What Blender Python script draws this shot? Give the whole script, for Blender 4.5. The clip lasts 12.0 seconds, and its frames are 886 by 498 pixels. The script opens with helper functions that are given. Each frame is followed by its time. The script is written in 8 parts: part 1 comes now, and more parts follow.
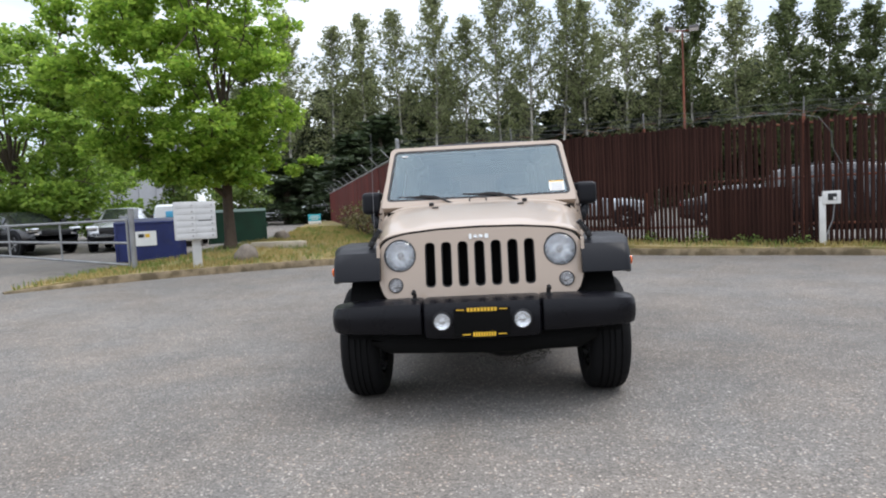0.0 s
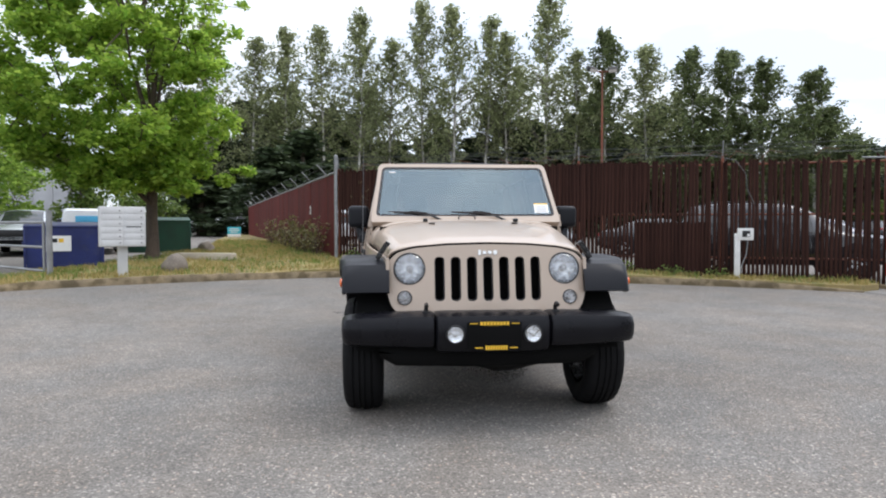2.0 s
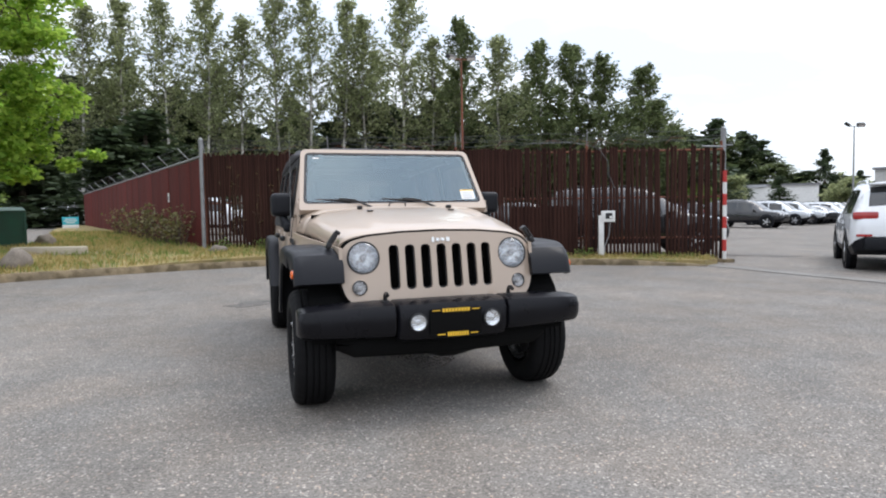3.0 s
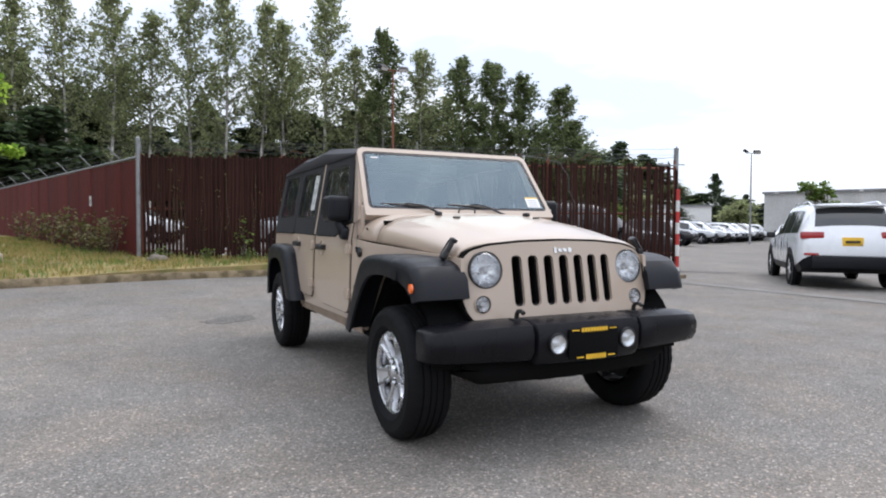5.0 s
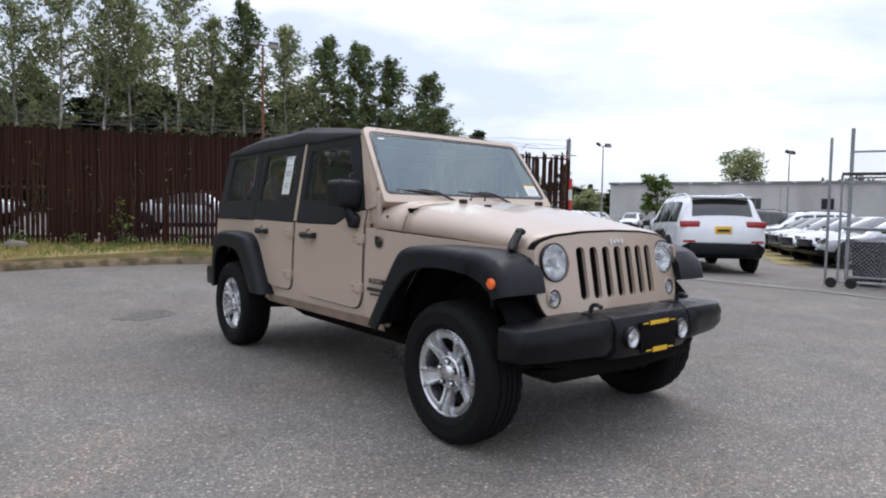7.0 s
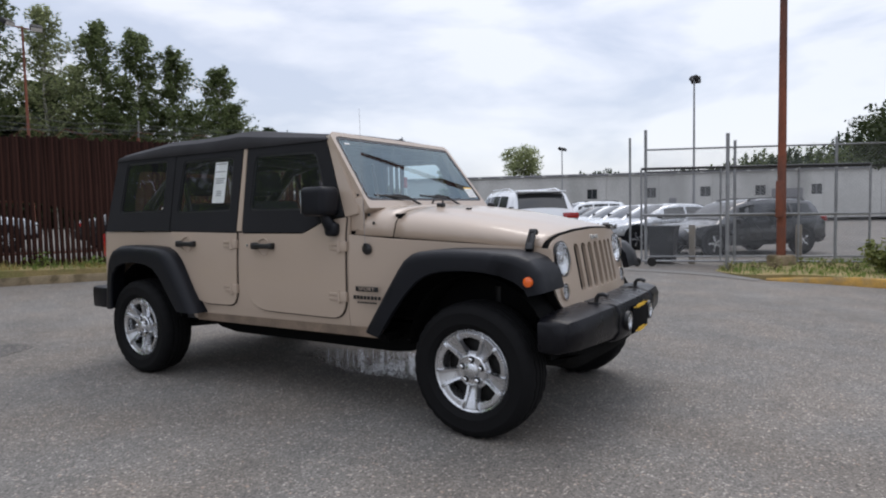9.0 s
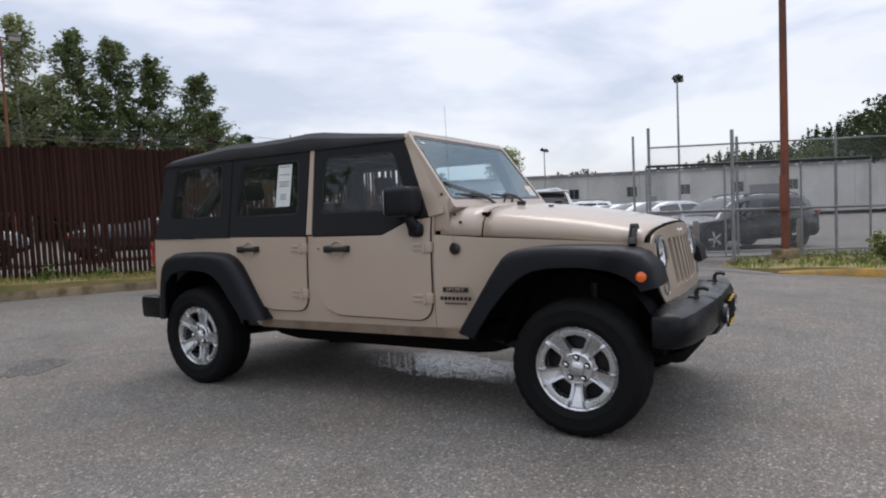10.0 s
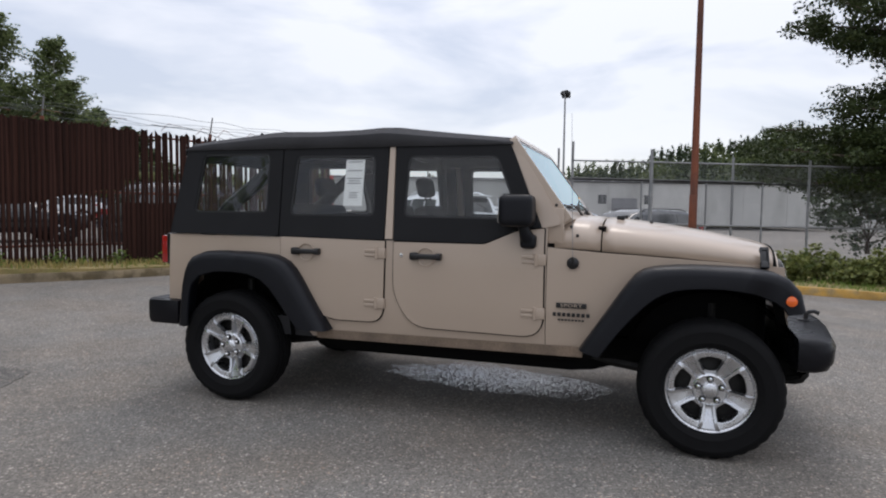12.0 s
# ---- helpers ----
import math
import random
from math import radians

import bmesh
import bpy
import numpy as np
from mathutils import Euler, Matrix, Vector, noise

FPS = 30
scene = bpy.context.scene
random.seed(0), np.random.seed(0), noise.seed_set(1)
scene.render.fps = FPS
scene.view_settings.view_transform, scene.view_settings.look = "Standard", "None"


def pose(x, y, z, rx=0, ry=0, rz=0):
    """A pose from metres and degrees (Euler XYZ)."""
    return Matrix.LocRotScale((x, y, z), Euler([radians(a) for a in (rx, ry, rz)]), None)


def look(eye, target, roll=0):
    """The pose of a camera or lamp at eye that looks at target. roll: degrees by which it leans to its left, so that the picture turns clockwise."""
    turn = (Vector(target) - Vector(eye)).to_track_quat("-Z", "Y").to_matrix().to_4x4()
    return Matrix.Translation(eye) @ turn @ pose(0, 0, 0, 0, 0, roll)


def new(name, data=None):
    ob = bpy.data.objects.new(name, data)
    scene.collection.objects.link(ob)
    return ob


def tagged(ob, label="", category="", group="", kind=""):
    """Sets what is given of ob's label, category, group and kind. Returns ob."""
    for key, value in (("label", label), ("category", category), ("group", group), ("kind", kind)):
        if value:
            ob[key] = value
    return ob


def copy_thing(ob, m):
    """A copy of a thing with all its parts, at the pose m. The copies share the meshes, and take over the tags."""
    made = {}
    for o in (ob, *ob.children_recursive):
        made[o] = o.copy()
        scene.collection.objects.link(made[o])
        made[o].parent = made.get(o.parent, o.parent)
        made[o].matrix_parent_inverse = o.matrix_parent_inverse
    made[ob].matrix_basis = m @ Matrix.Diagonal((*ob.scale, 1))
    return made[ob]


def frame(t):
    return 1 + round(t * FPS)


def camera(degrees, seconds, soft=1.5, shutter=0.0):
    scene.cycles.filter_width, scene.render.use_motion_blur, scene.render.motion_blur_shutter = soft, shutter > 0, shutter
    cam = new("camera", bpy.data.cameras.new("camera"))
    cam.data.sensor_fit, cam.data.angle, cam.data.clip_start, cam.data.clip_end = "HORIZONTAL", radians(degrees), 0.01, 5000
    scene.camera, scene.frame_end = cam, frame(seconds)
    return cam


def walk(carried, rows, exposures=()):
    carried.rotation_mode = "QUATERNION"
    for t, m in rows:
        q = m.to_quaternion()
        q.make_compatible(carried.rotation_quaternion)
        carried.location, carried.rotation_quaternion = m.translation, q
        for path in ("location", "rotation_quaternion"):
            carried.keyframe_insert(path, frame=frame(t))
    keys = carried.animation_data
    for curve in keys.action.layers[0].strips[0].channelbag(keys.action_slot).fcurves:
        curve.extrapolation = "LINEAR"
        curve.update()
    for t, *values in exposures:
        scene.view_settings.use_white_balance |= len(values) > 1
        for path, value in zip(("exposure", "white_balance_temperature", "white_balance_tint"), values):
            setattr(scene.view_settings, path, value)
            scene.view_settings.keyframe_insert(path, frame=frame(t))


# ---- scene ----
cam = camera(70.5, 12.0, 2.0)
PATH = [
    (0, (0.026, -4.12, 1.195), (-0.103, -2.128, 1.074), -2.9),
    (0.5, (0.037, -4.145, 1.179), (-0.141, -2.155, 1.086), -2.9),
    (1, (-0.092, -4.204, 1.188), (-0.082, -2.205, 1.146), 0.1),
    (1.5, (-0.306, -4.271, 1.175), (-0.195, -2.276, 1.096), -0.7),
    (2, (-0.564, -4.189, 1.17), (-0.412, -2.195, 1.111), -0.1),
    (2.5, (-0.838, -4.1, 1.179), (-0.485, -2.133, 1.086), 2.7),
    (3, (-1.146, -4.057, 1.187), (-0.544, -2.153, 1.077), -1.0),
    (3.2, (-1.253, -3.993, 1.181), (-0.656, -2.086, 1.102), -0.1),
    (4.8, (-2.023, -3.314, 1.182), (-1.211, -1.488, 1.108), -0.3),
    (5, (-2.101, -3.198, 1.158), (-1.226, -1.401, 1.089), 0.2),
    (5.5, (-2.293, -2.954, 1.198), (-1.413, -1.161, 1.099), 0.7),
    (6, (-2.548, -2.776, 1.2), (-1.485, -1.085, 1.105), 0.6),
    (6.5, (-2.74, -2.631, 1.2), (-1.702, -0.924, 1.123), 2.1),
    (7, (-2.86, -2.427, 1.171), (-1.602, -0.876, 1.058), 0.9),
    (7.5, (-3.081, -2.297, 1.198), (-1.656, -0.898, 1.087), 2.8),
    (7.7, (-3.2, -2.237, 1.196), (-1.712, -0.907, 1.062), 1.1),
    (9.3, (-3.806, -1.468, 1.219), (-2.103, -0.43, 1.079), -0.8),
    (9.5, (-3.887, -1.36, 1.222), (-2.186, -0.323, 1.046), -0.7),
    (10, (-3.979, -1.051, 1.203), (-2.254, -0.045, 1.09), -2.6),
    (10.5, (-4.051, -0.696, 1.248), (-2.282, 0.228, 1.12), 0.1),
    (11, (-4.231, -0.35, 1.252), (-2.387, 0.407, 1.081), -0.9),
    (11.5, (-4.283, -0.027, 1.227), (-2.41, 0.661, 1.089), -1.7),
    (12, (-4.334, 0.336, 1.287), (-2.436, 0.953, 1.16), 0.7),
]
walk(cam, [(t, look(eye, target, roll)) for t, eye, target, roll in PATH],
     [(0.0, -0.37, 6370, 12), (3.2, -0.33, 6370, 12), (5.5, -0.45, 6290, 14), (7.0, -0.66, 6250, 15), (9.5, -0.99, 6380, 14), (12.0, -0.95, 6480, 14)])

# ---- light: an overcast sky, brighter overhead, with a weak wide sun behind it ----
SUN_ELEVATION, SUN_AZIMUTH = 60.0, 82.0
world = bpy.data.worlds.new("overcast_sky")
scene.world = world
world.use_nodes = True
wt = world.node_tree
wt.nodes.clear()


def wnode(kind, **values):
    n = wt.nodes.new(kind)
    for key, value in values.items():
        n.inputs[key].default_value = value
    return n


sky = wt.nodes.new("ShaderNodeTexSky")
sky.sky_type, sky.sun_disc = "NISHITA", False
sky.sun_elevation, sky.sun_rotation = radians(SUN_ELEVATION), radians(SUN_AZIMUTH)
coord = wt.nodes.new("ShaderNodeTexCoord")
stretch = wt.nodes.new("ShaderNodeMapping")
stretch.inputs["Scale"].default_value = (1.6, 1.6, 5.0)
stretch.inputs["Location"].default_value = (0.35, 0.2, 0.1)
wt.links.new(coord.outputs["Generated"], stretch.inputs["Vector"])
cloud = wnode("ShaderNodeTexNoise", Scale=1.9, Detail=6.0, Roughness=0.52, Distortion=0.3)
wt.links.new(stretch.outputs["Vector"], cloud.inputs["Vector"])
cloud_ramp = wt.nodes.new("ShaderNodeValToRGB")
cloud_ramp.color_ramp.elements[0].position, cloud_ramp.color_ramp.elements[0].color = 0.40, (0.655, 0.71, 0.795, 1)
cloud_ramp.color_ramp.elements[1].position, cloud_ramp.color_ramp.elements[1].color = 0.59, (0.96, 0.98, 1.0, 1)
wt.links.new(cloud.outputs["Fac"], cloud_ramp.inputs["Fac"])
# height of the direction above the horizon sets how thick and bright the cloud is
axes = wt.nodes.new("ShaderNodeSeparateXYZ")
wt.links.new(coord.outputs["Generated"], axes.inputs["Vector"])
up = wt.nodes.new("ShaderNodeMath")
up.operation, up.use_clamp = "ADD", True
up.inputs[1].default_value = 0.0
wt.links.new(axes.outputs["Z"], up.inputs[0])
cubed = wt.nodes.new("ShaderNodeMath")
cubed.operation = "POWER"
cubed.inputs[1].default_value = 2.2
wt.links.new(up.outputs[0], cubed.inputs[0])
gain = wt.nodes.new("ShaderNodeMath")
gain.operation = "MULTIPLY_ADD"
gain.inputs[1].default_value, gain.inputs[2].default_value = 2.35, 1.48
wt.links.new(cubed.outputs[0], gain.inputs[0])
cloud_bg = wt.nodes.new("ShaderNodeBackground")
wt.links.new(cloud_ramp.outputs["Color"], cloud_bg.inputs["Color"])
wt.links.new(gain.outputs[0], cloud_bg.inputs["Strength"])
sky_bg = wt.nodes.new("ShaderNodeBackground")
sky_bg.inputs["Strength"].default_value = 0.06
wt.links.new(sky.outputs["Color"], sky_bg.inputs["Color"])
both = wt.nodes.new("ShaderNodeAddShader")
wt.links.new(cloud_bg.outputs[0], both.inputs[0])
wt.links.new(sky_bg.outputs[0], both.inputs[1])
wout = wt.nodes.new("ShaderNodeOutputWorld")
wt.links.new(both.outputs[0], wout.inputs["Surface"])

sun_data = bpy.data.lights.new("sun", "SUN")
sun_data.energy, sun_data.angle, sun_data.color = 1.3, radians(24), (1.0, 0.94, 0.85)
sun = new("sun", sun_data)
_el, _az = radians(SUN_ELEVATION), radians(SUN_AZIMUTH)
sun.matrix_world = look((math.sin(_az) * math.cos(_el) * 50, math.cos(_az) * math.cos(_el) * 50, math.sin(_el) * 50), (0, 0, 0))

# ---- tools for building ----
def part(name, bm, material, parent=None, label="", smooth=40, kind="", category=""):
    """Links a bmesh as one mesh object, under parent where given."""
    me = bpy.data.meshes.new(name)
    bm.to_mesh(me)
    bm.free()
    me.materials.append(material)
    if smooth:
        me.polygons.foreach_set("use_smooth", [True] * len(me.polygons))
        me.set_sharp_from_angle(angle=radians(smooth))
    ob = new(name, me)
    if parent:
        ob.parent = parent
    return tagged(ob, label, category, "", kind)


def from_arrays(name, verts, faces, material, parent=None, smooth=0, label="", kind="", category=""):
    me = bpy.data.meshes.new(name)
    me.from_pydata(verts, [], faces)
    me.update()
    me.materials.append(material)
    if smooth:
        me.polygons.foreach_set("use_smooth", [True] * len(me.polygons))
        me.set_sharp_from_angle(angle=radians(smooth))
    ob = new(name, me)
    if parent:
        ob.parent = parent
    return tagged(ob, label, category, "", kind)


def piece(name, data, parent, m):
    """A repeat of a part that shares its mesh."""
    ob = new(name, data)
    ob.parent = parent
    ob.matrix_basis = m
    return ob


def thing(name, label, category, m=None, group="", kind=""):
    ob = new(name)
    ob.empty_display_size = 0.2
    if m is not None:
        ob.matrix_basis = m
    return tagged(ob, label, category, group, kind)


def box(bm, c, s, bevel=0.0, m=None, seg=2):
    t = Matrix.Translation(c) @ Matrix.Diagonal((*s, 1))
    made = bmesh.ops.create_cube(bm, size=1, matrix=(m @ t) if m is not None else t)["verts"]
    if bevel:
        edges = list({e for v in made for e in v.link_edges})
        bmesh.ops.bevel(bm, geom=edges, offset=bevel, segments=seg, affect="EDGES", profile=0.6)
    return bm


def rounded(points, r, n=4):
    """A polygon with its corners rounded; r is one radius or one for each corner."""
    out, k = [], len(points)
    for i in range(k):
        p, a, b = (Vector(points[j % k]) for j in (i, i - 1, i + 1))
        ri = r[i] if isinstance(r, (list, tuple)) else r
        da, db = (a - p), (b - p)
        ri = min(ri, da.length * 0.49, db.length * 0.49)
        if ri < 1e-5:
            out.append(tuple(p))
            continue
        s, e = p + da.normalized() * ri, p + db.normalized() * ri
        for j in range(n + 1):
            u = j / n
            out.append(tuple((1 - u) ** 2 * s + 2 * u * (1 - u) * p + u * u * e))
    return out


def circle(cx, cy, r, n=24):
    return [(cx + r * math.cos(2 * math.pi * i / n), cy + r * math.sin(2 * math.pi * i / n)) for i in range(n)]


def plate(outer, holes=(), depth=0.02, place=None, bevel=0.0, cuts=0):
    """A flat plate with holes, depth thick, in the plane that place(u, v, w) maps to 3D. w runs from 0 (back) to depth (front)."""
    bm = bmesh.new()
    edges = []
    for ring in (outer, *holes):
        vs = [bm.verts.new((u, v, 0)) for u, v in ring]
        edges += [bm.edges.new((vs[i], vs[(i + 1) % len(vs)])) for i in range(len(vs))]
    bmesh.ops.triangle_fill(bm, use_beauty=True, use_dissolve=False, edges=edges, normal=(0, 0, 1))
    if cuts:
        zs = [v.co.y for v in bm.verts]
        for i in range(1, cuts):
            y = min(zs) + (max(zs) - min(zs)) * i / cuts
            bmesh.ops.bisect_plane(bm, geom=bm.verts[:] + bm.edges[:] + bm.faces[:], plane_co=(0, y, 0), plane_no=(0, 1, 0))
    if depth:
        made = bmesh.ops.extrude_face_region(bm, geom=bm.faces[:])["geom"]
        top = [g for g in made if isinstance(g, bmesh.types.BMVert)]
        for v in top:
            v.co.z = depth
        if bevel:
            tops = set(top)
            rim = [e for e in bm.edges if e.verts[0] in tops and e.verts[1] in tops and len(e.link_faces) == 2
                   and any(abs(f.normal.z) < 0.5 for f in e.link_faces if f.normal.length or not f.normal_update())]
            bm.normal_update()
            rim = [e for e in bm.edges if e.verts[0] in tops and e.verts[1] in tops and min(abs(f.normal.z) for f in e.link_faces) < 0.5]
            bmesh.ops.bevel(bm, geom=rim, offset=bevel, segments=2, affect="EDGES", clamp_overlap=True)
    bmesh.ops.recalc_face_normals(bm, faces=bm.faces[:])
    if place:
        for v in bm.verts:
            v.co = place(*v.co)
        bmesh.ops.recalc_face_normals(bm, faces=bm.faces[:])
    return bm


def loft(bm, rings, closed=True, caps=True):
    """Skins rings of the same number of points."""
    vs = [[bm.verts.new(p) for p in ring] for ring in rings]
    n = len(vs[0])
    for a, b in zip(vs, vs[1:]):
        for i in range(n if closed else n - 1):
            j = (i + 1) % n
            try:
                bm.faces.new((a[i], a[j], b[j], b[i]))
            except ValueError:
                pass
    if caps and closed:
        bm.faces.new(vs[0]), bm.faces.new(vs[-1][::-1])
    bmesh.ops.recalc_face_normals(bm, faces=bm.faces[:])
    return bm


def tube(bm, points, r, seg=8):
    """A round bar along points; r is one radius or one for each point."""
    pts = [Vector(p) for p in points]
    rings, side = [], None
    for i, p in enumerate(pts):
        d = (pts[min(i + 1, len(pts) - 1)] - pts[max(i - 1, 0)]).normalized()
        if side is None:
            side = d.orthogonal().normalized()
        side = (side - d * side.dot(d)).normalized()
        up2 = d.cross(side)
        ri = r[i] if isinstance(r, (list, tuple)) else r
        rings.append([p + (side * math.cos(2 * math.pi * k / seg) + up2 * math.sin(2 * math.pi * k / seg)) * ri for k in range(seg)])
    vs = [[bm.verts.new(p) for p in ring] for ring in rings]
    for a, b in zip(vs, vs[1:]):
        for i in range(seg):
            bm.faces.new((a[i], a[(i + 1) % seg], b[(i + 1) % seg], b[i]))
    bm.faces.new(vs[0][::-1]), bm.faces.new(vs[-1])
    return bm


def lathe(bm, profile, seg=32, m=None):
    """Turns (radius, height) pairs round the z axis, then maps by m."""
    m = m if m is not None else Matrix()
    rings = []
    for r, h in profile:
        if r < 1e-6:
            rings.append([bm.verts.new(m @ Vector((0, 0, h)))] * seg)
        else:
            rings.append([bm.verts.new(m @ Vector((r * math.cos(2 * math.pi * k / seg), r * math.sin(2 * math.pi * k / seg), h))) for k in range(seg)])
    for a, b in zip(rings, rings[1:]):
        for i in range(seg):
            j = (i + 1) % seg
            ring = []
            for v in (a[i], a[j], b[j], b[i]):
                if v not in ring:
                    ring.append(v)
            if len(ring) > 2:
                bm.faces.new(ring)
    bmesh.ops.recalc_face_normals(bm, faces=bm.faces[:])
    return bm


def facing(bm, way):
    """Turns an open sheet so that its front looks that way."""
    bm.normal_update()
    if sum((f.normal.dot(Vector(way)) for f in bm.faces), 0.0) < 0:
        bmesh.ops.reverse_faces(bm, faces=bm.faces[:])
    return bm


def smoothstep(a, b, x):
    t = min(1.0, max(0.0, (x - a) / (b - a)))
    return t * t * (3 - 2 * t)


def lerp(a, b, t):
    return a + (b - a) * t


def spline(points, step):
    """A smooth line through points, at about even steps."""
    pts = [Vector(p) for p in points]
    out = []
    for i in range(len(pts) - 1):
        p0, p1, p2, p3 = pts[max(i - 1, 0)], pts[i], pts[i + 1], pts[min(i + 2, len(pts) - 1)]
        n = max(1, round((p2 - p1).length / step))
        for k in range(n):
            t = k / n
            out.append(0.5 * (2 * p1 + (p2 - p0) * t + (2 * p0 - 5 * p1 + 4 * p2 - p3) * t * t + (3 * p1 - p0 - 3 * p2 + p3) * t ** 3))
    return out + [pts[-1]]


# ---- materials ----
def surface(name, base, rough=0.5, metal=0.0, var=0.12, scale=6.0, fine=90.0, bump=0.0, bump_scale=200.0, coat=0.0,
            second=None, spread=(0.45, 0.65), object_var=0.0, spec=0.5, stretch_z=1.0, rough_var=0.08, space="Object"):
    """A procedural surface: base colour with stains (scale) and grain (fine), an optional second colour in patches, relief, gloss."""
    m = bpy.data.materials.new(name)
    m.use_nodes = True
    t = m.node_tree
    b = t.nodes["Principled BSDF"]
    tc = t.nodes.new("ShaderNodeTexCoord")
    mp = t.nodes.new("ShaderNodeMapping")
    mp.inputs["Scale"].default_value = (1, 1, stretch_z)
    t.links.new(tc.outputs[space], mp.inputs["Vector"])

    def noise_node(sc, detail=4.0):
        n = t.nodes.new("ShaderNodeTexNoise")
        n.inputs["Scale"].default_value, n.inputs["Detail"].default_value = sc, detail
        t.links.new(mp.outputs["Vector"], n.inputs["Vector"])
        return n

    def shade(value_socket, amount):
        k = t.nodes.new("ShaderNodeMapRange")
        k.inputs["From Min"].default_value, k.inputs["From Max"].default_value = 0.3, 0.7
        k.inputs["To Min"].default_value, k.inputs["To Max"].default_value = 1 - amount, 1 + amount
        t.links.new(value_socket, k.inputs["Value"])
        return k.outputs["Result"]

    big, small = noise_node(scale), noise_node(fine, 3.0)
    if second:
        ramp = t.nodes.new("ShaderNodeValToRGB")
        ramp.color_ramp.elements[0].position, ramp.color_ramp.elements[0].color = spread[0], (*base, 1)
        ramp.color_ramp.elements[1].position, ramp.color_ramp.elements[1].color = spread[1], (*second, 1)
        patch = noise_node(scale * 1.7, 6.0)
        t.links.new(patch.outputs["Fac"], ramp.inputs["Fac"])
        colour = ramp.outputs["Color"]
    else:
        rgb = t.nodes.new("ShaderNodeRGB")
        rgb.outputs[0].default_value = (*base, 1)
        colour = rgb.outputs[0]
    factors = [shade(big.outputs["Fac"], var), shade(small.outputs["Fac"], var * 0.7)]
    if object_var:
        info = t.nodes.new("ShaderNodeObjectInfo")
        k = t.nodes.new("ShaderNodeMapRange")
        k.inputs["To Min"].default_value, k.inputs["To Max"].default_value = 1 - object_var, 1 + object_var
        t.links.new(info.outputs["Random"], k.inputs["Value"])
        factors.append(k.outputs["Result"])
    for f in factors:
        mul = t.nodes.new("ShaderNodeVectorMath")
        mul.operation = "SCALE"
        t.links.new(colour, mul.inputs[0])
        t.links.new(f, mul.inputs["Scale"])
        colour = mul.outputs["Vector"]
    t.links.new(colour, b.inputs["Base Color"])
    rr = t.nodes.new("ShaderNodeMapRange")
    rr.inputs["From Min"].default_value, rr.inputs["From Max"].default_value = 0.3, 0.7
    rr.inputs["To Min"].default_value, rr.inputs["To Max"].default_value = max(0.02, rough - rough_var), min(1, rough + rough_var)
    t.links.new(big.outputs["Fac"], rr.inputs["Value"])
    t.links.new(rr.outputs["Result"], b.inputs["Roughness"])
    b.inputs["Metallic"].default_value = metal
    b.inputs["Specular IOR Level"].default_value = spec
    b.inputs["Coat Weight"].default_value = coat
    b.inputs["Coat Roughness"].default_value = 0.06
    if bump:
        bn = noise_node(bump_scale, 3.0)
        bp = t.nodes.new("ShaderNodeBump")
        bp.inputs["Strength"].default_value, bp.inputs["Distance"].default_value = bump, 1.0 / bump_scale
        t.links.new(bn.outputs["Fac"], bp.inputs["Height"])
        t.links.new(bp.outputs["Normal"], b.inputs["Normal"])
    return m


def clear(name, tint, gloss_ior=1.5, rough=0.02, haze=0.0, sheen=(1, 1, 1), ripple=0.0):
    """A thin clear pane: tinted see-through with a mirror-like gloss that grows towards grazing views."""
    m = bpy.data.materials.new(name)
    m.use_nodes = True
    t = m.node_tree
    t.nodes.clear()
    see, gl, mix = (t.nodes.new(k) for k in ("ShaderNodeBsdfTransparent", "ShaderNodeBsdfGlossy", "ShaderNodeMixShader"))
    see.inputs["Color"].default_value = (*tint, 1)
    gl.inputs["Roughness"].default_value = rough
    gl.inputs["Color"].default_value = (*sheen, 1)
    if ripple:                                 # a soft sheet, drawn unevenly over its frame
        tc, wave, dent = (t.nodes.new(k) for k in ("ShaderNodeTexCoord", "ShaderNodeTexNoise", "ShaderNodeBump"))
        wave.inputs["Scale"].default_value, wave.inputs["Detail"].default_value, wave.inputs["Distortion"].default_value = 4.0, 1.5, 0.6
        dent.inputs["Strength"].default_value, dent.inputs["Distance"].default_value = ripple, 0.12
        t.links.new(tc.outputs["Object"], wave.inputs["Vector"])
        t.links.new(wave.outputs["Fac"], dent.inputs["Height"])
        t.links.new(dent.outputs["Normal"], gl.inputs["Normal"])
    f0 = ((gloss_ior - 1) / (gloss_ior + 1)) ** 2
    edge, power, level = (t.nodes.new(k) for k in ("ShaderNodeLayerWeight", "ShaderNodeMath", "ShaderNodeMath"))
    edge.inputs["Blend"].default_value = 0.5
    power.operation, power.inputs[1].default_value = "POWER", 5.0
    level.operation, level.inputs[1].default_value, level.inputs[2].default_value = "MULTIPLY_ADD", 1 - f0, f0
    t.links.new(edge.outputs["Facing"], power.inputs[0])
    t.links.new(power.outputs[0], level.inputs[0])
    t.links.new(level.outputs[0], mix.inputs["Fac"])
    t.links.new(see.outputs[0], mix.inputs[1])
    t.links.new(gl.outputs[0], mix.inputs[2])
    out = t.nodes.new("ShaderNodeOutputMaterial")
    if haze:                                   # a dusty film of fine scratches, its paleness also standing in for reflections
        film, veil = t.nodes.new("ShaderNodeBsdfDiffuse"), t.nodes.new("ShaderNodeMixShader")
        film.inputs["Color"].default_value = (0.5, 0.52, 0.55, 1)
        veil.inputs["Fac"].default_value = haze
        t.links.new(mix.outputs[0], veil.inputs[1])
        t.links.new(film.outputs[0], veil.inputs[2])
        mix = veil
    t.links.new(mix.outputs[0], out.inputs["Surface"])
    return m


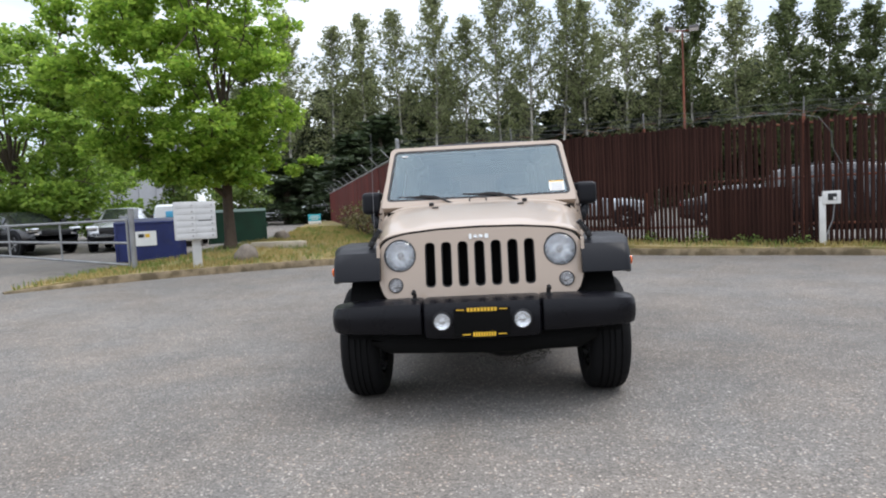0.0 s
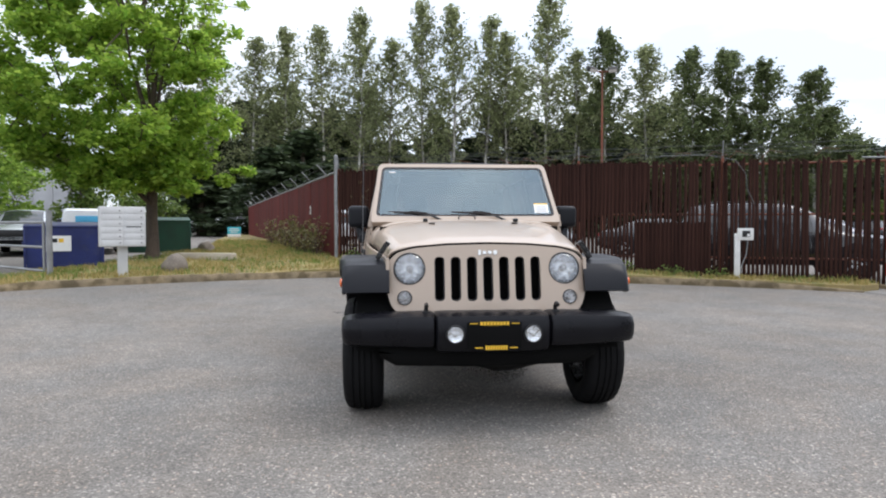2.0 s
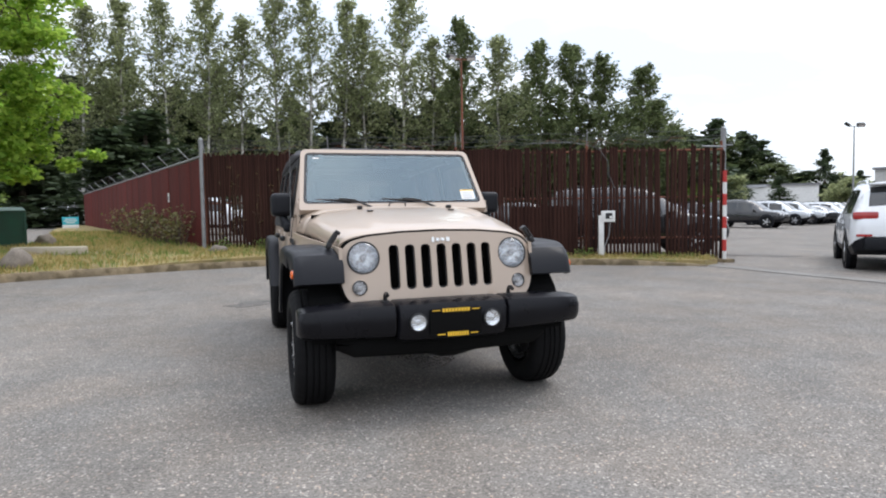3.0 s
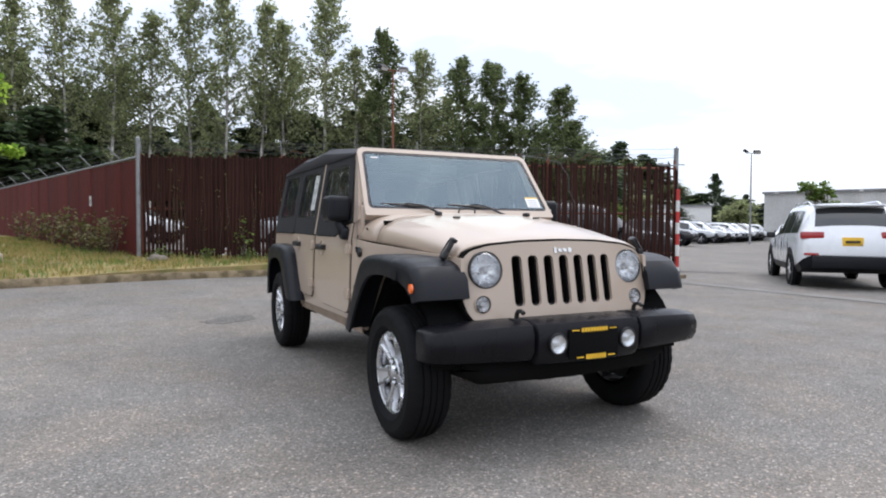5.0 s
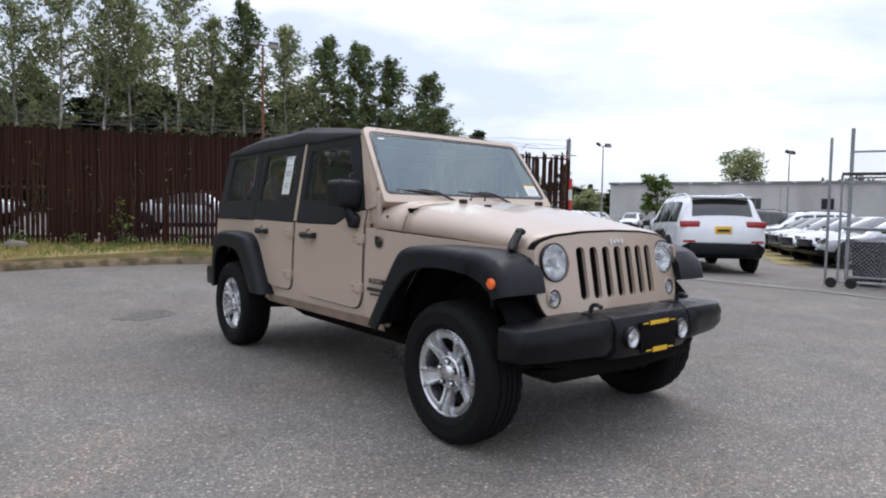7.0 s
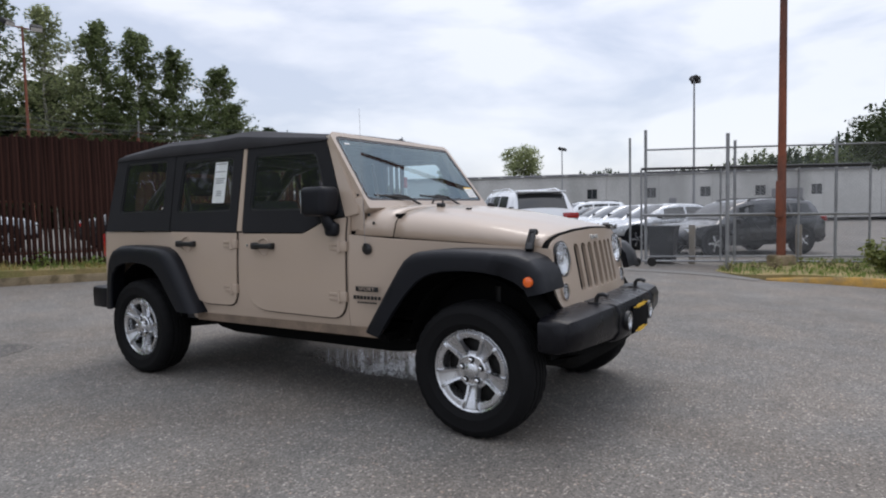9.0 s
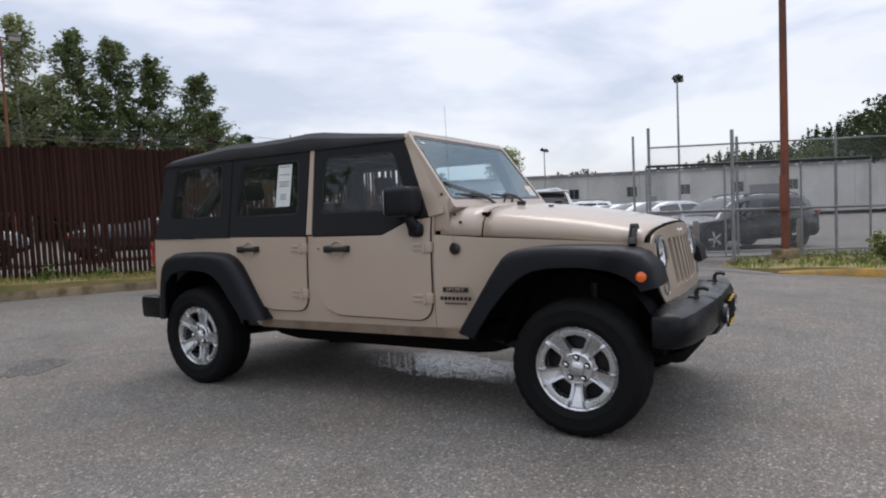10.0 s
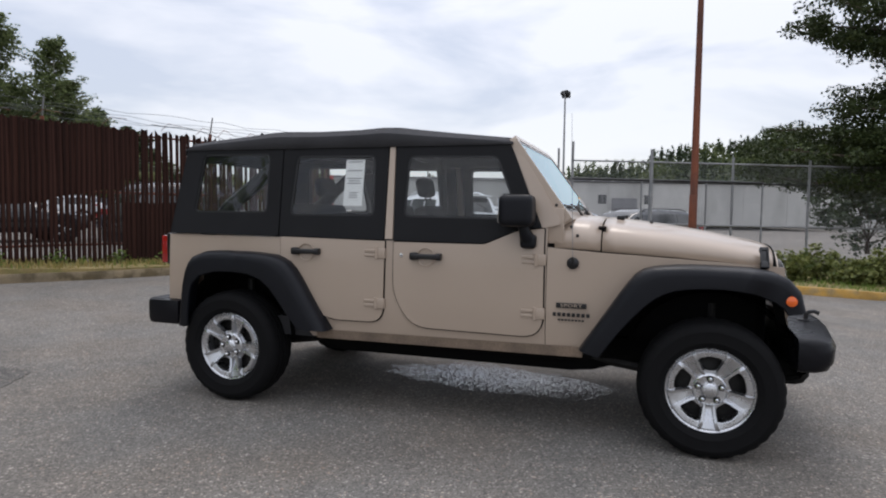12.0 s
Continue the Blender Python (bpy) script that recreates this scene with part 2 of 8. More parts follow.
def speckled(name, dark, mid, light, chip=140.0, rough=0.85):
    """Worn asphalt: grey binder, chips of pale stone, blotches, faint long streaks."""
    m = bpy.data.materials.new(name)
    m.use_nodes = True
    t = m.node_tree
    b = t.nodes["Principled BSDF"]
    tc = t.nodes.new("ShaderNodeTexCoord")
    vor = t.nodes.new("ShaderNodeTexVoronoi")
    vor.inputs["Scale"].default_value = chip
    t.links.new(tc.outputs["Object"], vor.inputs["Vector"])
    ramp = t.nodes.new("ShaderNodeValToRGB")
    el = ramp.color_ramp.elements
    el[0].position, el[0].color = 0.0, (*dark, 1)
    el[1].position, el[1].color = 1.0, (*light, 1)
    for pos, col in ((0.45, mid), (0.90, [c * 1.15 for c in mid]), (0.96, [c * 0.7 for c in light])):
        e = el.new(pos)
        e.color = (*col, 1)
    sep = t.nodes.new("ShaderNodeSeparateColor")
    t.links.new(vor.outputs["Color"], sep.inputs[0])
    t.links.new(sep.outputs[0], ramp.inputs["Fac"])
    colour = ramp.outputs["Color"]
    # sparse larger stones, pale or reddish, and broad brownish areas
    stones = t.nodes.new("ShaderNodeTexVoronoi")
    stones.inputs["Scale"].default_value = chip * 0.72
    t.links.new(tc.outputs["Object"], stones.inputs["Vector"])
    split = t.nodes.new("ShaderNodeSeparateColor")
    t.links.new(stones.outputs["Color"], split.inputs[0])
    rare, kind = t.nodes.new("ShaderNodeValToRGB"), t.nodes.new("ShaderNodeValToRGB")
    rare.color_ramp.elements[0].position, rare.color_ramp.elements[1].position = 0.955, 0.965
    kind.color_ramp.elements[0].color = (*[c * 1.1 for c in light], 1)
    kind.color_ramp.elements[1].color = (light[0] * 0.8, light[1] * 0.66, light[2] * 0.58, 1)
    t.links.new(split.outputs[0], rare.inputs["Fac"])
    t.links.new(split.outputs[1], kind.inputs["Fac"])
    set_in = t.nodes.new("ShaderNodeMix")
    set_in.data_type = "RGBA"
    t.links.new(rare.outputs["Color"], set_in.inputs[0])
    t.links.new(colour, set_in.inputs[6])
    t.links.new(kind.outputs["Color"], set_in.inputs[7])
    tone = t.nodes.new("ShaderNodeTexNoise")
    tone.inputs["Scale"].default_value, tone.inputs["Detail"].default_value = 1.1, 4.0
    t.links.new(tc.outputs["Object"], tone.inputs["Vector"])
    tint = t.nodes.new("ShaderNodeValToRGB")
    tint.color_ramp.elements[0].position, tint.color_ramp.elements[0].color = 0.38, (1.035, 1.0, 0.96, 1)
    tint.color_ramp.elements[1].position, tint.color_ramp.elements[1].color = 0.62, (0.97, 0.99, 1.0, 1)
    t.links.new(tone.outputs["Fac"], tint.inputs["Fac"])
    toned = t.nodes.new("ShaderNodeVectorMath")
    toned.operation = "MULTIPLY"
    t.links.new(set_in.outputs[2], toned.inputs[0])
    t.links.new(tint.outputs["Color"], toned.inputs[1])
    colour = toned.outputs["Vector"]
    for sc, amount in ((0.22, 0.14), (1.4, 0.11), (7.0, 0.08), (38.0, 0.14)):
        n = t.nodes.new("ShaderNodeTexNoise")
        n.inputs["Scale"].default_value, n.inputs["Detail"].default_value = sc, 5.0
        t.links.new(tc.outputs["Object"], n.inputs["Vector"])
        k = t.nodes.new("ShaderNodeMapRange")
        k.inputs["From Min"].default_value, k.inputs["From Max"].default_value = 0.3, 0.7
        k.inputs["To Min"].default_value, k.inputs["To Max"].default_value = 1 - amount, 1 + amount
        t.links.new(n.outputs["Fac"], k.inputs["Value"])
        mul = t.nodes.new("ShaderNodeVectorMath")
        mul.operation = "SCALE"
        t.links.new(colour, mul.inputs[0])
        t.links.new(k.outputs["Result"], mul.inputs["Scale"])
        colour = mul.outputs["Vector"]
    t.links.new(colour, b.inputs["Base Color"])
    b.inputs["Roughness"].default_value = rough
    b.inputs["Specular IOR Level"].default_value = 0.2
    bp = t.nodes.new("ShaderNodeBump")
    bp.inputs["Strength"].default_value, bp.inputs["Distance"].default_value = 0.5, 0.004
    t.links.new(vor.outputs["Distance"], bp.inputs["Height"])
    t.links.new(bp.outputs["Normal"], b.inputs["Normal"])
    return m


def leafy(name, a, b_col, trans=0.35):
    """Leaves: two greens mixed by leaf, a little light let through."""
    m = bpy.data.materials.new(name)
    m.use_nodes = True
    t = m.node_tree
    b = t.nodes["Principled BSDF"]
    geo = t.nodes.new("ShaderNodeNewGeometry")
    ramp = t.nodes.new("ShaderNodeValToRGB")
    ramp.color_ramp.elements[0].color, ramp.color_ramp.elements[1].color = (*a, 1), (*b_col, 1)
    t.links.new(geo.outputs["Random Per Island"], ramp.inputs["Fac"])
    t.links.new(ramp.outputs["Color"], b.inputs["Base Color"])
    b.inputs["Roughness"].default_value = 0.55
    b.inputs["Specular IOR Level"].default_value = 0.3
    tr = t.nodes.new("ShaderNodeBsdfTranslucent")
    t.links.new(ramp.outputs["Color"], tr.inputs["Color"])
    mix = t.nodes.new("ShaderNodeMixShader")
    mix.inputs["Fac"].default_value = trans
    t.links.new(b.outputs[0], mix.inputs[1])
    t.links.new(tr.outputs[0], mix.inputs[2])
    t.links.new(mix.outputs[0], t.nodes["Material Output"].inputs["Surface"])
    return m


def lamp_lens(name, colour, rough=0.08):
    m = surface(name, colour, rough, 0, 0.05, 30, 200, spec=0.6, coat=0.6)
    return m


ASPHALT = speckled("weathered_asphalt", (0.098, 0.091, 0.084), (0.169, 0.157, 0.143), (0.37, 0.345, 0.312), 125.0)
GRASS_SOIL = surface("dry_grass_soil", (0.26, 0.20, 0.085), 0.95, 0, 0.3, 1.2, 60, 0.6, 60, second=(0.13, 0.145, 0.04), spread=(0.50, 0.70))
GRASS_DRY = leafy("dry_grass_blades", (0.44, 0.33, 0.14), (0.27, 0.25, 0.07), 0.3)
GRASS_GREEN = leafy("green_grass_blades", (0.10, 0.17, 0.03), (0.20, 0.26, 0.06), 0.3)
CONCRETE = surface("kerb_concrete", (0.215, 0.165, 0.10), 0.9, 0, 0.3, 2.5, 70, 0.5, 90, second=(0.10, 0.075, 0.038), spread=(0.45, 0.6))
KERB_YELLOW = surface("worn_yellow_kerb_paint", (0.42, 0.245, 0.058), 0.85, 0, 0.25, 3, 60, 0.5, 90, second=(0.28, 0.195, 0.085), spread=(0.45, 0.66))
PAINT_SAND = surface("sand_beige_paint", (0.408, 0.323, 0.252), 0.36, 0, 0.02, 1.5, 300, coat=0.5, spec=0.5)
PLASTIC = surface("textured_black_plastic", (0.0065, 0.0072, 0.0100), 0.43, 0, 0.12, 6, 300, 0.2, 900, spec=0.23)
BUMPER_PLASTIC = surface("worn_black_bumper_plastic", (0.0060, 0.0060, 0.0080), 0.31, 0, 0.12, 6, 300, 0.25, 700, spec=0.19)
PLASTIC_SMOOTH = surface("satin_black_plastic", (0.008, 0.008, 0.009), 0.36, 0, 0.1, 10, 200)
# road dust on sand paint, darkened as well for the shade below the doors
ROCKER_DUST_SHADE = surface("dusty_shaded_rocker_paint", (0.21, 0.155, 0.112), 0.8, 0, 0.25, 5, 90, 0.2, 300, second=(0.175, 0.13, 0.095), spread=(0.3, 0.7))
UNDERSIDE = surface("dusty_black_underside", (0.005, 0.005, 0.005), 0.9, 0, 0.25, 4, 80, spec=0.1)
RUBBER = surface("tyre_rubber", (0.006, 0.006, 0.0065), 0.75, 0, 0.18, 8, 160, 0.12, 300, spec=0.15)
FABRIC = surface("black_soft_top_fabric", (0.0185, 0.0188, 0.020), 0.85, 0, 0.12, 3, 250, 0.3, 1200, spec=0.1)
FABRIC.node_tree.nodes["Principled BSDF"].inputs["Sheen Weight"].default_value = 0.04
FABRIC.node_tree.nodes["Principled BSDF"].inputs["Sheen Roughness"].default_value = 0.4
ALLOY = surface("painted_silver_alloy", (0.60, 0.61, 0.63), 0.27, 0.95, 0.04, 12, 150)
REFLECTOR = surface("bright_lamp_reflector", (0.78, 0.79, 0.81), 0.09, 1.0, 0.03, 30, 200, 0.5, 130)
CHROME = surface("bright_chrome", (0.78, 0.79, 0.8), 0.12, 1.0, 0.03, 30, 200)
STEEL_DARK = surface("dark_cast_steel", (0.028, 0.027, 0.026), 0.6, 0.6, 0.25, 20, 120)
WINDSHIELD = clear("windshield_glass", (0.57, 0.70, 0.75), 2.25, sheen=(0.76, 0.93, 1.0))
# same black fabric as the sides, base lightened to carry the sky's sheen
FABRIC_ROOF_LIT = surface("sky_lit_black_roof_fabric", (0.058, 0.058, 0.062), 0.85, 0, 0.2, 3, 250, 0.3, 1200, spec=0.15)
SIDE_GLASS = clear("clear_vinyl_window", (0.88, 0.90, 0.90), 1.5, haze=0.02, ripple=0.10)
LAMP_GLASS = clear("lamp_glass", (0.94, 0.95, 0.95), 1.75, haze=0.07)
SMOKED = surface("dull_lamp_reflector", (0.34, 0.33, 0.33), 0.25, 0.7, 0.1, 60, 250)
AMBER = lamp_lens("amber_lens", (0.80, 0.13, 0.01))
RED_LENS = lamp_lens("red_lens", (0.33, 0.010, 0.010))
PAPER = surface("white_paper", (0.78, 0.78, 0.76), 0.7, 0, 0.03, 10, 120)
PRINT = surface("grey_print", (0.22, 0.22, 0.23), 0.7, 0, 0.05, 10, 120)
YELLOW = surface("yellow_print", (0.78, 0.47, 0.03), 0.5, 0, 0.08, 12, 120)
INTERIOR = surface("dark_grey_cabin_trim", (0.02, 0.02, 0.022), 0.75, 0, 0.12, 10, 200)
SEAT = surface("charcoal_seat_cloth", (0.035, 0.035, 0.038), 0.9, 0, 0.12, 8, 220, 0.2, 500)
FRIT = surface("black_glass_border", (0.01, 0.01, 0.011), 0.15, 0, 0.05, 10, 200)
BADGE = surface("pale_metal_badge", (0.72, 0.72, 0.70), 0.3, 0.7, 0.03, 20, 150)
SLAT = surface("rusty_brown_slat", (0.023, 0.0100, 0.0080), 0.9, 0, 0.5, 1.6, 26, 0.3, 60, second=(0.047, 0.0205, 0.0145), spread=(0.46, 0.74), object_var=0.18, spec=0.15, stretch_z=0.25, space="Generated")
RED_WALL = surface("faded_dark_red_paint", (0.112, 0.018, 0.0145), 0.8, 0, 0.28, 0.9, 30, 0.2, 60, second=(0.072, 0.0145, 0.012), object_var=0.16, spec=0.2, stretch_z=0.4)
GALV = surface("weathered_galvanised_steel", (0.27, 0.275, 0.28), 0.55, 0.55, 0.2, 6, 90)
RUST = surface("rusted_brown_steel", (0.20, 0.065, 0.035), 0.8, 0.1, 0.3, 2.0, 50, 0.2, 120, second=(0.12, 0.05, 0.035), stretch_z=0.3)
WIRE = surface("dull_grey_wire", (0.15, 0.155, 0.155), 0.65, 0.4, 0.2, 6, 90)
WHITE_PAINT = surface("dusty_white_paint", (0.66, 0.66, 0.64), 0.5, 0, 0.1, 3, 60)

# ---- the ground ----
def ground_z(x, y):
    """Height of the paving: level under the car, falling gently towards the east and rising towards the north."""
    r = math.hypot(x, y - 1.5)
    return smoothstep(2.5, 7.0, r) * (-0.013 * x + 0.014 * y) * min(1.0, 60.0 / max(r, 1e-6))


def build_ground():
    radii = [0.0] + [0.6 * k for k in range(1, 16)] + [10, 11, 12, 13.5, 15, 17, 19, 22, 26, 31, 38, 47, 60, 80, 120, 200, 400, 900, 2000, 4500]
    seg = 96
    verts, faces = [(0, 1.5, 0)], []
    for r in radii[1:]:
        for k in range(seg):
            a = 2 * math.pi * k / seg
            x, y = r * math.sin(a), 1.5 + r * math.cos(a)
            verts.append((x, y, ground_z(x, y)))
    for k in range(seg):
        faces.append((0, 1 + (k + 1) % seg, 1 + k))
    for i in range(len(radii) - 2):
        a, b = 1 + i * seg, 1 + (i + 1) * seg
        for k in range(seg):
            j = (k + 1) % seg
            faces.append((a + k, a + j, b + j, b + k))
    from_arrays("ground", verts, faces, ASPHALT, smooth=80, label="grey weathered asphalt paving with pale stone chips", kind="structure", category="ground")


build_ground()

KERB_N = [(-7.9, 5.7), (-7.2, 6.4), (-5.7, 7.6), (-4.2, 8.5), (-2.3, 9.35), (-0.6, 9.85), (0.9, 9.95), (2.5, 9.35), (4.0, 8.6), (5.8, 8.0), (7.4, 7.3), (8.2, 6.9)]
KERB_E = [(8.38, -0.6), (8.32, -1.3), (8.05, -2.3), (7.8, -3.3), (7.5, -5.0), (7.1, -8.0), (6.5, -12.0)]
FENCE_A, FENCE_B = Vector((-2.05, 12.18)), Vector((9.32, 7.7))
WALL_B = Vector((-9.95, 36.9))
KERB_H = 0.12


def bank(x, y):
    """Rise of the grass above the kerb's top."""
    d = (Vector((x, y)) - FENCE_A).dot(Vector((-0.3664, -0.9305)))
    near = smoothstep(4.5, -1.0, d) * 0.17 * smoothstep(7.0, 0.0, x)
    return near + 0.04 * noise.noise(Vector((x * 0.7, y * 0.7, 3.1)))


def verge_z(x, y):
    f = max(smoothstep(-8.6, -6.8, x), smoothstep(12.0, 16.0, y))      # runs out level at the driveway
    return ground_z(x, y) + 0.014 + (KERB_H - 0.014 + bank(x, y)) * f


def inside(poly, x, y):
    hit, n = False, len(poly)
    for i in range(n):
        (x1, y1), (x2, y2) = poly[i], poly[(i + 1) % n]
        if (y1 > y) != (y2 > y) and x < (x2 - x1) * (y - y1) / (y2 - y1) + x1:
            hit = not hit
    return hit


def grid_area(poly, step, height):
    bm = plate(poly, depth=0)
    for axis in (0, 1):
        vals = [v.co[axis] for v in bm.verts]
        x = min(vals) + step
        while x < max(vals):
            co, no = [0, 0, 0], [0, 0, 0]
            co[axis], no[axis] = x, 1
            bmesh.ops.bisect_plane(bm, geom=bm.verts[:] + bm.edges[:] + bm.faces[:], plane_co=co, plane_no=no)
            x += step
    for v in bm.verts:
        v.co.z = height(v.co.x, v.co.y)
    rim = bmesh.ops.extrude_edge_only(bm, edges=[e for e in bm.edges if len(e.link_faces) == 1])["geom"]
    for v in rim:
        if isinstance(v, bmesh.types.BMVert):
            v.co.z -= 0.35
    bmesh.ops.recalc_face_normals(bm, faces=bm.faces[:])
    if sum(f.normal.z for f in bm.faces) < 0:
        bmesh.ops.reverse_faces(bm, faces=bm.faces[:])
    return bm


kerb_n = [tuple(p) for p in spline([(*p, 0) for p in KERB_N], 0.4)]
kerb_e = [tuple(p) for p in spline([(*p, 0) for p in KERB_E], 0.4)]
VERGE_N = [(p[0], p[1] + 0.08) for p in kerb_n] + [(8.9, 7.4), (9.2, 8.5), (-1.65, 12.8), (-9.6, 37.0), (-10.4, 36.0), (-9.3, 28.0), (-7.4, 20.0), (-6.3, 15.0), (-7.3, 13.4), (-8.6, 11.0), (-8.4, 8.6), (-8.2, 6.8)]
VERGE_E = [(p[0] + 0.08, p[1]) for p in kerb_e] + [(14.5, -12.0), (14.0, -5.0), (12.6, -1.2), (11.6, 0.4), (9.9, 0.45), (9.0, -0.1)]


def east_z(x, y):
    """The verge by the gate: level with the paving at its north end, up to the kerb further south."""
    return ground_z(x, y) + 0.014 + (KERB_H - 0.014) * smoothstep(0.3, -1.2, y) + 0.02 * noise.noise(Vector((x, y, 0)))


part("verge_grass_bank", grid_area(VERGE_N, 0.6, verge_z), GRASS_SOIL, None, "dry grass bank between kerb and rusty fence", 60, "structure", "grass bank")
part("verge_by_gate", grid_area(VERGE_E, 0.6, east_z), GRASS_SOIL, None, "grass verge behind the yellow kerb", 60, "structure", "grass verge")


def build_kerb(name, line, side, material, label):
    """side: +1 where the grass lies to the left of the line's way."""
    bm, rings = bmesh.new(), []
    for i, p in enumerate(line):
        a, b = Vector(line[max(i - 1, 0)]), Vector(line[min(i + 1, len(line) - 1)])
        d = (b - a).normalized()
        out = Vector((-d.y, d.x, 0)) * side
        end = min(1.0, min(i, len(line) - 1 - i) / 4.0)
        z, hgt = ground_z(p[0], p[1]), (KERB_H + 0.015) * (0.25 + 0.75 * end)
        wob = 0.015 * noise.noise(Vector((p[0] * 1.3, p[1] * 1.3, 7)))
        base = Vector((p[0], p[1], z))
        up3 = Vector((0, 0, 1))
        rings.append([base - up3 * 0.05, base + up3 * (hgt * 0.6 + wob), base + out * 0.03 + up3 * (hgt + wob), base + out * 0.16 + up3 * (hgt + wob), base + out * 0.18 - up3 * 0.05])
    loft(bm, rings)
    return part(name, bm, material, None, label, 50, "structure", "kerb")


build_kerb("kerb_north", kerb_n, 1, CONCRETE, "worn mossy concrete kerb along the grass bank")
build_kerb("kerb_east", kerb_e, 1, KERB_YELLOW, "concrete kerb with worn yellow paint")


def blades(name, poly, count, hgt, material, seed, height, label, keep=None):
    rng = random.Random(seed)
    xs, ys = [p[0] for p in poly], [p[1] for p in poly]
    verts, faces, made = [], [], 0
    while made < count:
        x, y = rng.uniform(min(xs), max(xs)), rng.uniform(min(ys), min(max(ys), 24))
        if not inside(poly, x, y) or (keep and not keep(x, y, rng)):
            continue
        made += 1
        z = height(x, y) - 0.01
        for _ in range(3):
            a, hh = rng.uniform(0, 6.28), hgt * rng.uniform(0.4, 1.3)
            lean, w = rng.uniform(0.1, 0.7) * hh, rng.uniform(0.004, 0.010)
            dx, dy = math.cos(a), math.sin(a)
            bx, by = x + rng.uniform(-0.06, 0.06), y + rng.uniform(-0.06, 0.06)
            n = len(verts)
            verts += [(bx - dy * w, by + dx * w, z), (bx + dy * w, by - dx * w, z), (bx + dx * lean * 0.4 + dy * w * 0.7, by + dy * lean * 0.4 - dx * w * 0.7, z + hh * 0.6), (bx + dx * lean, by + dy * lean, z + hh)]
            faces += [(n, n + 1, n + 2), (n, n + 2, n + 3)]
    from_arrays(name, verts, faces, material, label=label, kind="stuff", category="grass")


def patchy(sign, limit):
    def keep(x, y, rng):
        v = sign * noise.noise(Vector((x * 0.8, y * 0.8, 11.0))) + 0.35 * rng.uniform(-1, 1)
        return v > limit
    return keep


blades("dry_grass", VERGE_N, 9000, 0.10, GRASS_DRY, 1, verge_z, "short dry yellow grass on the bank", patchy(1, -0.15))
blades("green_grass", VERGE_N, 2600, 0.12, GRASS_GREEN, 2, verge_z, "patches of green grass by the fence", lambda x, y, rng: patchy(-1, 0.10)(x, y, rng) or (-4 < x < 4 and y > 10.6 - 0.35 * x and rng.random() < 0.35))
blades("verge_grass", VERGE_E, 3500, 0.10, GRASS_GREEN, 3, east_z, "short green grass beside the yellow kerb", patchy(1, -0.25))

def wet_film(name):
    """Water lying between stone chips: smooth between them, broken up by the dry tops, thinning out at the edge."""
    m = speckled(name, (0.03, 0.03, 0.03), (0.06, 0.058, 0.055), (0.40, 0.38, 0.36), 330)
    t = m.node_tree
    b = t.nodes["Principled BSDF"]
    tc = t.nodes.new("ShaderNodeTexCoord")
    chips = t.nodes.new("ShaderNodeTexVoronoi")
    chips.inputs["Scale"].default_value = 330.0
    t.links.new(tc.outputs["Object"], chips.inputs["Vector"])
    shine = t.nodes.new("ShaderNodeMapRange")
    shine.inputs["From Min"].default_value, shine.inputs["From Max"].default_value = 0.35, 0.75
    shine.inputs["To Min"].default_value, shine.inputs["To Max"].default_value = 0.04, 0.22
    sep = t.nodes.new("ShaderNodeSeparateColor")
    t.links.new(chips.outputs["Color"], sep.inputs[0])
    t.links.new(sep.outputs[1], shine.inputs["Value"])
    t.links.new(shine.outputs["Result"], b.inputs["Roughness"])
    b.inputs["Specular IOR Level"].default_value = 1.0
    b.inputs["Coat Weight"].default_value, b.inputs["Coat Roughness"].default_value = 1.0, 0.06
    mid = t.nodes.new("ShaderNodeVectorMath")
    mid.operation, mid.inputs[1].default_value = "DISTANCE", (0.5, 0.5, 0.5)
    t.links.new(tc.outputs["Generated"], mid.inputs[0])
    blot = t.nodes.new("ShaderNodeTexNoise")
    blot.inputs["Scale"].default_value, blot.inputs["Detail"].default_value = 75.0, 6.0
    t.links.new(tc.outputs["Object"], blot.inputs["Vector"])
    add = t.nodes.new("ShaderNodeMath")
    add.operation, add.inputs[1].default_value = "MULTIPLY_ADD", 1.8
    t.links.new(blot.outputs["Fac"], add.inputs[0])
    t.links.new(mid.outputs["Value"], add.inputs[2])
    fade = t.nodes.new("ShaderNodeMapRange")
    fade.inputs["From Min"].default_value, fade.inputs["From Max"].default_value = 1.31, 1.45
    fade.inputs["To Min"].default_value, fade.inputs["To Max"].default_value = 1.0, 0.0
    t.links.new(add.outputs[0], fade.inputs["Value"])
    t.links.new(fade.outputs["Result"], b.inputs["Alpha"])
    return m


def puddle():
    """A thin film of water under the middle of the car, with a ragged edge."""
    part("water_puddle", plate(ragged(0.27, 1.40, 0.36, 0.84, -0.10, 2.0, 0.3), depth=0.002, place=lambda u, v, w: Vector((u, v, 0.003 + w))), wet_film("wet_asphalt"), None, "shallow wet patch on the asphalt under the car", 30, "", "puddle")


def ragged(cx, cy, rx, ry, turn, seed, rough=0.25, n=48):
    ring = []
    for k in range(n):
        a = 2 * math.pi * k / n
        f = 1 + rough * noise.noise(Vector((math.cos(a) * 1.8, math.sin(a) * 1.8, seed))) + rough * 0.6 * noise.noise(Vector((math.cos(a) * 6, math.sin(a) * 6, seed + 3)))
        x, y = rx * math.cos(a) * f, ry * math.sin(a) * f
        ring.append((cx + x * math.cos(turn) - y * math.sin(turn), cy + x * math.sin(turn) + y * math.cos(turn)))
    return ring


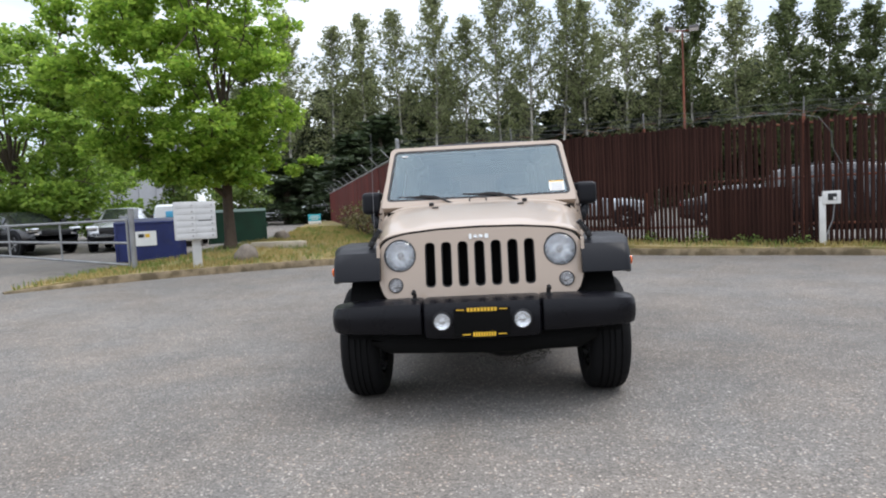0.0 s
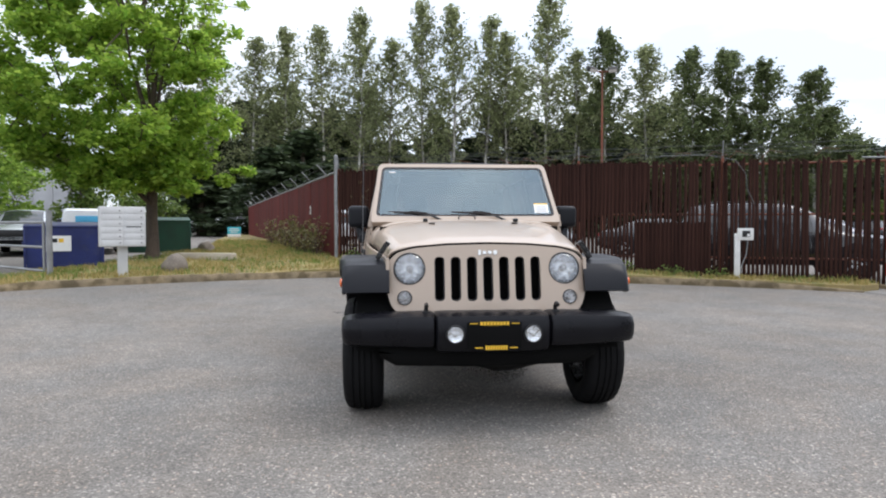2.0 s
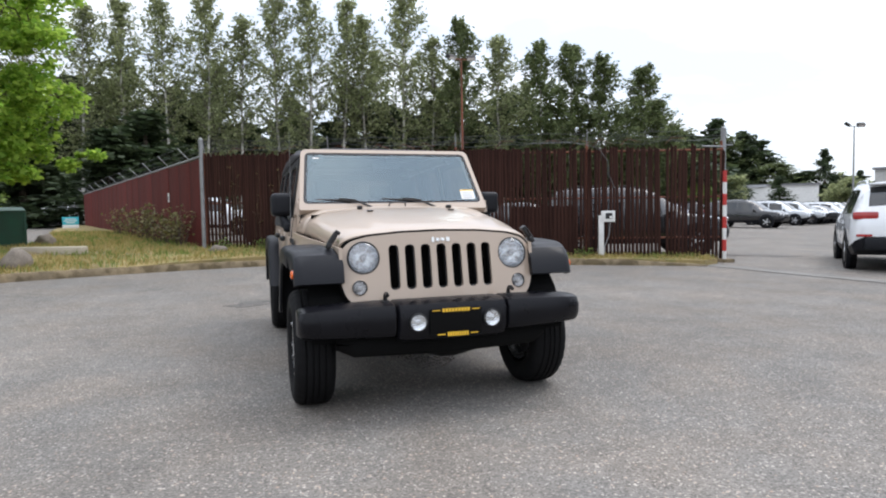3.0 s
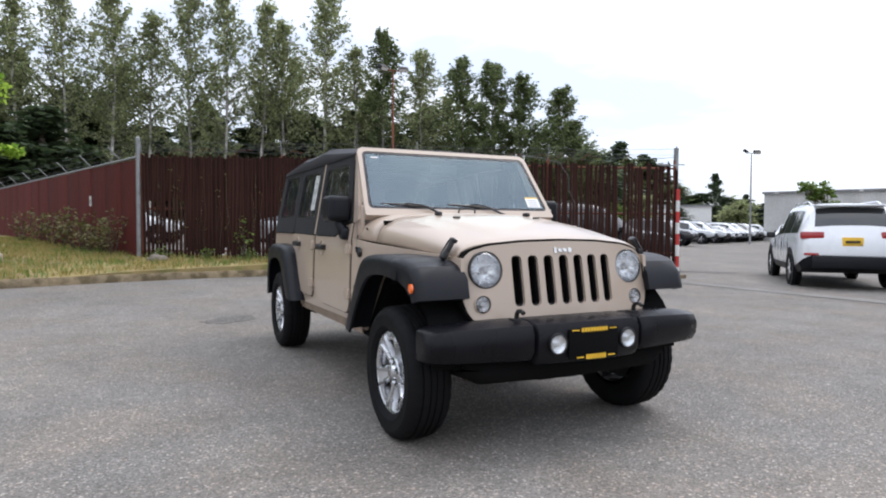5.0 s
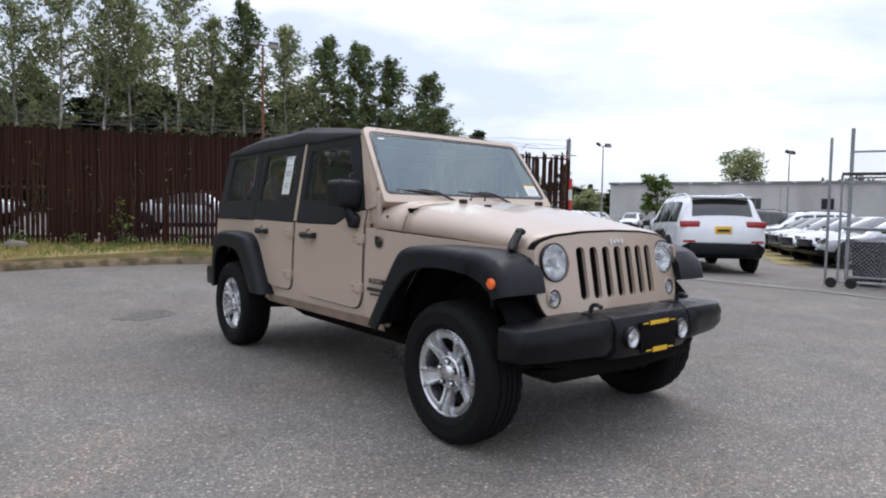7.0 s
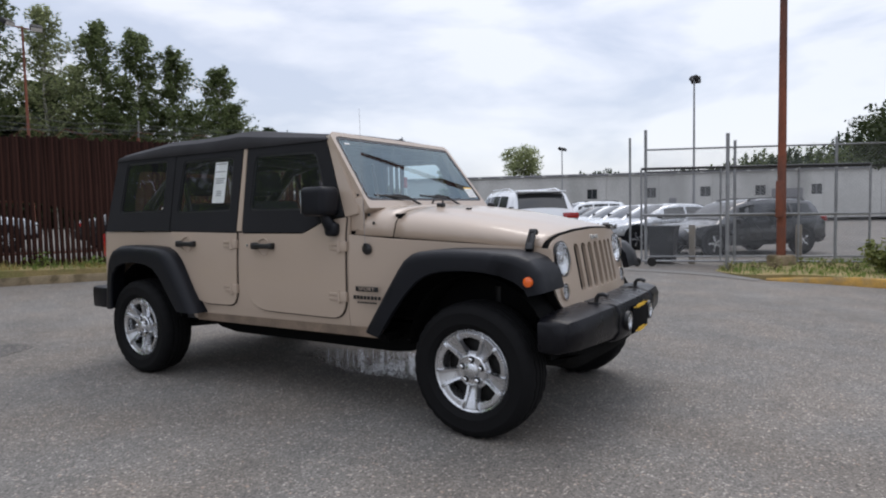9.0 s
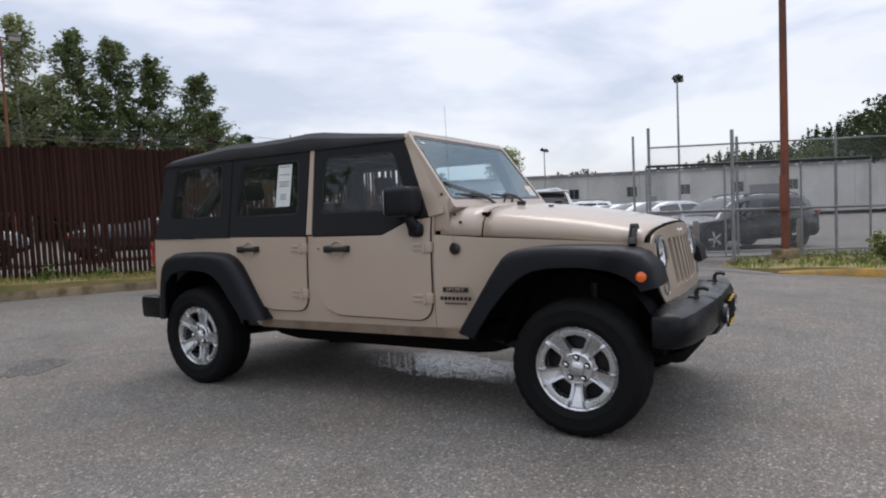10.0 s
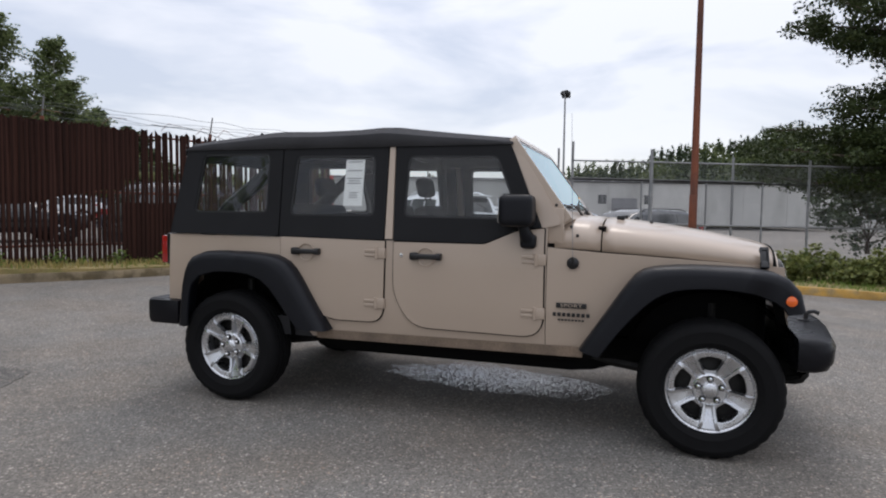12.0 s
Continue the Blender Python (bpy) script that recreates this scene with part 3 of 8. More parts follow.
puddle()
PATCH = speckled("broken_dark_asphalt", (0.07, 0.066, 0.062), (0.125, 0.118, 0.11), (0.30, 0.28, 0.26), 110)
GUTTER = surface("worn_concrete_gutter", (0.21, 0.20, 0.185), 0.9, 0, 0.2, 1.2, 60, 0.4, 90)
for i, (x, y, rx, ry, turn) in enumerate(((-1.1, 4.85, 0.34, 0.19, 0.5), (11.6, 9.0, 0.9, 0.35, -0.6))):
    part("asphalt_patch", plate(ragged(x, y, rx, ry, turn, 3.0 + i, 0.45), depth=0.003, place=lambda u, v, w: Vector((u, v, ground_z(u, v) + 0.002 + w))), PATCH, None, "dark broken patch in the asphalt", 0, "structure", "asphalt patch")
part("dry_strip", plate(ragged(20.5, 7.3, 5.6, 0.75, 0.52, 9.0, 0.5), depth=0.003, place=lambda u, v, w: Vector((u, v, ground_z(u, v) + 0.006 + w))), GRASS_SOIL, None, "strip of dry grass and soil before the parked cars", 0, "structure", "grass strip")
gutter = spline([(8.45, 7.25, 0), (8.62, 6.0, 0), (8.85, 4.6, 0), (9.15, 3.0, 0), (9.3, 1.5, 0), (9.0, 0.4, 0), (8.45, -0.5, 0)], 0.4)


def strip(name, off0, off1, lift, material, label):
    verts, faces = [], []
    for k, p in enumerate(gutter):
        for o in (off0, off1):
            x, y = p.x + o, p.y
            verts.append((x, y, ground_z(x, y) + lift))
        if k:
            n = 2 * k
            faces.append((n - 2, n - 1, n + 1, n))
    from_arrays(name, verts, faces, material, label=label, kind="structure", category="gutter")


strip("driveway_gutter", -0.22, 0.28, 0.006, GUTTER, "worn pale concrete gutter across the driveway mouth")
for o in (-0.24, 0.10, 0.29):
    strip("gutter_joint", o, o + 0.03, 0.010, PATCH, "dark tarry joint along the gutter")

# ---- the beige four-door off-road car with a black soft top; its nose points to -y ----
jeep = thing("off_road_car", "sand-beige four-door off-road car with black soft top, parked on asphalt", "car")


def side_x(z):
    if z < 0.62:
        return 0.812 - 0.14 * (0.62 - z)
    if z < 1.09:
        return 0.812 - 0.015 * ((z - 0.62) / 0.47) ** 2
    return 0.797 - 0.18 * (z - 1.09)


def on_side(s, lift=0.0):
    return lambda u, v, w: Vector((s * (side_x(v) + w + lift), u, v))


def grown(points, d):
    """A polygon moved outwards by d."""
    n, out = len(points), []
    area = sum(points[i][0] * points[(i + 1) % n][1] - points[(i + 1) % n][0] * points[i][1] for i in range(n))
    sg = 1 if area > 0 else -1
    for i in range(n):
        p, a, b = Vector(points[i]), Vector(points[i - 1]), Vector(points[(i + 1) % n])
        e1, e2 = (p - a), (b - p)
        e1 = e1.normalized() if e1.length > 1e-9 else e2.normalized()
        e2 = e2.normalized() if e2.length > 1e-9 else e1
        nn = Vector((e1.y + e2.y, -e1.x - e2.x)) * sg
        out.append(tuple(p + (nn.normalized() * d if nn.length > 1e-6 else nn)))
    return out


ROT_FRONT = Matrix.Rotation(radians(90), 4, "X")

TUB = [(0.87, 0.485), (2.36, 0.465), (2.44, 0.56), (2.60, 0.79), (2.72, 0.90), (3.12, 0.90), (3.255, 0.82), (3.30, 0.56), (3.47, 0.56), (3.47, 1.095), (1.23, 1.09), (1.043, 1.168), (0.87, 1.188)]
FRONT_DOOR = rounded([(1.798, 1.085), (1.23, 1.085), (1.043, 1.166), (0.886, 1.184), (0.880, 0.566), (1.665, 0.574), (1.795, 0.755)], [0.01, 0.02, 0.02, 0.01, 0.13, 0.10, 0.16], 6)
REAR_DOOR = rounded([(2.585, 1.098), (1.858, 1.088), (1.862, 0.588), (2.28, 0.585), (2.585, 0.95)], [0.01, 0.01, 0.10, 0.12, 0.14], 6)
FRONT_UPPER = rounded([(1.800, 1.092), (1.23, 1.092), (1.043, 1.173), (0.905, 1.19), (1.112, 1.688), (1.826, 1.690)], 0.012, 2)
FRONT_LIGHT = rounded([(1.745, 1.238), (1.735, 1.612), (1.180, 1.606), (1.022, 1.232)], 0.045, 5)
REAR_UPPER = rounded([(2.598, 1.102), (1.864, 1.094), (1.874, 1.690), (2.618, 1.697)], 0.012, 2)
REAR_LIGHT = rounded([(2.535, 1.236), (2.515, 1.622), (1.960, 1.618), (1.938, 1.240)], 0.045, 5)
QUARTER = rounded([(3.445, 1.102), (2.606, 1.102), (2.626, 1.697), (3.385, 1.697)], 0.012, 2)
QUARTER_LIGHT = rounded([(3.280, 1.244), (3.246, 1.642), (2.722, 1.642), (2.704, 1.250)], 0.045, 5)


def hinge(bm, s, y, z):
    x = side_x(z) + 0.012
    m = Matrix.Translation((s * x, y, z))
    box(bm, (0, -0.035, 0), (0.022, 0.055, 0.062), 0.006, m)
    box(bm, (0, 0.03, 0.014), (0.020, 0.09, 0.018), 0.006, m)
    box(bm, (0, 0.03, -0.014), (0.020, 0.09, 0.018), 0.006, m)
    tube(bm, [m @ Vector((s * 0.008, -0.004, -0.036)), m @ Vector((s * 0.008, -0.004, 0.036))], 0.010, 8)


def build_body_sides():
    for s in (-1, 1):
        part("body_side", plate(TUB, depth=0.03, place=on_side(s, -0.03), cuts=8), PAINT_SAND, jeep, smooth=30)
        for name, outline in (("front_door", FRONT_DOOR), ("rear_door", REAR_DOOR)):
            part("door_seal", plate(grown(outline, 0.007), depth=0.004, place=on_side(s), cuts=6), UNDERSIDE, jeep, "black rubber seal", smooth=0)
            door = part(name, plate(outline, depth=0.013, place=on_side(s), bevel=0.004, cuts=6), PAINT_SAND, jeep, smooth=30)
            y, z = (1.583, 1.004) if name == "front_door" else (2.391, 1.010)
            bezel, grip = bmesh.new(), bmesh.new()
            lathe(bezel, [(0.060, 0.0), (0.060, 0.006), (0.054, 0.007), (0.047, -0.001), (0.0, -0.002)], 24, Matrix.Translation((s * (side_x(z) + 0.013), y + 0.005, z - 0.005)) @ Matrix.Rotation(radians(90 * s), 4, "Y"))
            part("handle_bezel", bezel, PAINT_SAND, door)
            box(grip, (s * (side_x(z) + 0.040), y + 0.0, z), (0.022, 0.180, 0.032), 0.010, seg=3)
            box(grip, (s * (side_x(z) + 0.024), y + 0.075, z), (0.046, 0.052, 0.046), 0.012)
            box(grip, (s * (side_x(z) + 0.024), y - 0.080, z), (0.046, 0.036, 0.042), 0.010)
            part("door_handle", grip, PLASTIC_SMOOTH, door, "black pull handle")
            for hz in ((1.008, 0.704) if name == "front_door" else (1.013, 0.706)):
                hb = bmesh.new()
                hinge(hb, s, 0.932 if name == "front_door" else 1.912, hz)
                part("hinge", hb, PAINT_SAND, door)
            if name == "front_door":
                lock = bmesh.new()
                lathe(lock, [(0.011, 0.0), (0.011, 0.005), (0.0, 0.006)], 12, Matrix.Translation((s * (side_x(z) + 0.013), 1.745, 1.006)) @ Matrix.Rotation(radians(90 * s), 4, "Y"))
                part("key_lock", lock, CHROME, door, "bright key cylinder")
        part("pillar", plate([(1.806, 1.10), (1.858, 1.10), (1.868, 1.70), (1.832, 1.70)], depth=0.022, place=on_side(s, -0.008), bevel=0.003, cuts=3), PAINT_SAND, jeep)
        for name, outline, light in (("front_door_upper", FRONT_UPPER, FRONT_LIGHT), ("rear_door_upper", REAR_UPPER, REAR_LIGHT), ("quarter_curtain", QUARTER, QUARTER_LIGHT)):
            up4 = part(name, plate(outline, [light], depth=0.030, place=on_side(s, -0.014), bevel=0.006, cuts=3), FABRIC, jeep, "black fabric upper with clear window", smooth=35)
            pane = part("window", facing(plate(grown(light, 0.006), depth=0, place=on_side(s, 0.006)), (s, 0, 0)), SIDE_GLASS, up4, "clear window pane", smooth=0)
            pane.visible_shadow = False
            part("window_seal", plate(grown(light, 0.004), [grown(light, -0.012)], depth=0.004, place=on_side(s, 0.008)), PLASTIC_SMOOTH, up4, "black rubber window seal", smooth=0)
        part("dusty_rocker", plate([(0.66, 0.466), (2.33, 0.455), (2.33, 0.512), (0.66, 0.527)], depth=0.004, place=on_side(s, 0.002), bevel=0.0015, cuts=2), ROCKER_DUST_SHADE, jeep, "brown road dust along the rocker, darkened for its shade", smooth=0)
        part("sill", plate([(0.62, 0.445), (2.38, 0.435), (2.36, 0.472), (0.62, 0.488)], depth=0.06, place=lambda u, v, w, s=s: Vector((s * (0.70 + w), u, v)), bevel=0.01), UNDERSIDE, jeep, "dusty black sill")


build_body_sides()


def build_tub():
    bm = bmesh.new()
    box(bm, (0, 2.15, 0.51), (1.5, 2.6, 0.12))
    box(bm, (0, 0.84, 0.85), (1.44, 0.04, 0.68))
    box(bm, (0, 3.0, 0.80), (1.0, 0.92, 0.5))
    part("cabin_floor", bm, INTERIOR, jeep)
    bm = bmesh.new()
    box(bm, (0, 3.455, 0.83), (1.56, 0.04, 0.53), 0.01)
    part("tailgate", bm, PAINT_SAND, jeep)
    def on_back(u, v, w):
        return Vector((u, lerp(3.465, 3.385, (v - 1.1) / 0.6) + w, v))
    back_light = rounded([(-0.56, 1.24), (0.56, 1.24), (0.52, 1.60), (-0.52, 1.60)], 0.05, 4)
    cur = part("rear_curtain", plate([(-0.79, 1.10), (0.79, 1.10), (0.69, 1.69), (-0.69, 1.69)], [back_light], 0.012, on_back), FABRIC, jeep, "black fabric rear curtain with clear window")
    part("rear_window", facing(plate(grown(back_light, 0.01), depth=0, place=on_back), (0, 1, 0)), SIDE_GLASS, cur, smooth=0).visible_shadow = False
    for s in (-1, 1):
        bm = bmesh.new()
        box(bm, (s * 0.705, 3.515, 0.985), (0.145, 0.10, 0.195), 0.015)
        part("tail_light", bm, RED_LENS, jeep, "red tail light")
        bm = bmesh.new()
        box(bm, (s * 0.70, 3.483, 0.99), (0.17, 0.06, 0.215), 0.012)
        part("tail_light_housing", bm, PLASTIC_SMOOTH, jeep)
    bm = bmesh.new()
    box(bm, (0, 3.545, 0.57), (1.72, 0.16, 0.165), 0.04, seg=3)
    for s in (-1, 1):
        box(bm, (s * 0.802, 3.480, 0.562), (0.13, 0.25, 0.172), 0.03, seg=2)
    part("rear_bumper", bm, BUMPER_PLASTIC, jeep, "black plastic rear bumper")
    # soft top roof, stretched over its bows
    top = [(1.095, 1.704), (1.14, 1.716), (1.30, 1.732), (1.5, 1.753), (1.7, 1.776), (1.86, 1.796), (1.93, 1.798), (2.1, 1.788), (2.4, 1.783), (2.64, 1.789), (2.72, 1.787), (2.95, 1.764), (3.2, 1.742), (3.36, 1.724), (3.40, 1.70), (3.405, 1.66)]
    rings = []
    for y, z in top:
        xe = side_x(1.69) + 0.012
        ring = []
        for u in (-1.0, -1.0, -0.985, -0.93, -0.8, -0.55, -0.28, 0.0, 0.28, 0.55, 0.8, 0.93, 0.985, 1.0, 1.0):
            a = abs(u)
            drop = 0.0 if a < 0.5 else 0.022 * ((a - 0.5) / 0.5) ** 2
            zz = z + 0.014 * (1 - a * a) - drop - (0.03 if a > 0.98 else 0) * (z - 1.66) / 0.14
            ring.append([u * xe, y, zz])
        ring[0][2] = ring[-1][2] = 1.668
        ring[0][0], ring[-1][0] = -xe - 0.004, xe + 0.004
        rings.append(ring)
    bm = bmesh.new()
    loft(bm, rings, closed=False)
    bmesh.ops.recalc_face_normals(bm, faces=bm.faces[:])
    roof = part("soft_top", bm, FABRIC_ROOF_LIT, jeep, "black fabric soft top stretched over bows, sky light in its paler colour", smooth=60)
    sol = roof.modifiers.new("thickness", "SOLIDIFY")
    sol.thickness, sol.offset = 0.012, -1
    for y in (1.895, 2.68):
        bm = bmesh.new()
        tube(bm, [(-0.62, y, 1.755), (-0.4, y, 1.775), (0, y, 1.783), (0.4, y, 1.775), (0.62, y, 1.755)], 0.011, 8)
        part("roof_bow", bm, PLASTIC_SMOOTH, jeep)


build_tub()


def bonnet_ring(y, w, z_line, z_mid, bulge=0.0, p=9.0):
    ring = []
    for k in range(33):
        u = -1 + 2 * k / 32
        u = math.copysign(abs(u) ** 0.55, u) if abs(u) > 0 else 0
        f = max(0.0, 1 - abs(u) ** p) ** 0.5
        z = z_line + (z_mid - 0.028 * u * u - z_line) * f
        z += bulge * smoothstep(0.62, 0.50, abs(u)) * f
        ring.append((u * w, y + 0.055 * (u * w / 0.62) ** 2 * smoothstep(0.1, -0.385, y), z))
    return ring


def build_front():
    bm = bmesh.new()
    rows = [(-0.362, 1.080, 0.0), (-0.357, 1.092, 0.0), (-0.335, 1.104, 0.0), (-0.30, 1.112, 0.003), (-0.2, 1.128, 0.007), (-0.05, 1.155, 0.010), (0.15, 1.187, 0.012), (0.35, 1.214, 0.012), (0.50, 1.233, 0.010), (0.572, 1.241, 0.006)]
    loft(bm, [bonnet_ring(y, lerp(0.615, 0.735, (y + 0.372) / 0.944), lerp(1.004, 1.062, (y + 0.372) / 0.944), z, b) for y, z, b in rows], closed=False)
    hood = part("bonnet", bm, PAINT_SAND, jeep, smooth=35)
    sol = hood.modifiers.new("thickness", "SOLIDIFY")
    sol.thickness, sol.offset = 0.012, -1
    bm = bmesh.new()
    loft(bm, [bonnet_ring(y, w, zl, z, 0.0) for y, w, zl, z in ((0.580, 0.738, 1.064, 1.246), (0.66, 0.752, 1.069, 1.254), (0.76, 0.768, 1.075, 1.262), (0.83, 0.776, 1.08, 1.268))], closed=False)
    cowl = part("cowl", bm, PAINT_SAND, jeep, smooth=35)
    sol = cowl.modifiers.new("thickness", "SOLIDIFY")
    sol.thickness, sol.offset = 0.012, -1
    bm = bmesh.new()
    box(bm, (0, 0.26, 0.79), (1.12, 1.02, 0.46))
    box(bm, (0, 0.577, 1.10), (1.36, 0.04, 0.20))
    part("engine_bay", bm, UNDERSIDE, jeep)
    # side panels between bonnet and flare
    for s in (-1, 1):
        def place(u, v, w, s=s):
            x = lerp(0.615, 0.775, smoothstep(-0.5, 0.65, u))
            x = max(x, 0.0) + smoothstep(0.5, 0.87, u) * (side_x(v) - 0.775)
            return Vector((s * (x + w - 0.02), u, v))
        outline = [(0.866, 0.49), (0.866, 1.080), (0.75, 1.070), (0.57, 1.056), (0.35, 1.044), (0.15, 1.031), (-0.1, 1.016), (-0.365, 0.998), (-0.375, 0.90), (-0.30, 0.94), (0.0, 0.955), (0.26, 0.94), (0.42, 0.84), (0.57, 0.62), (0.655, 0.49)]
        side = part("front_wing", plate(outline, depth=0.02, place=place, cuts=5), PAINT_SAND, jeep, smooth=30)
        if s < 0:
            bm = bmesh.new()
            m = Matrix.Translation((s * 0.800, 0.723, 0.995)) @ Matrix.Rotation(radians(90 * s), 4, "Y")
            lathe(bm, [(0.034, 0.0), (0.033, 0.008), (0.024, 0.014), (0.012, 0.016), (0.0, 0.017)], 20, m)
            tube(bm, [(s * 0.815, 0.723, 0.995), (s * 0.822, 0.723, 1.03)], [0.011, 0.008], 10)
            part("aerial_base", bm, PLASTIC_SMOOTH, jeep)
            bm = bmesh.new()
            tube(bm, [(s * 0.818, 0.723, 1.02), (s * 0.812, 0.735, 1.40), (s * 0.806, 0.748, 1.82)], [0.0018, 0.0014, 0.0010], 6)
            part("aerial_mast", bm, GALV, jeep, "thin whip aerial")
        bm = bmesh.new()
        x = side_x(0.75) + 0.001
        box(bm, (s * x, 0.725, 0.757), (0.006, 0.168, 0.029), 0.002)
        badge = part("trim_badge", bm, PLASTIC_SMOOTH, jeep, "black badge")
        word = bpy.data.curves.new("badge_text", "FONT")
        word.body, word.size, word.align_x, word.align_y, word.extrude, word.space_character = "SPORT", 0.033, "CENTER", "CENTER", 0.0005, 1.1
        tmp = bpy.data.objects.new("badge_text", word)
        scene.collection.objects.link(tmp)
        me = bpy.data.meshes.new_from_object(tmp.evaluated_get(bpy.context.evaluated_depsgraph_get()))
        bpy.data.objects.remove(tmp)
        me.materials.append(PAINT_SAND)
        t = new("badge_text", me)
        t.parent = badge
        t.matrix_basis = Matrix.Translation((s * (x + 0.0042), 0.725, 0.757)) @ Matrix.Rotation(radians(90 * s), 4, "Z") @ Matrix.Rotation(radians(90), 4, "X") @ Matrix.Diagonal((1.15, 0.8, 1, 1))
        for zz, ln, hh in ((0.706, 0.212, 0.021), (0.676, 0.150, 0.010)):
            n = 8
            for k in range(n):
                bm = bmesh.new()
                box(bm, (s * (side_x(zz) + 0.002), 0.725 + (k - (n - 1) / 2) * ln / n, zz), (0.004, ln / n * 0.7, hh), 0.001)
                part("badge_bar", bm, PLASTIC_SMOOTH, jeep)
    # grille
    def on_grille(u, v, w):
        return Vector((u, -0.334 - 0.19 * (1.06 - v) + 0.055 * (u / 0.62) ** 2 - w, v))
    half = [(0.0, 1.086), (0.25, 1.080), (0.45, 1.062), (0.555, 1.034), (0.605, 0.985), (0.622, 0.90), (0.612, 0.78), (0.585, 0.705), (0.545, 0.668), (0.30, 0.660)]
    outer = rounded([(-x, z) for x, z in half[:0:-1]] + half, 0.03, 3)
    outer = outer[::-1]
    slots = [rounded([((i - 3) * 0.0985 - 0.031, 0.742), ((i - 3) * 0.0985 + 0.031, 0.742), ((i - 3) * 0.0985 + 0.031, 1.010), ((i - 3) * 0.0985 - 0.031, 1.010)], 0.03, 5) for i in range(7)]
    rounds = [circle(s * 0.477, 0.937, 0.097, 28) for s in (-1, 1)] + [circle(s * 0.508, 0.762, 0.047, 20) for s in (-1, 1)]
    part("grille", plate(outer, slots + rounds, 0.045, on_grille, 0.006, cuts=8), PAINT_SAND, jeep, "beige seven-slot grille", smooth=40)
    bm = bmesh.new()
    bmesh.ops.create_grid(bm, x_segments=1, y_segments=1, size=0.5, matrix=Matrix.Translation((0, -0.298, 0.87)) @ Matrix.Diagonal((0.72, 1, 0.42, 1)) @ Matrix.Rotation(radians(90), 4, "X"))
    part("radiator_mesh", bm, UNDERSIDE, jeep, "black mesh behind the grille slots")
    for i in range(7):
        cx = (i - 3) * 0.0985
        inner = rounded([(cx - 0.031, 0.742), (cx + 0.031, 0.742), (cx + 0.031, 1.010), (cx - 0.031, 1.010)], 0.03, 5)
        part("slot_liner", plate(grown(inner, 0.002), [grown(inner, -0.006)], 0.03, lambda u, v, w: on_grille(u, v, w - 0.004)), PLASTIC_SMOOTH, jeep, smooth=30)
    part("bonnet_gap", plate(grown(outer, 0.012), [grown(outer, -0.03)], 0.05, lambda u, v, w: on_grille(u, v, w - 0.012)), UNDERSIDE, jeep, smooth=0)
    # maker's script, as plain pale shapes
    for dx, ww, hh in ((-0.050, 0.016, 0.032), (-0.020, 0.024, 0.019), (0.012, 0.024, 0.019), (0.046, 0.022, 0.026)):
        part("script_shape", plate(rounded([(dx - ww / 2, 1.036 - hh / 2), (dx + ww / 2, 1.036 - hh / 2), (dx + ww / 2, 1.036 + hh / 2), (dx - ww / 2, 1.036 + hh / 2)], 0.007, 3), (), 0.006, lambda u, v, w: on_grille(u, v, w + 0.046)), BADGE, jeep, "pale metal script shape")
    for s in (-1, 1):
        c = on_grille(s * 0.477, 0.937, 0.045)
        m = Matrix.Translation(c) @ Matrix.Rotation(radians(-7), 4, "X") @ ROT_FRONT
        bm = bmesh.new()
        lathe(bm, [(0.099, -0.012), (0.099, 0.005), (0.0955, 0.008), (0.089, 0.004), (0.089, -0.02)], 36, m)
        bezel = part("headlight", bm, PLASTIC_SMOOTH, jeep, "round headlight with clear lens")
        bm = bmesh.new()
        lathe(bm, [(0.089, -0.002), (0.081, -0.028), (0.062, -0.05), (0.035, -0.062), (0.022, -0.064), (0.022, -0.03), (0.012, -0.022), (0.0, -0.022)], 36, m)
        part("reflector", bm, REFLECTOR, bezel, "bright reflector")
        bm = bmesh.new()
        for a in range(8):
            q = m @ Matrix.Rotation(radians(45 * a + 22), 4, "Z")
            box(bm, (0.062, 0, -0.034), (0.036, 0.003, 0.022), 0, q)
        part("reflector_rib", bm, REFLECTOR, bezel, kind="stuff")
        bm = bmesh.new()
        lathe(bm, [(0.0, 0.006), (0.014, 0.004), (0.021, -0.006), (0.023, -0.022), (0.021, -0.055)], 20, m)
        part("bulb_shield", bm, SMOKED, bezel, "dull silver bulb shield")
        bm = bmesh.new()
        lathe(bm, [(0.094, 0.0), (0.087, 0.012), (0.07, 0.020), (0.045, 0.027), (0.0, 0.031)], 36, m)
        lens = part("lens", facing(bm, (0, -1, 0)), LAMP_GLASS, bezel, "clear glass lens", smooth=60)
        lens.visible_shadow = False
        c = on_grille(s * 0.508, 0.762, 0.045)
        m = Matrix.Translation(c) @ Matrix.Rotation(radians(-7), 4, "X") @ ROT_FRONT
        bm = bmesh.new()
        lathe(bm, [(0.047, -0.014), (0.047, 0.003), (0.043, 0.005), (0.040, 0.0), (0.040, -0.014)], 24, m)
        park = part("parking_light", bm, PLASTIC_SMOOTH, jeep, "round clear parking light in a black ring")
        bm = bmesh.new()
        lathe(bm, [(0.041, -0.002), (0.033, -0.012), (0.018, -0.016), (0.014, -0.008), (0.012, -0.002), (0.0, 0.0)], 24, m)
        part("reflector", bm, SMOKED, park, "dull silver reflector")
        bm = bmesh.new()
        lathe(bm, [(0.041, 0.001), (0.034, 0.008), (0.018, 0.012), (0.0, 0.013)], 24, m)
        part("lens", facing(bm, (0, -1, 0)), LAMP_GLASS, park, "clear lens").visible_shadow = False
        bm = bmesh.new()
        lathe(bm, [(0.049, -0.01), (0.050, 0.004), (0.046, 0.006), (0.044, 0.0)], 24, m)
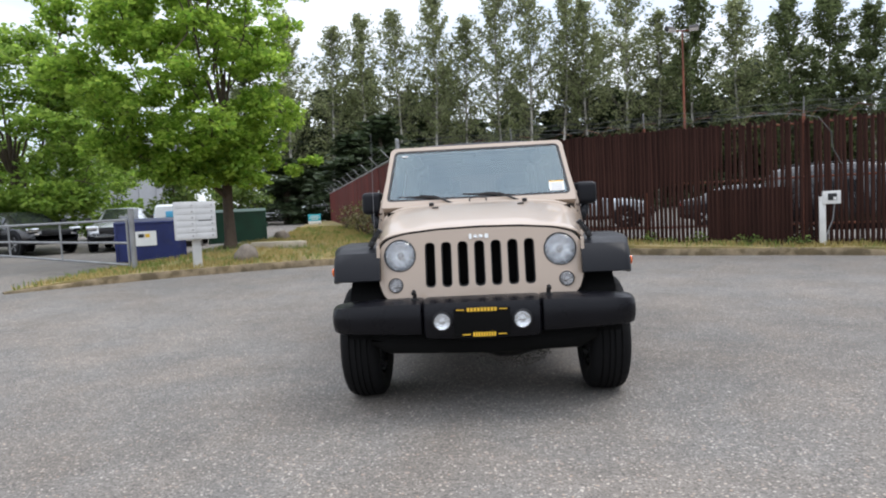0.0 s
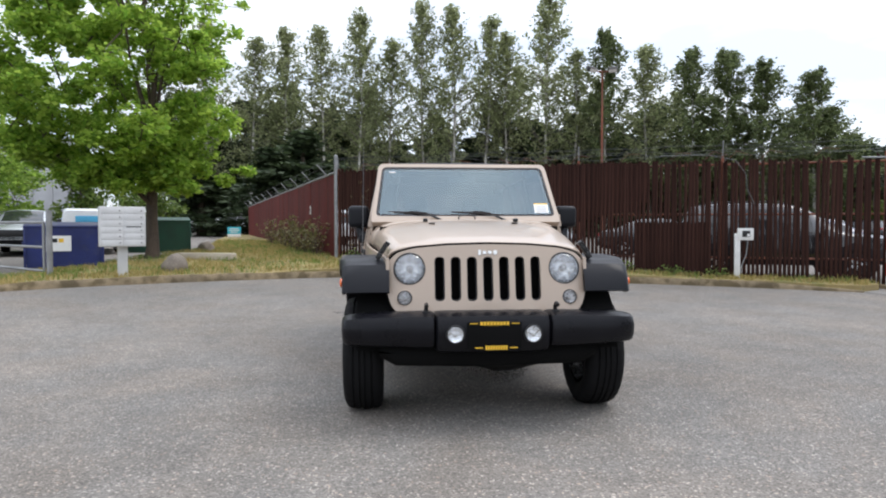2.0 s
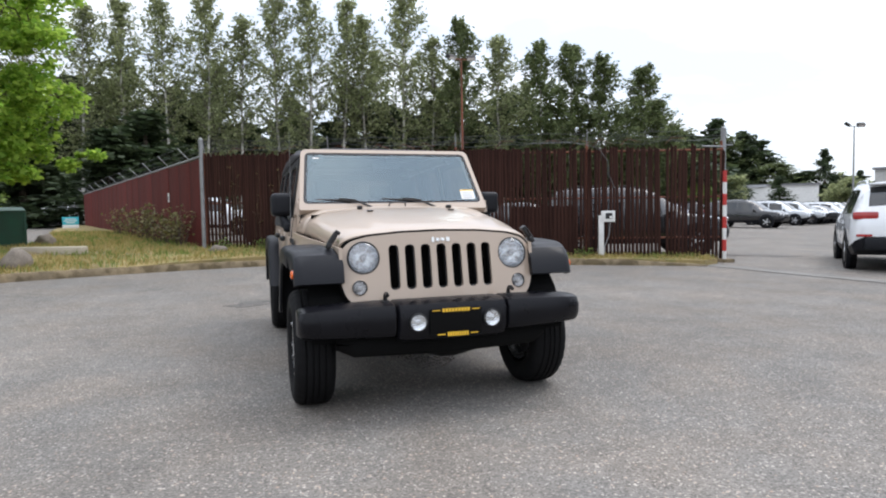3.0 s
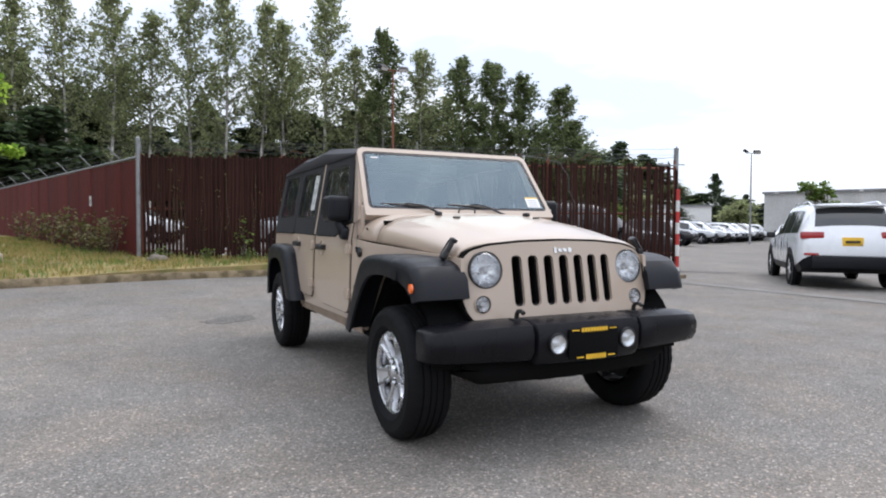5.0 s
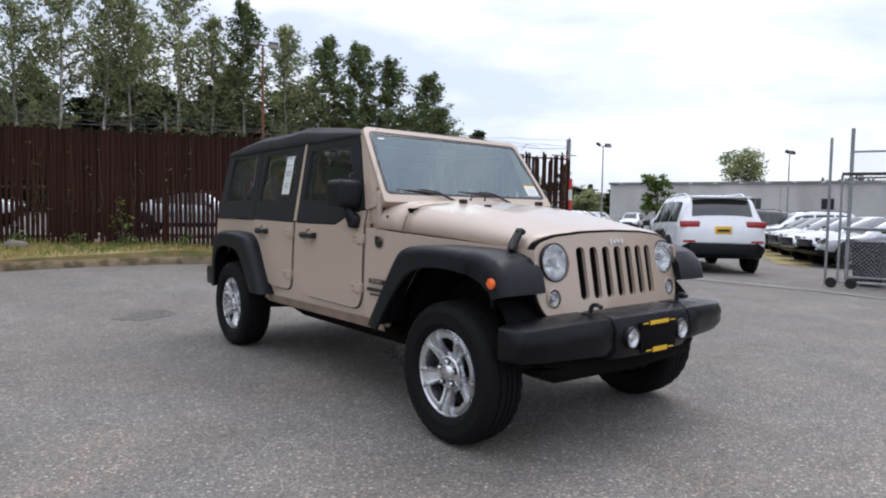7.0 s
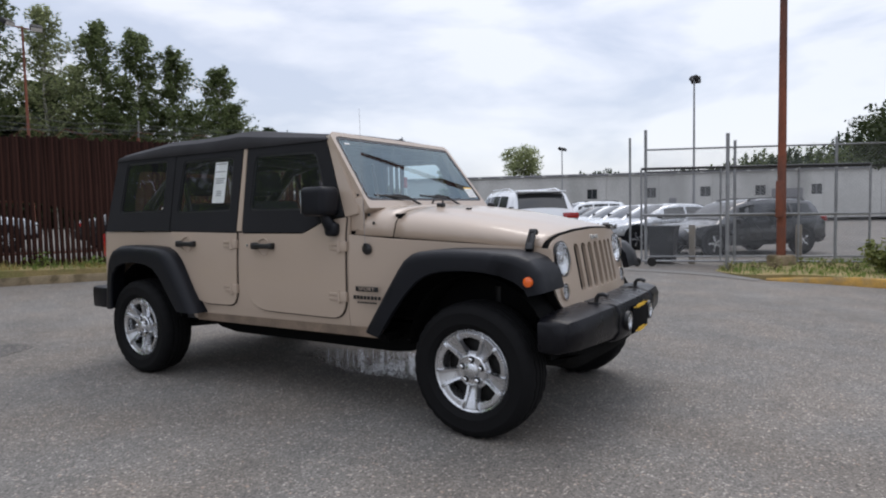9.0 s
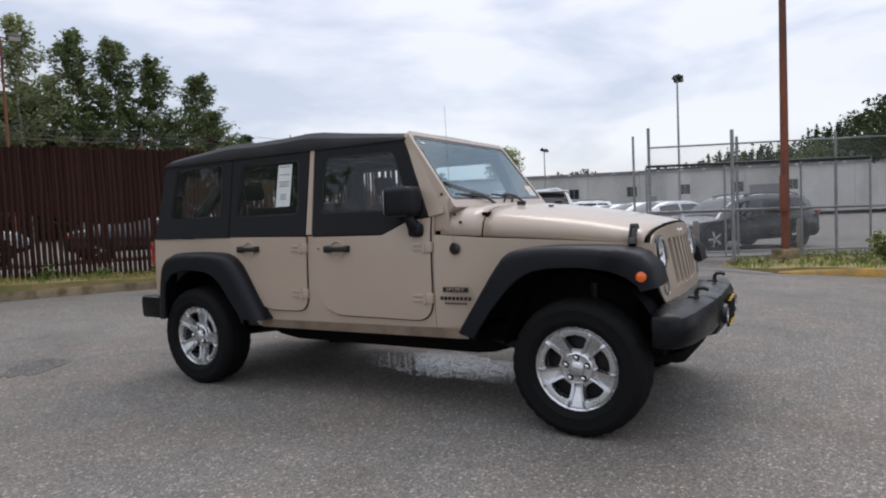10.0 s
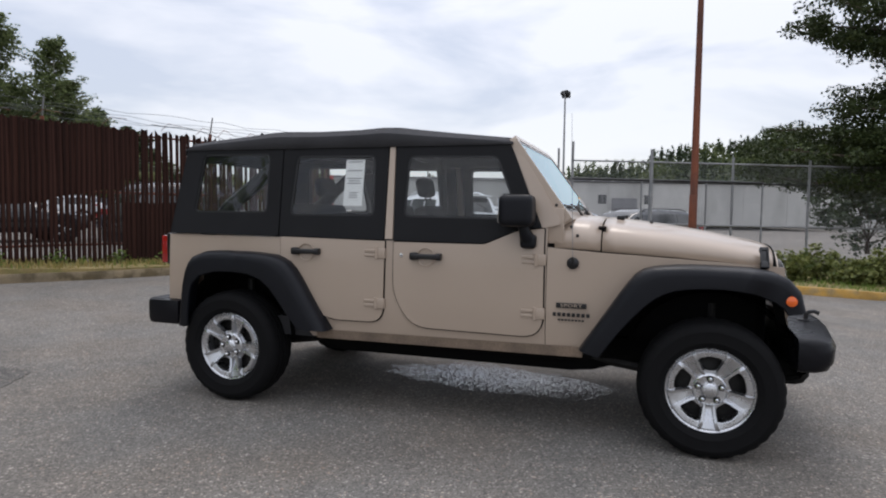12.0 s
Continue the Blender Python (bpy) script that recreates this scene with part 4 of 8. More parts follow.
        part("light_ring", bm, PAINT_SAND, park)
        # bonnet latch
        bm = bmesh.new()
        m = Matrix.Translation((s * 0.640, -0.262, 1.045)) @ Matrix.Rotation(radians(-32 * s), 4, "Y")
        box(bm, (0, 0, 0.012), (0.024, 0.032, 0.070), 0.009, m)
        box(bm, (0, 0, 0.052), (0.034, 0.046, 0.022), 0.007, m)
        box(bm, (0.004 * s, 0, -0.042), (0.032, 0.044, 0.042), 0.009, m)
        for e in (-1, 1):
            tube(bm, [m @ Vector((s * 0.014, e * 0.017, 0.045)), m @ Vector((s * 0.018, e * 0.017, -0.04))], 0.005, 6)
        part("bonnet_latch", bm, PLASTIC_SMOOTH, jeep, "black rubber bonnet latch")
        bm = bmesh.new()
        box(bm, (s * 0.34, 0.49, 1.247), (0.035, 0.05, 0.028), 0.009)
        part("bonnet_bumper", bm, PLASTIC_SMOOTH, jeep, "black rubber windshield rest")
        bm = bmesh.new()
        box(bm, (s * 0.30, 0.31, 1.222), (0.045, 0.022, 0.010), 0.004)
        part("washer_nozzle", bm, PLASTIC_SMOOTH, jeep)


build_front()


def build_flare(s, outer, inner, x_in, x_out, name):
    rings = []
    for i, (o, n) in enumerate(zip(outer, inner)):
        o, n = Vector(o), Vector(n)
        xi = x_in[i] if isinstance(x_in, (list, tuple)) else x_in
        xo = x_out[i] if isinstance(x_out, (list, tuple)) else x_out

        def at(x, k):
            p = o.lerp(n, k)
            return (s * x, p.x, p.y)
        rings.append([at(xi, 0.0), at(lerp(xi, xo, 0.45), 0.0), at(xo - 0.050, 0.0), at(xo - 0.022, 0.06), at(xo - 0.006, 0.2), at(xo, 0.42), at(xo - 0.002, 1.0), at(xo - 0.016, 1.04), at(xo - 0.022, 0.6), at(xo - 0.06, 0.45), at(xi, 0.45)])
    bm = bmesh.new()
    loft(bm, rings)
    return part(name, bm, PLASTIC, jeep, "textured black plastic wheel-arch flare", smooth=38)


def build_flares():
    fo = spline([(0.672, 0.530, 0), (0.56, 0.70, 0), (0.43, 0.895, 0), (0.345, 0.978, 0), (0.17, 1.004, 0), (-0.05, 1.003, 0), (-0.237, 0.992, 0), (-0.345, 0.960, 0), (-0.405, 0.895, 0), (-0.428, 0.800, 0)], 0.07)
    fi = spline([(0.565, 0.50, 0), (0.47, 0.64, 0), (0.34, 0.79, 0), (0.245, 0.862, 0), (0.13, 0.893, 0), (-0.05, 0.900, 0), (-0.19, 0.882, 0), (-0.275, 0.850, 0), (-0.325, 0.815, 0), (-0.345, 0.780, 0)], 0.07)
    n = 28

    def even(line):
        return [tuple(line[round(k * (len(line) - 1) / (n - 1))].xy) for k in range(n)]
    ro = spline([(3.315, 0.485, 0), (3.292, 0.70, 0), (3.262, 0.865, 0), (3.205, 0.955, 0), (3.11, 0.990, 0), (2.90, 0.996, 0), (2.68, 0.988, 0), (2.55, 0.965, 0), (2.455, 0.895, 0), (2.34, 0.72, 0), (2.212, 0.520, 0)], 0.07)
    ri = spline([(3.235, 0.49, 0), (3.225, 0.65, 0), (3.195, 0.775, 0), (3.13, 0.835, 0), (3.03, 0.862, 0), (2.90, 0.868, 0), (2.76, 0.858, 0), (2.67, 0.830, 0), (2.60, 0.775, 0), (2.50, 0.65, 0), (2.400, 0.525, 0)], 0.07)
    o, i = even(fo), even(fi)
    for s in (-1, 1):
        xin = [lerp(0.60, 0.765, smoothstep(-0.40, 0.5, p[0])) for p in o]
        xout = [lerp(0.886, 0.925, smoothstep(-0.43, -0.12, p[0])) for p in o]
        fl = build_flare(s, o, i, xin, xout, "front_flare")
        bm = bmesh.new()
        lathe(bm, [(0.026, -0.006), (0.025, 0.003), (0.016, 0.007), (0.0, 0.008)], 18, Matrix.Translation((s * 0.894, -0.352, 0.853)) @ Matrix.Rotation(radians(90 * s), 4, "Y"))
        part("side_marker", bm, AMBER, fl, "amber side marker light")
        build_flare(s, even(ro), even(ri), 0.79, 0.928, "rear_flare")
        # dark wheel-house liners
        for yc in (0.0, 2.945):
            bm = bmesh.new()
            rings = []
            for x in (0.50, 0.80):
                rings.append([(s * x, yc + 0.43 * math.cos(a), 0.45 + 0.42 * math.sin(a)) for a in [math.pi * k / 14 for k in range(15)]])
            loft(bm, rings, closed=False)
            box(bm, (s * 0.50, yc + 0.06, 0.66), (0.02, 0.72, 0.42))
            part("wheel_liner", bm, UNDERSIDE, jeep, "black wheel-house liner", smooth=0)


build_flares()


def build_windshield():
    def on_screen(u, v, w):
        return Vector((u, 0.780 + 0.587 * v - 0.81 * w, 1.205 + 0.81 * v + 0.587 * w))
    frame_line = rounded([(-0.752, 0.0), (0.752, 0.0), (0.698, 0.606), (-0.698, 0.606)], [0.02, 0.02, 0.055, 0.055], 6)
    opening = rounded([(-0.717, 0.058), (0.717, 0.058), (0.668, 0.570), (-0.668, 0.570)], 0.045, 6)
    screen = part("windshield_frame", plate(frame_line, [opening], 0.055, on_screen, 0.012), PAINT_SAND, jeep, "beige windshield frame", smooth=40)
    part("glass_border", plate(grown(opening, 0.01), [grown(opening, -0.022)], 0.001, lambda u, v, w: on_screen(u, v, w + 0.0512)), FRIT, screen, "black border printed on the glass", smooth=0)
    pane = part("windshield_glass", facing(plate(grown(opening, 0.012), depth=0, place=lambda u, v, w: on_screen(u, v, 0.0505)), (0, -1, 0.7)), WINDSHIELD, screen, "tinted windshield glass", smooth=0)
    pane.visible_shadow = False
    bm = bmesh.new()
    m = Matrix(((1, 0, 0, 0), (0, 0.587, -0.81, 0), (0, 0.81, 0.587, 0), (0, 0, 0, 1)))
    c = on_screen(0.615, 0.135, 0.0525)
    box(bm, (0, 0, 0), (0.115, 0.085, 0.001), 0, Matrix.Translation(c) @ m)
    st = part("windshield_sticker", bm, PAPER, screen, "white paper sticker with a yellow edge")
    bm = bmesh.new()
    box(bm, (0, 0.048, 0.0), (0.115, 0.012, 0.001), 0, Matrix.Translation(c) @ m)
    part("sticker_edge", bm, YELLOW, st)
    for k in range(4):
        bm = bmesh.new()
        box(bm, (0, 0.026 - k * 0.018, 0.001), (0.085, 0.005, 0.001), 0, Matrix.Translation(c) @ m)
        part("print_bar", bm, PRINT, st)
    for u, v in ((-0.585, 0.515), (-0.575, 0.10)):
        bm = bmesh.new()
        box(bm, (0, 0, 0), (0.05, 0.012, 0.001), 0, Matrix.Translation(on_screen(u, v, 0.0525)) @ m)
        part("small_sticker", bm, PAPER, screen)
    # mirror behind the glass, wipers, footman loop, hinge bolts
    bm = bmesh.new()
    box(bm, (0.0, 1.13, 1.60), (0.235, 0.035, 0.065), 0.014)
    tube(bm, [(0, 1.10, 1.66), (0, 1.13, 1.62)], 0.012, 8)
    part("rear_view_mirror", bm, PLASTIC_SMOOTH, screen)
    for x0, x1 in ((-0.17, -0.62), (0.335, -0.115)):
        bm = bmesh.new()
        p0 = on_screen(x0, -0.005, 0.065)
        p1, p2 = on_screen(lerp(x0, x1, 0.35), 0.075, 0.075), on_screen(lerp(x0, x1, 0.62), 0.098, 0.068)
        tube(bm, [on_screen(x0 + 0.012, -0.02, 0.04), p0, p1, p2], [0.012, 0.009, 0.007, 0.005], 8)
        tube(bm, [on_screen(lerp(x0, x1, 0.14), 0.072, 0.05), on_screen(lerp(x0, x1, 0.6), 0.092, 0.054), on_screen(x1, 0.104, 0.05)], [0.007, 0.009, 0.006], 6)
        part("wiper", bm, PLASTIC_SMOOTH, jeep, "black wiper arm and blade")
    bm = bmesh.new()
    tube(bm, [(-0.065, 0.735, 1.262), (-0.062, 0.725, 1.285), (0.0, 0.72, 1.292), (0.062, 0.725, 1.285), (0.065, 0.735, 1.262)], 0.007, 8)
    part("tie_down_loop", bm, PLASTIC_SMOOTH, jeep)
    for s in (-1, 1):
        # pillar behind the frame, up to the door's upper edge
        part("windshield_pillar", plate([(0.800, 1.205), (0.900, 1.182), (1.116, 1.692), (1.118, 1.702), (1.085, 1.706), (0.800, 1.235)], depth=0.05, place=on_side(s, -0.045), bevel=0.004, cuts=4), PAINT_SAND, screen, smooth=35)
        for v, off in ((0.05, 0.03), (0.12, 0.03), (-0.03, 0.02), (-0.09, 0.02)):
            bm = bmesh.new()
            p = on_screen(s * (0.748 - 0.09 * max(v, 0) + 0.002), v, 0.026)
            lathe(bm, [(0.010, 0), (0.009, 0.005), (0, 0.006)], 10, Matrix.Translation(p) @ Matrix.Rotation(radians(90 * s), 4, "Y"))
            part("hinge_bolt", bm, PLASTIC_SMOOTH, jeep)
        bm = bmesh.new()
        box(bm, (s * 0.752, 0.83, 1.20), (0.024, 0.10, 0.20), 0.008)
        part("windshield_hinge", bm, PAINT_SAND, jeep)
        # door mirror
        bm = bmesh.new()
        box(bm, (s * 0.862, 1.030, 1.284), (0.165, 0.190, 0.178), 0.042, seg=4)
        mir = part("door_mirror", bm, PLASTIC, jeep, "black door mirror")
        bm = bmesh.new()
        tube(bm, [(s * 0.80, 0.972, 1.112), (s * 0.838, 0.978, 1.135), (s * 0.852, 0.990, 1.17), (s * 0.858, 1.005, 1.225)], [0.046, 0.040, 0.032, 0.030], 14)
        box(bm, (s * 0.822, 0.972, 1.112), (0.070, 0.092, 0.085), 0.032, seg=4)
        part("mirror_arm", bm, PLASTIC, mir)
        bm = bmesh.new()
        box(bm, (s * 0.862, 1.1260, 1.284), (0.130, 0.004, 0.140), 0.002)
        part("mirror_glass", bm, CHROME, mir, "silvered mirror glass")


build_windshield()


def build_bumper():
    def section(x, yf, zt, zb, yr=-0.395):
        return [(x, yr, zt), (x, yf + 0.07, zt), (x, yf + 0.022, zt - 0.014), (x, yf, zt - 0.055), (x, yf + 0.004, zb + 0.05), (x, yf + 0.03, zb + 0.012), (x, yf + 0.07, zb), (x, yr, zb)]
    for s in (-1, 1):
        bm = bmesh.new()
        loft(bm, [section(s * x, yf, zt, zb) for x, yf, zt, zb in ((0.338, -0.618, 0.680, 0.495), (0.346, -0.634, 0.686, 0.491), (0.36, -0.639, 0.689, 0.489), (0.45, -0.632, 0.688, 0.490), (0.60, -0.612, 0.682, 0.493), (0.74, -0.592, 0.676, 0.495), (0.835, -0.562, 0.668, 0.497), (0.866, -0.538, 0.660, 0.502), (0.879, -0.505, 0.651, 0.509), (0.882, -0.48, 0.645, 0.514))])
        part("bumper_end", bm, BUMPER_PLASTIC, jeep, "textured black bumper end", smooth=35)
        bm = bmesh.new()
        tube(bm, [(s * 0.385, -0.525, 0.68), (s * 0.385, -0.528, 0.722), (s * 0.385, -0.540, 0.738), (s * 0.385, -0.566, 0.742), (s * 0.385, -0.590, 0.732)], [0.013, 0.012, 0.011, 0.011, 0.012], 8)
        box(bm, (s * 0.385, -0.515, 0.691), (0.046, 0.06, 0.014), 0.005)
        part("tow_hook", bm, PLASTIC_SMOOTH, jeep, "black tow hook")
        m = Matrix.Translation((s * 0.224, -0.661, 0.578)) @ ROT_FRONT
        bm = bmesh.new()
        lathe(bm, [(0.056, -0.02), (0.055, 0.004), (0.047, 0.006), (0.045, -0.02)], 24, m)
        fog = part("fog_light", bm, PLASTIC_SMOOTH, jeep, "round clear fog light")
        bm = bmesh.new()
        lathe(bm, [(0.045, 0.002), (0.036, -0.006), (0.018, -0.009), (0.015, -0.002), (0.0, 0.0)], 20, m)
        part("reflector", bm, REFLECTOR, fog, "bright reflector")
        bm = bmesh.new()
        lathe(bm, [(0.046, 0.001), (0.03, 0.007), (0.0, 0.009)], 20, m)
        part("lens", facing(bm, (0, -1, 0)), LAMP_GLASS, fog, "clear lens").visible_shadow = False
    bm = bmesh.new()
    loft(bm, [section(x, yf, zt, zb) for x, yf, zt, zb in ((-0.334, -0.620, 0.682, 0.480), (-0.322, -0.638, 0.688, 0.470), (-0.29, -0.645, 0.690, 0.464), (-0.12, -0.650, 0.691, 0.461), (0.12, -0.650, 0.691, 0.461), (0.29, -0.645, 0.690, 0.464), (0.322, -0.638, 0.688, 0.470), (0.334, -0.620, 0.682, 0.480))])
    part("bumper_centre", bm, BUMPER_PLASTIC, jeep, "textured black bumper centre", smooth=35)
    bm = bmesh.new()
    loft(bm, [section(x, yf, zt, zb, -0.30) for x, yf, zt, zb in ((-0.66, -0.48, 0.50, 0.405), (-0.56, -0.52, 0.50, 0.362), (0.0, -0.53, 0.50, 0.350), (0.56, -0.52, 0.50, 0.362), (0.66, -0.48, 0.50, 0.405))])
    part("air_dam", bm, UNDERSIDE, jeep, "black plastic air dam", smooth=35)
    bm = bmesh.new()
    box(bm, (0, -0.657, 0.570), (0.315, 0.012, 0.155), 0.004)
    pl = part("plate_holder", bm, UNDERSIDE, jeep, "black dealer plate with yellow print")
    for z, w, hgt, dx in ((0.640, 0.17, 0.020, 0.0), (0.501, 0.13, 0.024, 0.01)):
        n = 9
        for k in range(n):
            bm = bmesh.new()
            box(bm, (dx + (k - (n - 1) / 2) * w / n, -0.6645, z), (w / n * 0.74, 0.003, hgt), 0)
            part("print_bar", bm, YELLOW, pl, smooth=0)
        for e in (-1, 1):
            bm = bmesh.new()
            box(bm, (dx + e * (w / 2 + 0.035), -0.6645, z), (0.045, 0.003, hgt * 0.25), 0)
            part("print_bar", bm, YELLOW, pl, smooth=0)


build_bumper()


def build_wheel(m, parent):
    bm = bmesh.new()
    lathe(bm, [(0.205, -0.10), (0.195, -0.08), (0.188, 0.02), (0.196, 0.07), (0.208, 0.088), (0.220, 0.094), (0.226, 0.090), (0.226, 0.080)], 48)
    wheel = part("wheel", bm, ALLOY, parent, "silver five-spoke wheel", smooth=45)
    wheel.matrix_basis = m
    prof = [(0.222, -0.100), (0.245, -0.112), (0.285, -0.122), (0.320, -0.121), (0.343, -0.110), (0.356, -0.094), (0.362, -0.075), (0.3635, -0.062), (0.355, -0.060), (0.355, -0.052), (0.365, -0.050), (0.366, -0.022), (0.357, -0.020), (0.357, -0.012), (0.3665, -0.010), (0.3665, 0.010), (0.357, 0.012), (0.357, 0.020), (0.366, 0.022), (0.365, 0.050), (0.355, 0.052), (0.355, 0.060), (0.3635, 0.062), (0.362, 0.075), (0.356, 0.094), (0.343, 0.110), (0.320, 0.121), (0.312, 0.1235), (0.300, 0.121), (0.285, 0.122), (0.262, 0.118), (0.256, 0.119), (0.250, 0.114), (0.236, 0.108), (0.226, 0.098), (0.222, 0.085)]
    bm, seg = bmesh.new(), 96
    lathe(bm, prof, seg)
    for v in bm.verts:
        r = math.hypot(v.co.x, v.co.y)
        k = round(math.atan2(v.co.y, v.co.x) / (2 * math.pi) * seg)
        if 0.05 < abs(v.co.z) < 0.112 and r > 0.340 and k % 3 == (0 if v.co.z > 0 else 1):
            f = (r - 0.005) / r
            v.co.x, v.co.y = v.co.x * f, v.co.y * f
    part("tyre", bm, RUBBER, wheel, "black all-terrain tyre", smooth=28)
    holes = []
    for k in range(5):
        a = radians(-54 + 72 * k)
        pts = [(0.104, -0.27), (0.166, -0.37), (0.177, -0.28), (0.181, 0.0), (0.177, 0.28), (0.166, 0.37), (0.104, 0.27), (0.099, 0.0)]
        holes.append(rounded([(r * math.cos(a + d), r * math.sin(a + d)) for r, d in pts], 0.010, 3)[::-1])

    def dish(u, v, w):
        r = math.hypot(u, v)
        return Vector((u, v, 0.044 + 0.034 * smoothstep(0.10, 0.20, r) + w))
    part("rim_face", plate(circle(0, 0, 0.206, 60), holes, 0.016, dish, 0.004), ALLOY, wheel, smooth=40)
    for k in range(5):
        a = radians(-90 + 72 * k)
        q = Matrix.Rotation(a, 4, "Z")
        bm = bmesh.new()
        for e in (-1, 1):
            loft(bm, [[q @ Vector((r, e * (o + d * w), hh)) for d, hh in ((-0.013, z - 0.006), (-0.007, z + 0.012), (0.006, z + 0.015), (0.013, z - 0.010))] for r, o, z, w in ((0.078, 0.023, 0.062, 0.9), (0.12, 0.027, 0.070, 1.0), (0.16, 0.034, 0.082, 1.1), (0.186, 0.040, 0.090, 1.2), (0.203, 0.046, 0.084, 1.2))])
        part("spoke", bm, ALLOY, wheel, smooth=40)
    bm = bmesh.new()
    lathe(bm, [(0.088, 0.055), (0.086, 0.074), (0.078, 0.080), (0.070, 0.078), (0.045, 0.080), (0.040, 0.092), (0.032, 0.097), (0.0, 0.099)], 40)
    hub = part("hub_cap", bm, ALLOY, wheel, smooth=40)
    for k in range(5):
        a = radians(-54 + 72 * k)
        bm = bmesh.new()
        lathe(bm, [(0.0125, 0.076), (0.0115, 0.096), (0.007, 0.099), (0.0, 0.0995)], 6, Matrix.Translation((0.060 * math.cos(a), 0.060 * math.sin(a), 0)))
        part("lug_nut", bm, CHROME, hub, smooth=30)
        # flat dark disc gives the shade of a recess round the nut
        bm = bmesh.new()
        lathe(bm, [(0.0175, 0.0795), (0.0175, 0.0812), (0.0, 0.0812)], 14, Matrix.Translation((0.060 * math.cos(a), 0.060 * math.sin(a), 0)))
        part("nut_pocket", bm, STEEL_DARK, hub, "dark disc for the shade round the nut")
    bm = bmesh.new()
    lathe(bm, [(0.0, -0.02), (0.183, -0.02), (0.183, 0.0), (0.165, 0.006), (0.150, 0.012), (0.07, 0.014), (0.07, 0.03), (0.0, 0.03)], 32)
    part("brake_disc", bm, STEEL_DARK, wheel)
    return wheel


for s in (-1, 1):
    for y in (0.0, 2.947):
        spin = {(-1, 0.0): 0, (-1, 2.947): 14}.get((s, y), 31)
        build_wheel(Matrix.Translation((s * 0.768, y, 0.362)) @ Matrix.Rotation(radians(90 * s), 4, "Y") @ Matrix.Rotation(radians(90 * s + spin), 4, "Z"), jeep)


def build_underside():
    for s in (-1, 1):
        bm = bmesh.new()
        loft(bm, [[(s * 0.47 - 0.045, y, z - h), (s * 0.47 + 0.045, y, z - h), (s * 0.47 + 0.045, y, z + h), (s * 0.47 - 0.045, y, z + h)] for y, z, h in ((0.30, 0.50, 0.06), (0.62, 0.425, 0.09), (0.75, 0.415, 0.095), (2.25, 0.415, 0.095), (2.42, 0.43, 0.085), (2.75, 0.52, 0.06))])
        box(bm, (s * 0.47, 1.55, 0.455), (0.088, 3.5, 0.11), 0.01)
        part("frame_rail", bm, UNDERSIDE, jeep)
        bm = bmesh.new()
        for y in (0.80, 1.32, 1.84, 2.30):
            tube(bm, [(s * 0.50, y, 0.42), (s * 0.66, y, 0.44), (s * 0.73, y, 0.462)], [0.028, 0.026, 0.022], 8)
        part("body_mount", bm, UNDERSIDE, jeep, kind="stuff")
        bm = bmesh.new()
        box(bm, (s * 0.64, 1.50, 0.455), (0.17, 1.72, 0.05), 0.012)
        part("inner_sill", bm, UNDERSIDE, jeep)
        for y0, y1 in ((0.0, 0.75), (2.947, 2.25)):
            bm = bmesh.new()
            tube(bm, [(s * 0.52, y0, 0.33), (s * 0.48, y1, 0.42)], 0.03, 8)
            part("control_arm", bm, STEEL_DARK, jeep)
        for y in (-0.02, 2.99):
            bm = bmesh.new()
            tube(bm, [(s * 0.55, y, 0.36), (s * 0.55, y, 0.78)], [0.03, 0.024], 8)
            part("shock_absorber", bm, STEEL_DARK, jeep)
    for y in (0.0, 2.947):
        bm = bmesh.new()
        tube(bm, [(-0.66, y, 0.36), (-0.2, y, 0.36), (0.1, y, 0.35), (0.2, y, 0.35), (0.66, y, 0.36)], [0.045, 0.045, 0.13, 0.13, 0.045], 12)
        part("axle", bm, STEEL_DARK, jeep)
    bm = bmesh.new()
    box(bm, (0.05, 2.0, 0.42), (0.72, 1.0, 0.22), 0.04)
    box(bm, (0, 1.25, 0.47), (0.5, 0.6, 0.22), 0.05)
    part("fuel_tank_skid", bm, UNDERSIDE, jeep)
    bm = bmesh.new()
    box(bm, (0, 0.92, 0.385), (1.02, 0.20, 0.10), 0.03)
    part("transmission_skid", bm, UNDERSIDE, jeep, "black transmission crossmember")
    bm = bmesh.new()
    tube(bm, [(-0.30, 0.7, 0.44), (-0.32, 1.6, 0.40), (-0.30, 2.5, 0.44), (-0.42, 3.2, 0.50), (-0.45, 3.50, 0.49)], 0.032, 10)
    tube(bm, [(-0.30, 3.05, 0.5), (-0.30, 3.42, 0.5)], [0.09, 0.09], 14)
    part("exhaust", bm, STEEL_DARK, jeep)
    bm = bmesh.new()
    tube(bm, [(0.1, 0.1, 0.36), (0.05, 1.2, 0.45), (0.05, 2.85, 0.36)], 0.035, 8)
    part("drive_shaft", bm, STEEL_DARK, jeep)


build_underside()


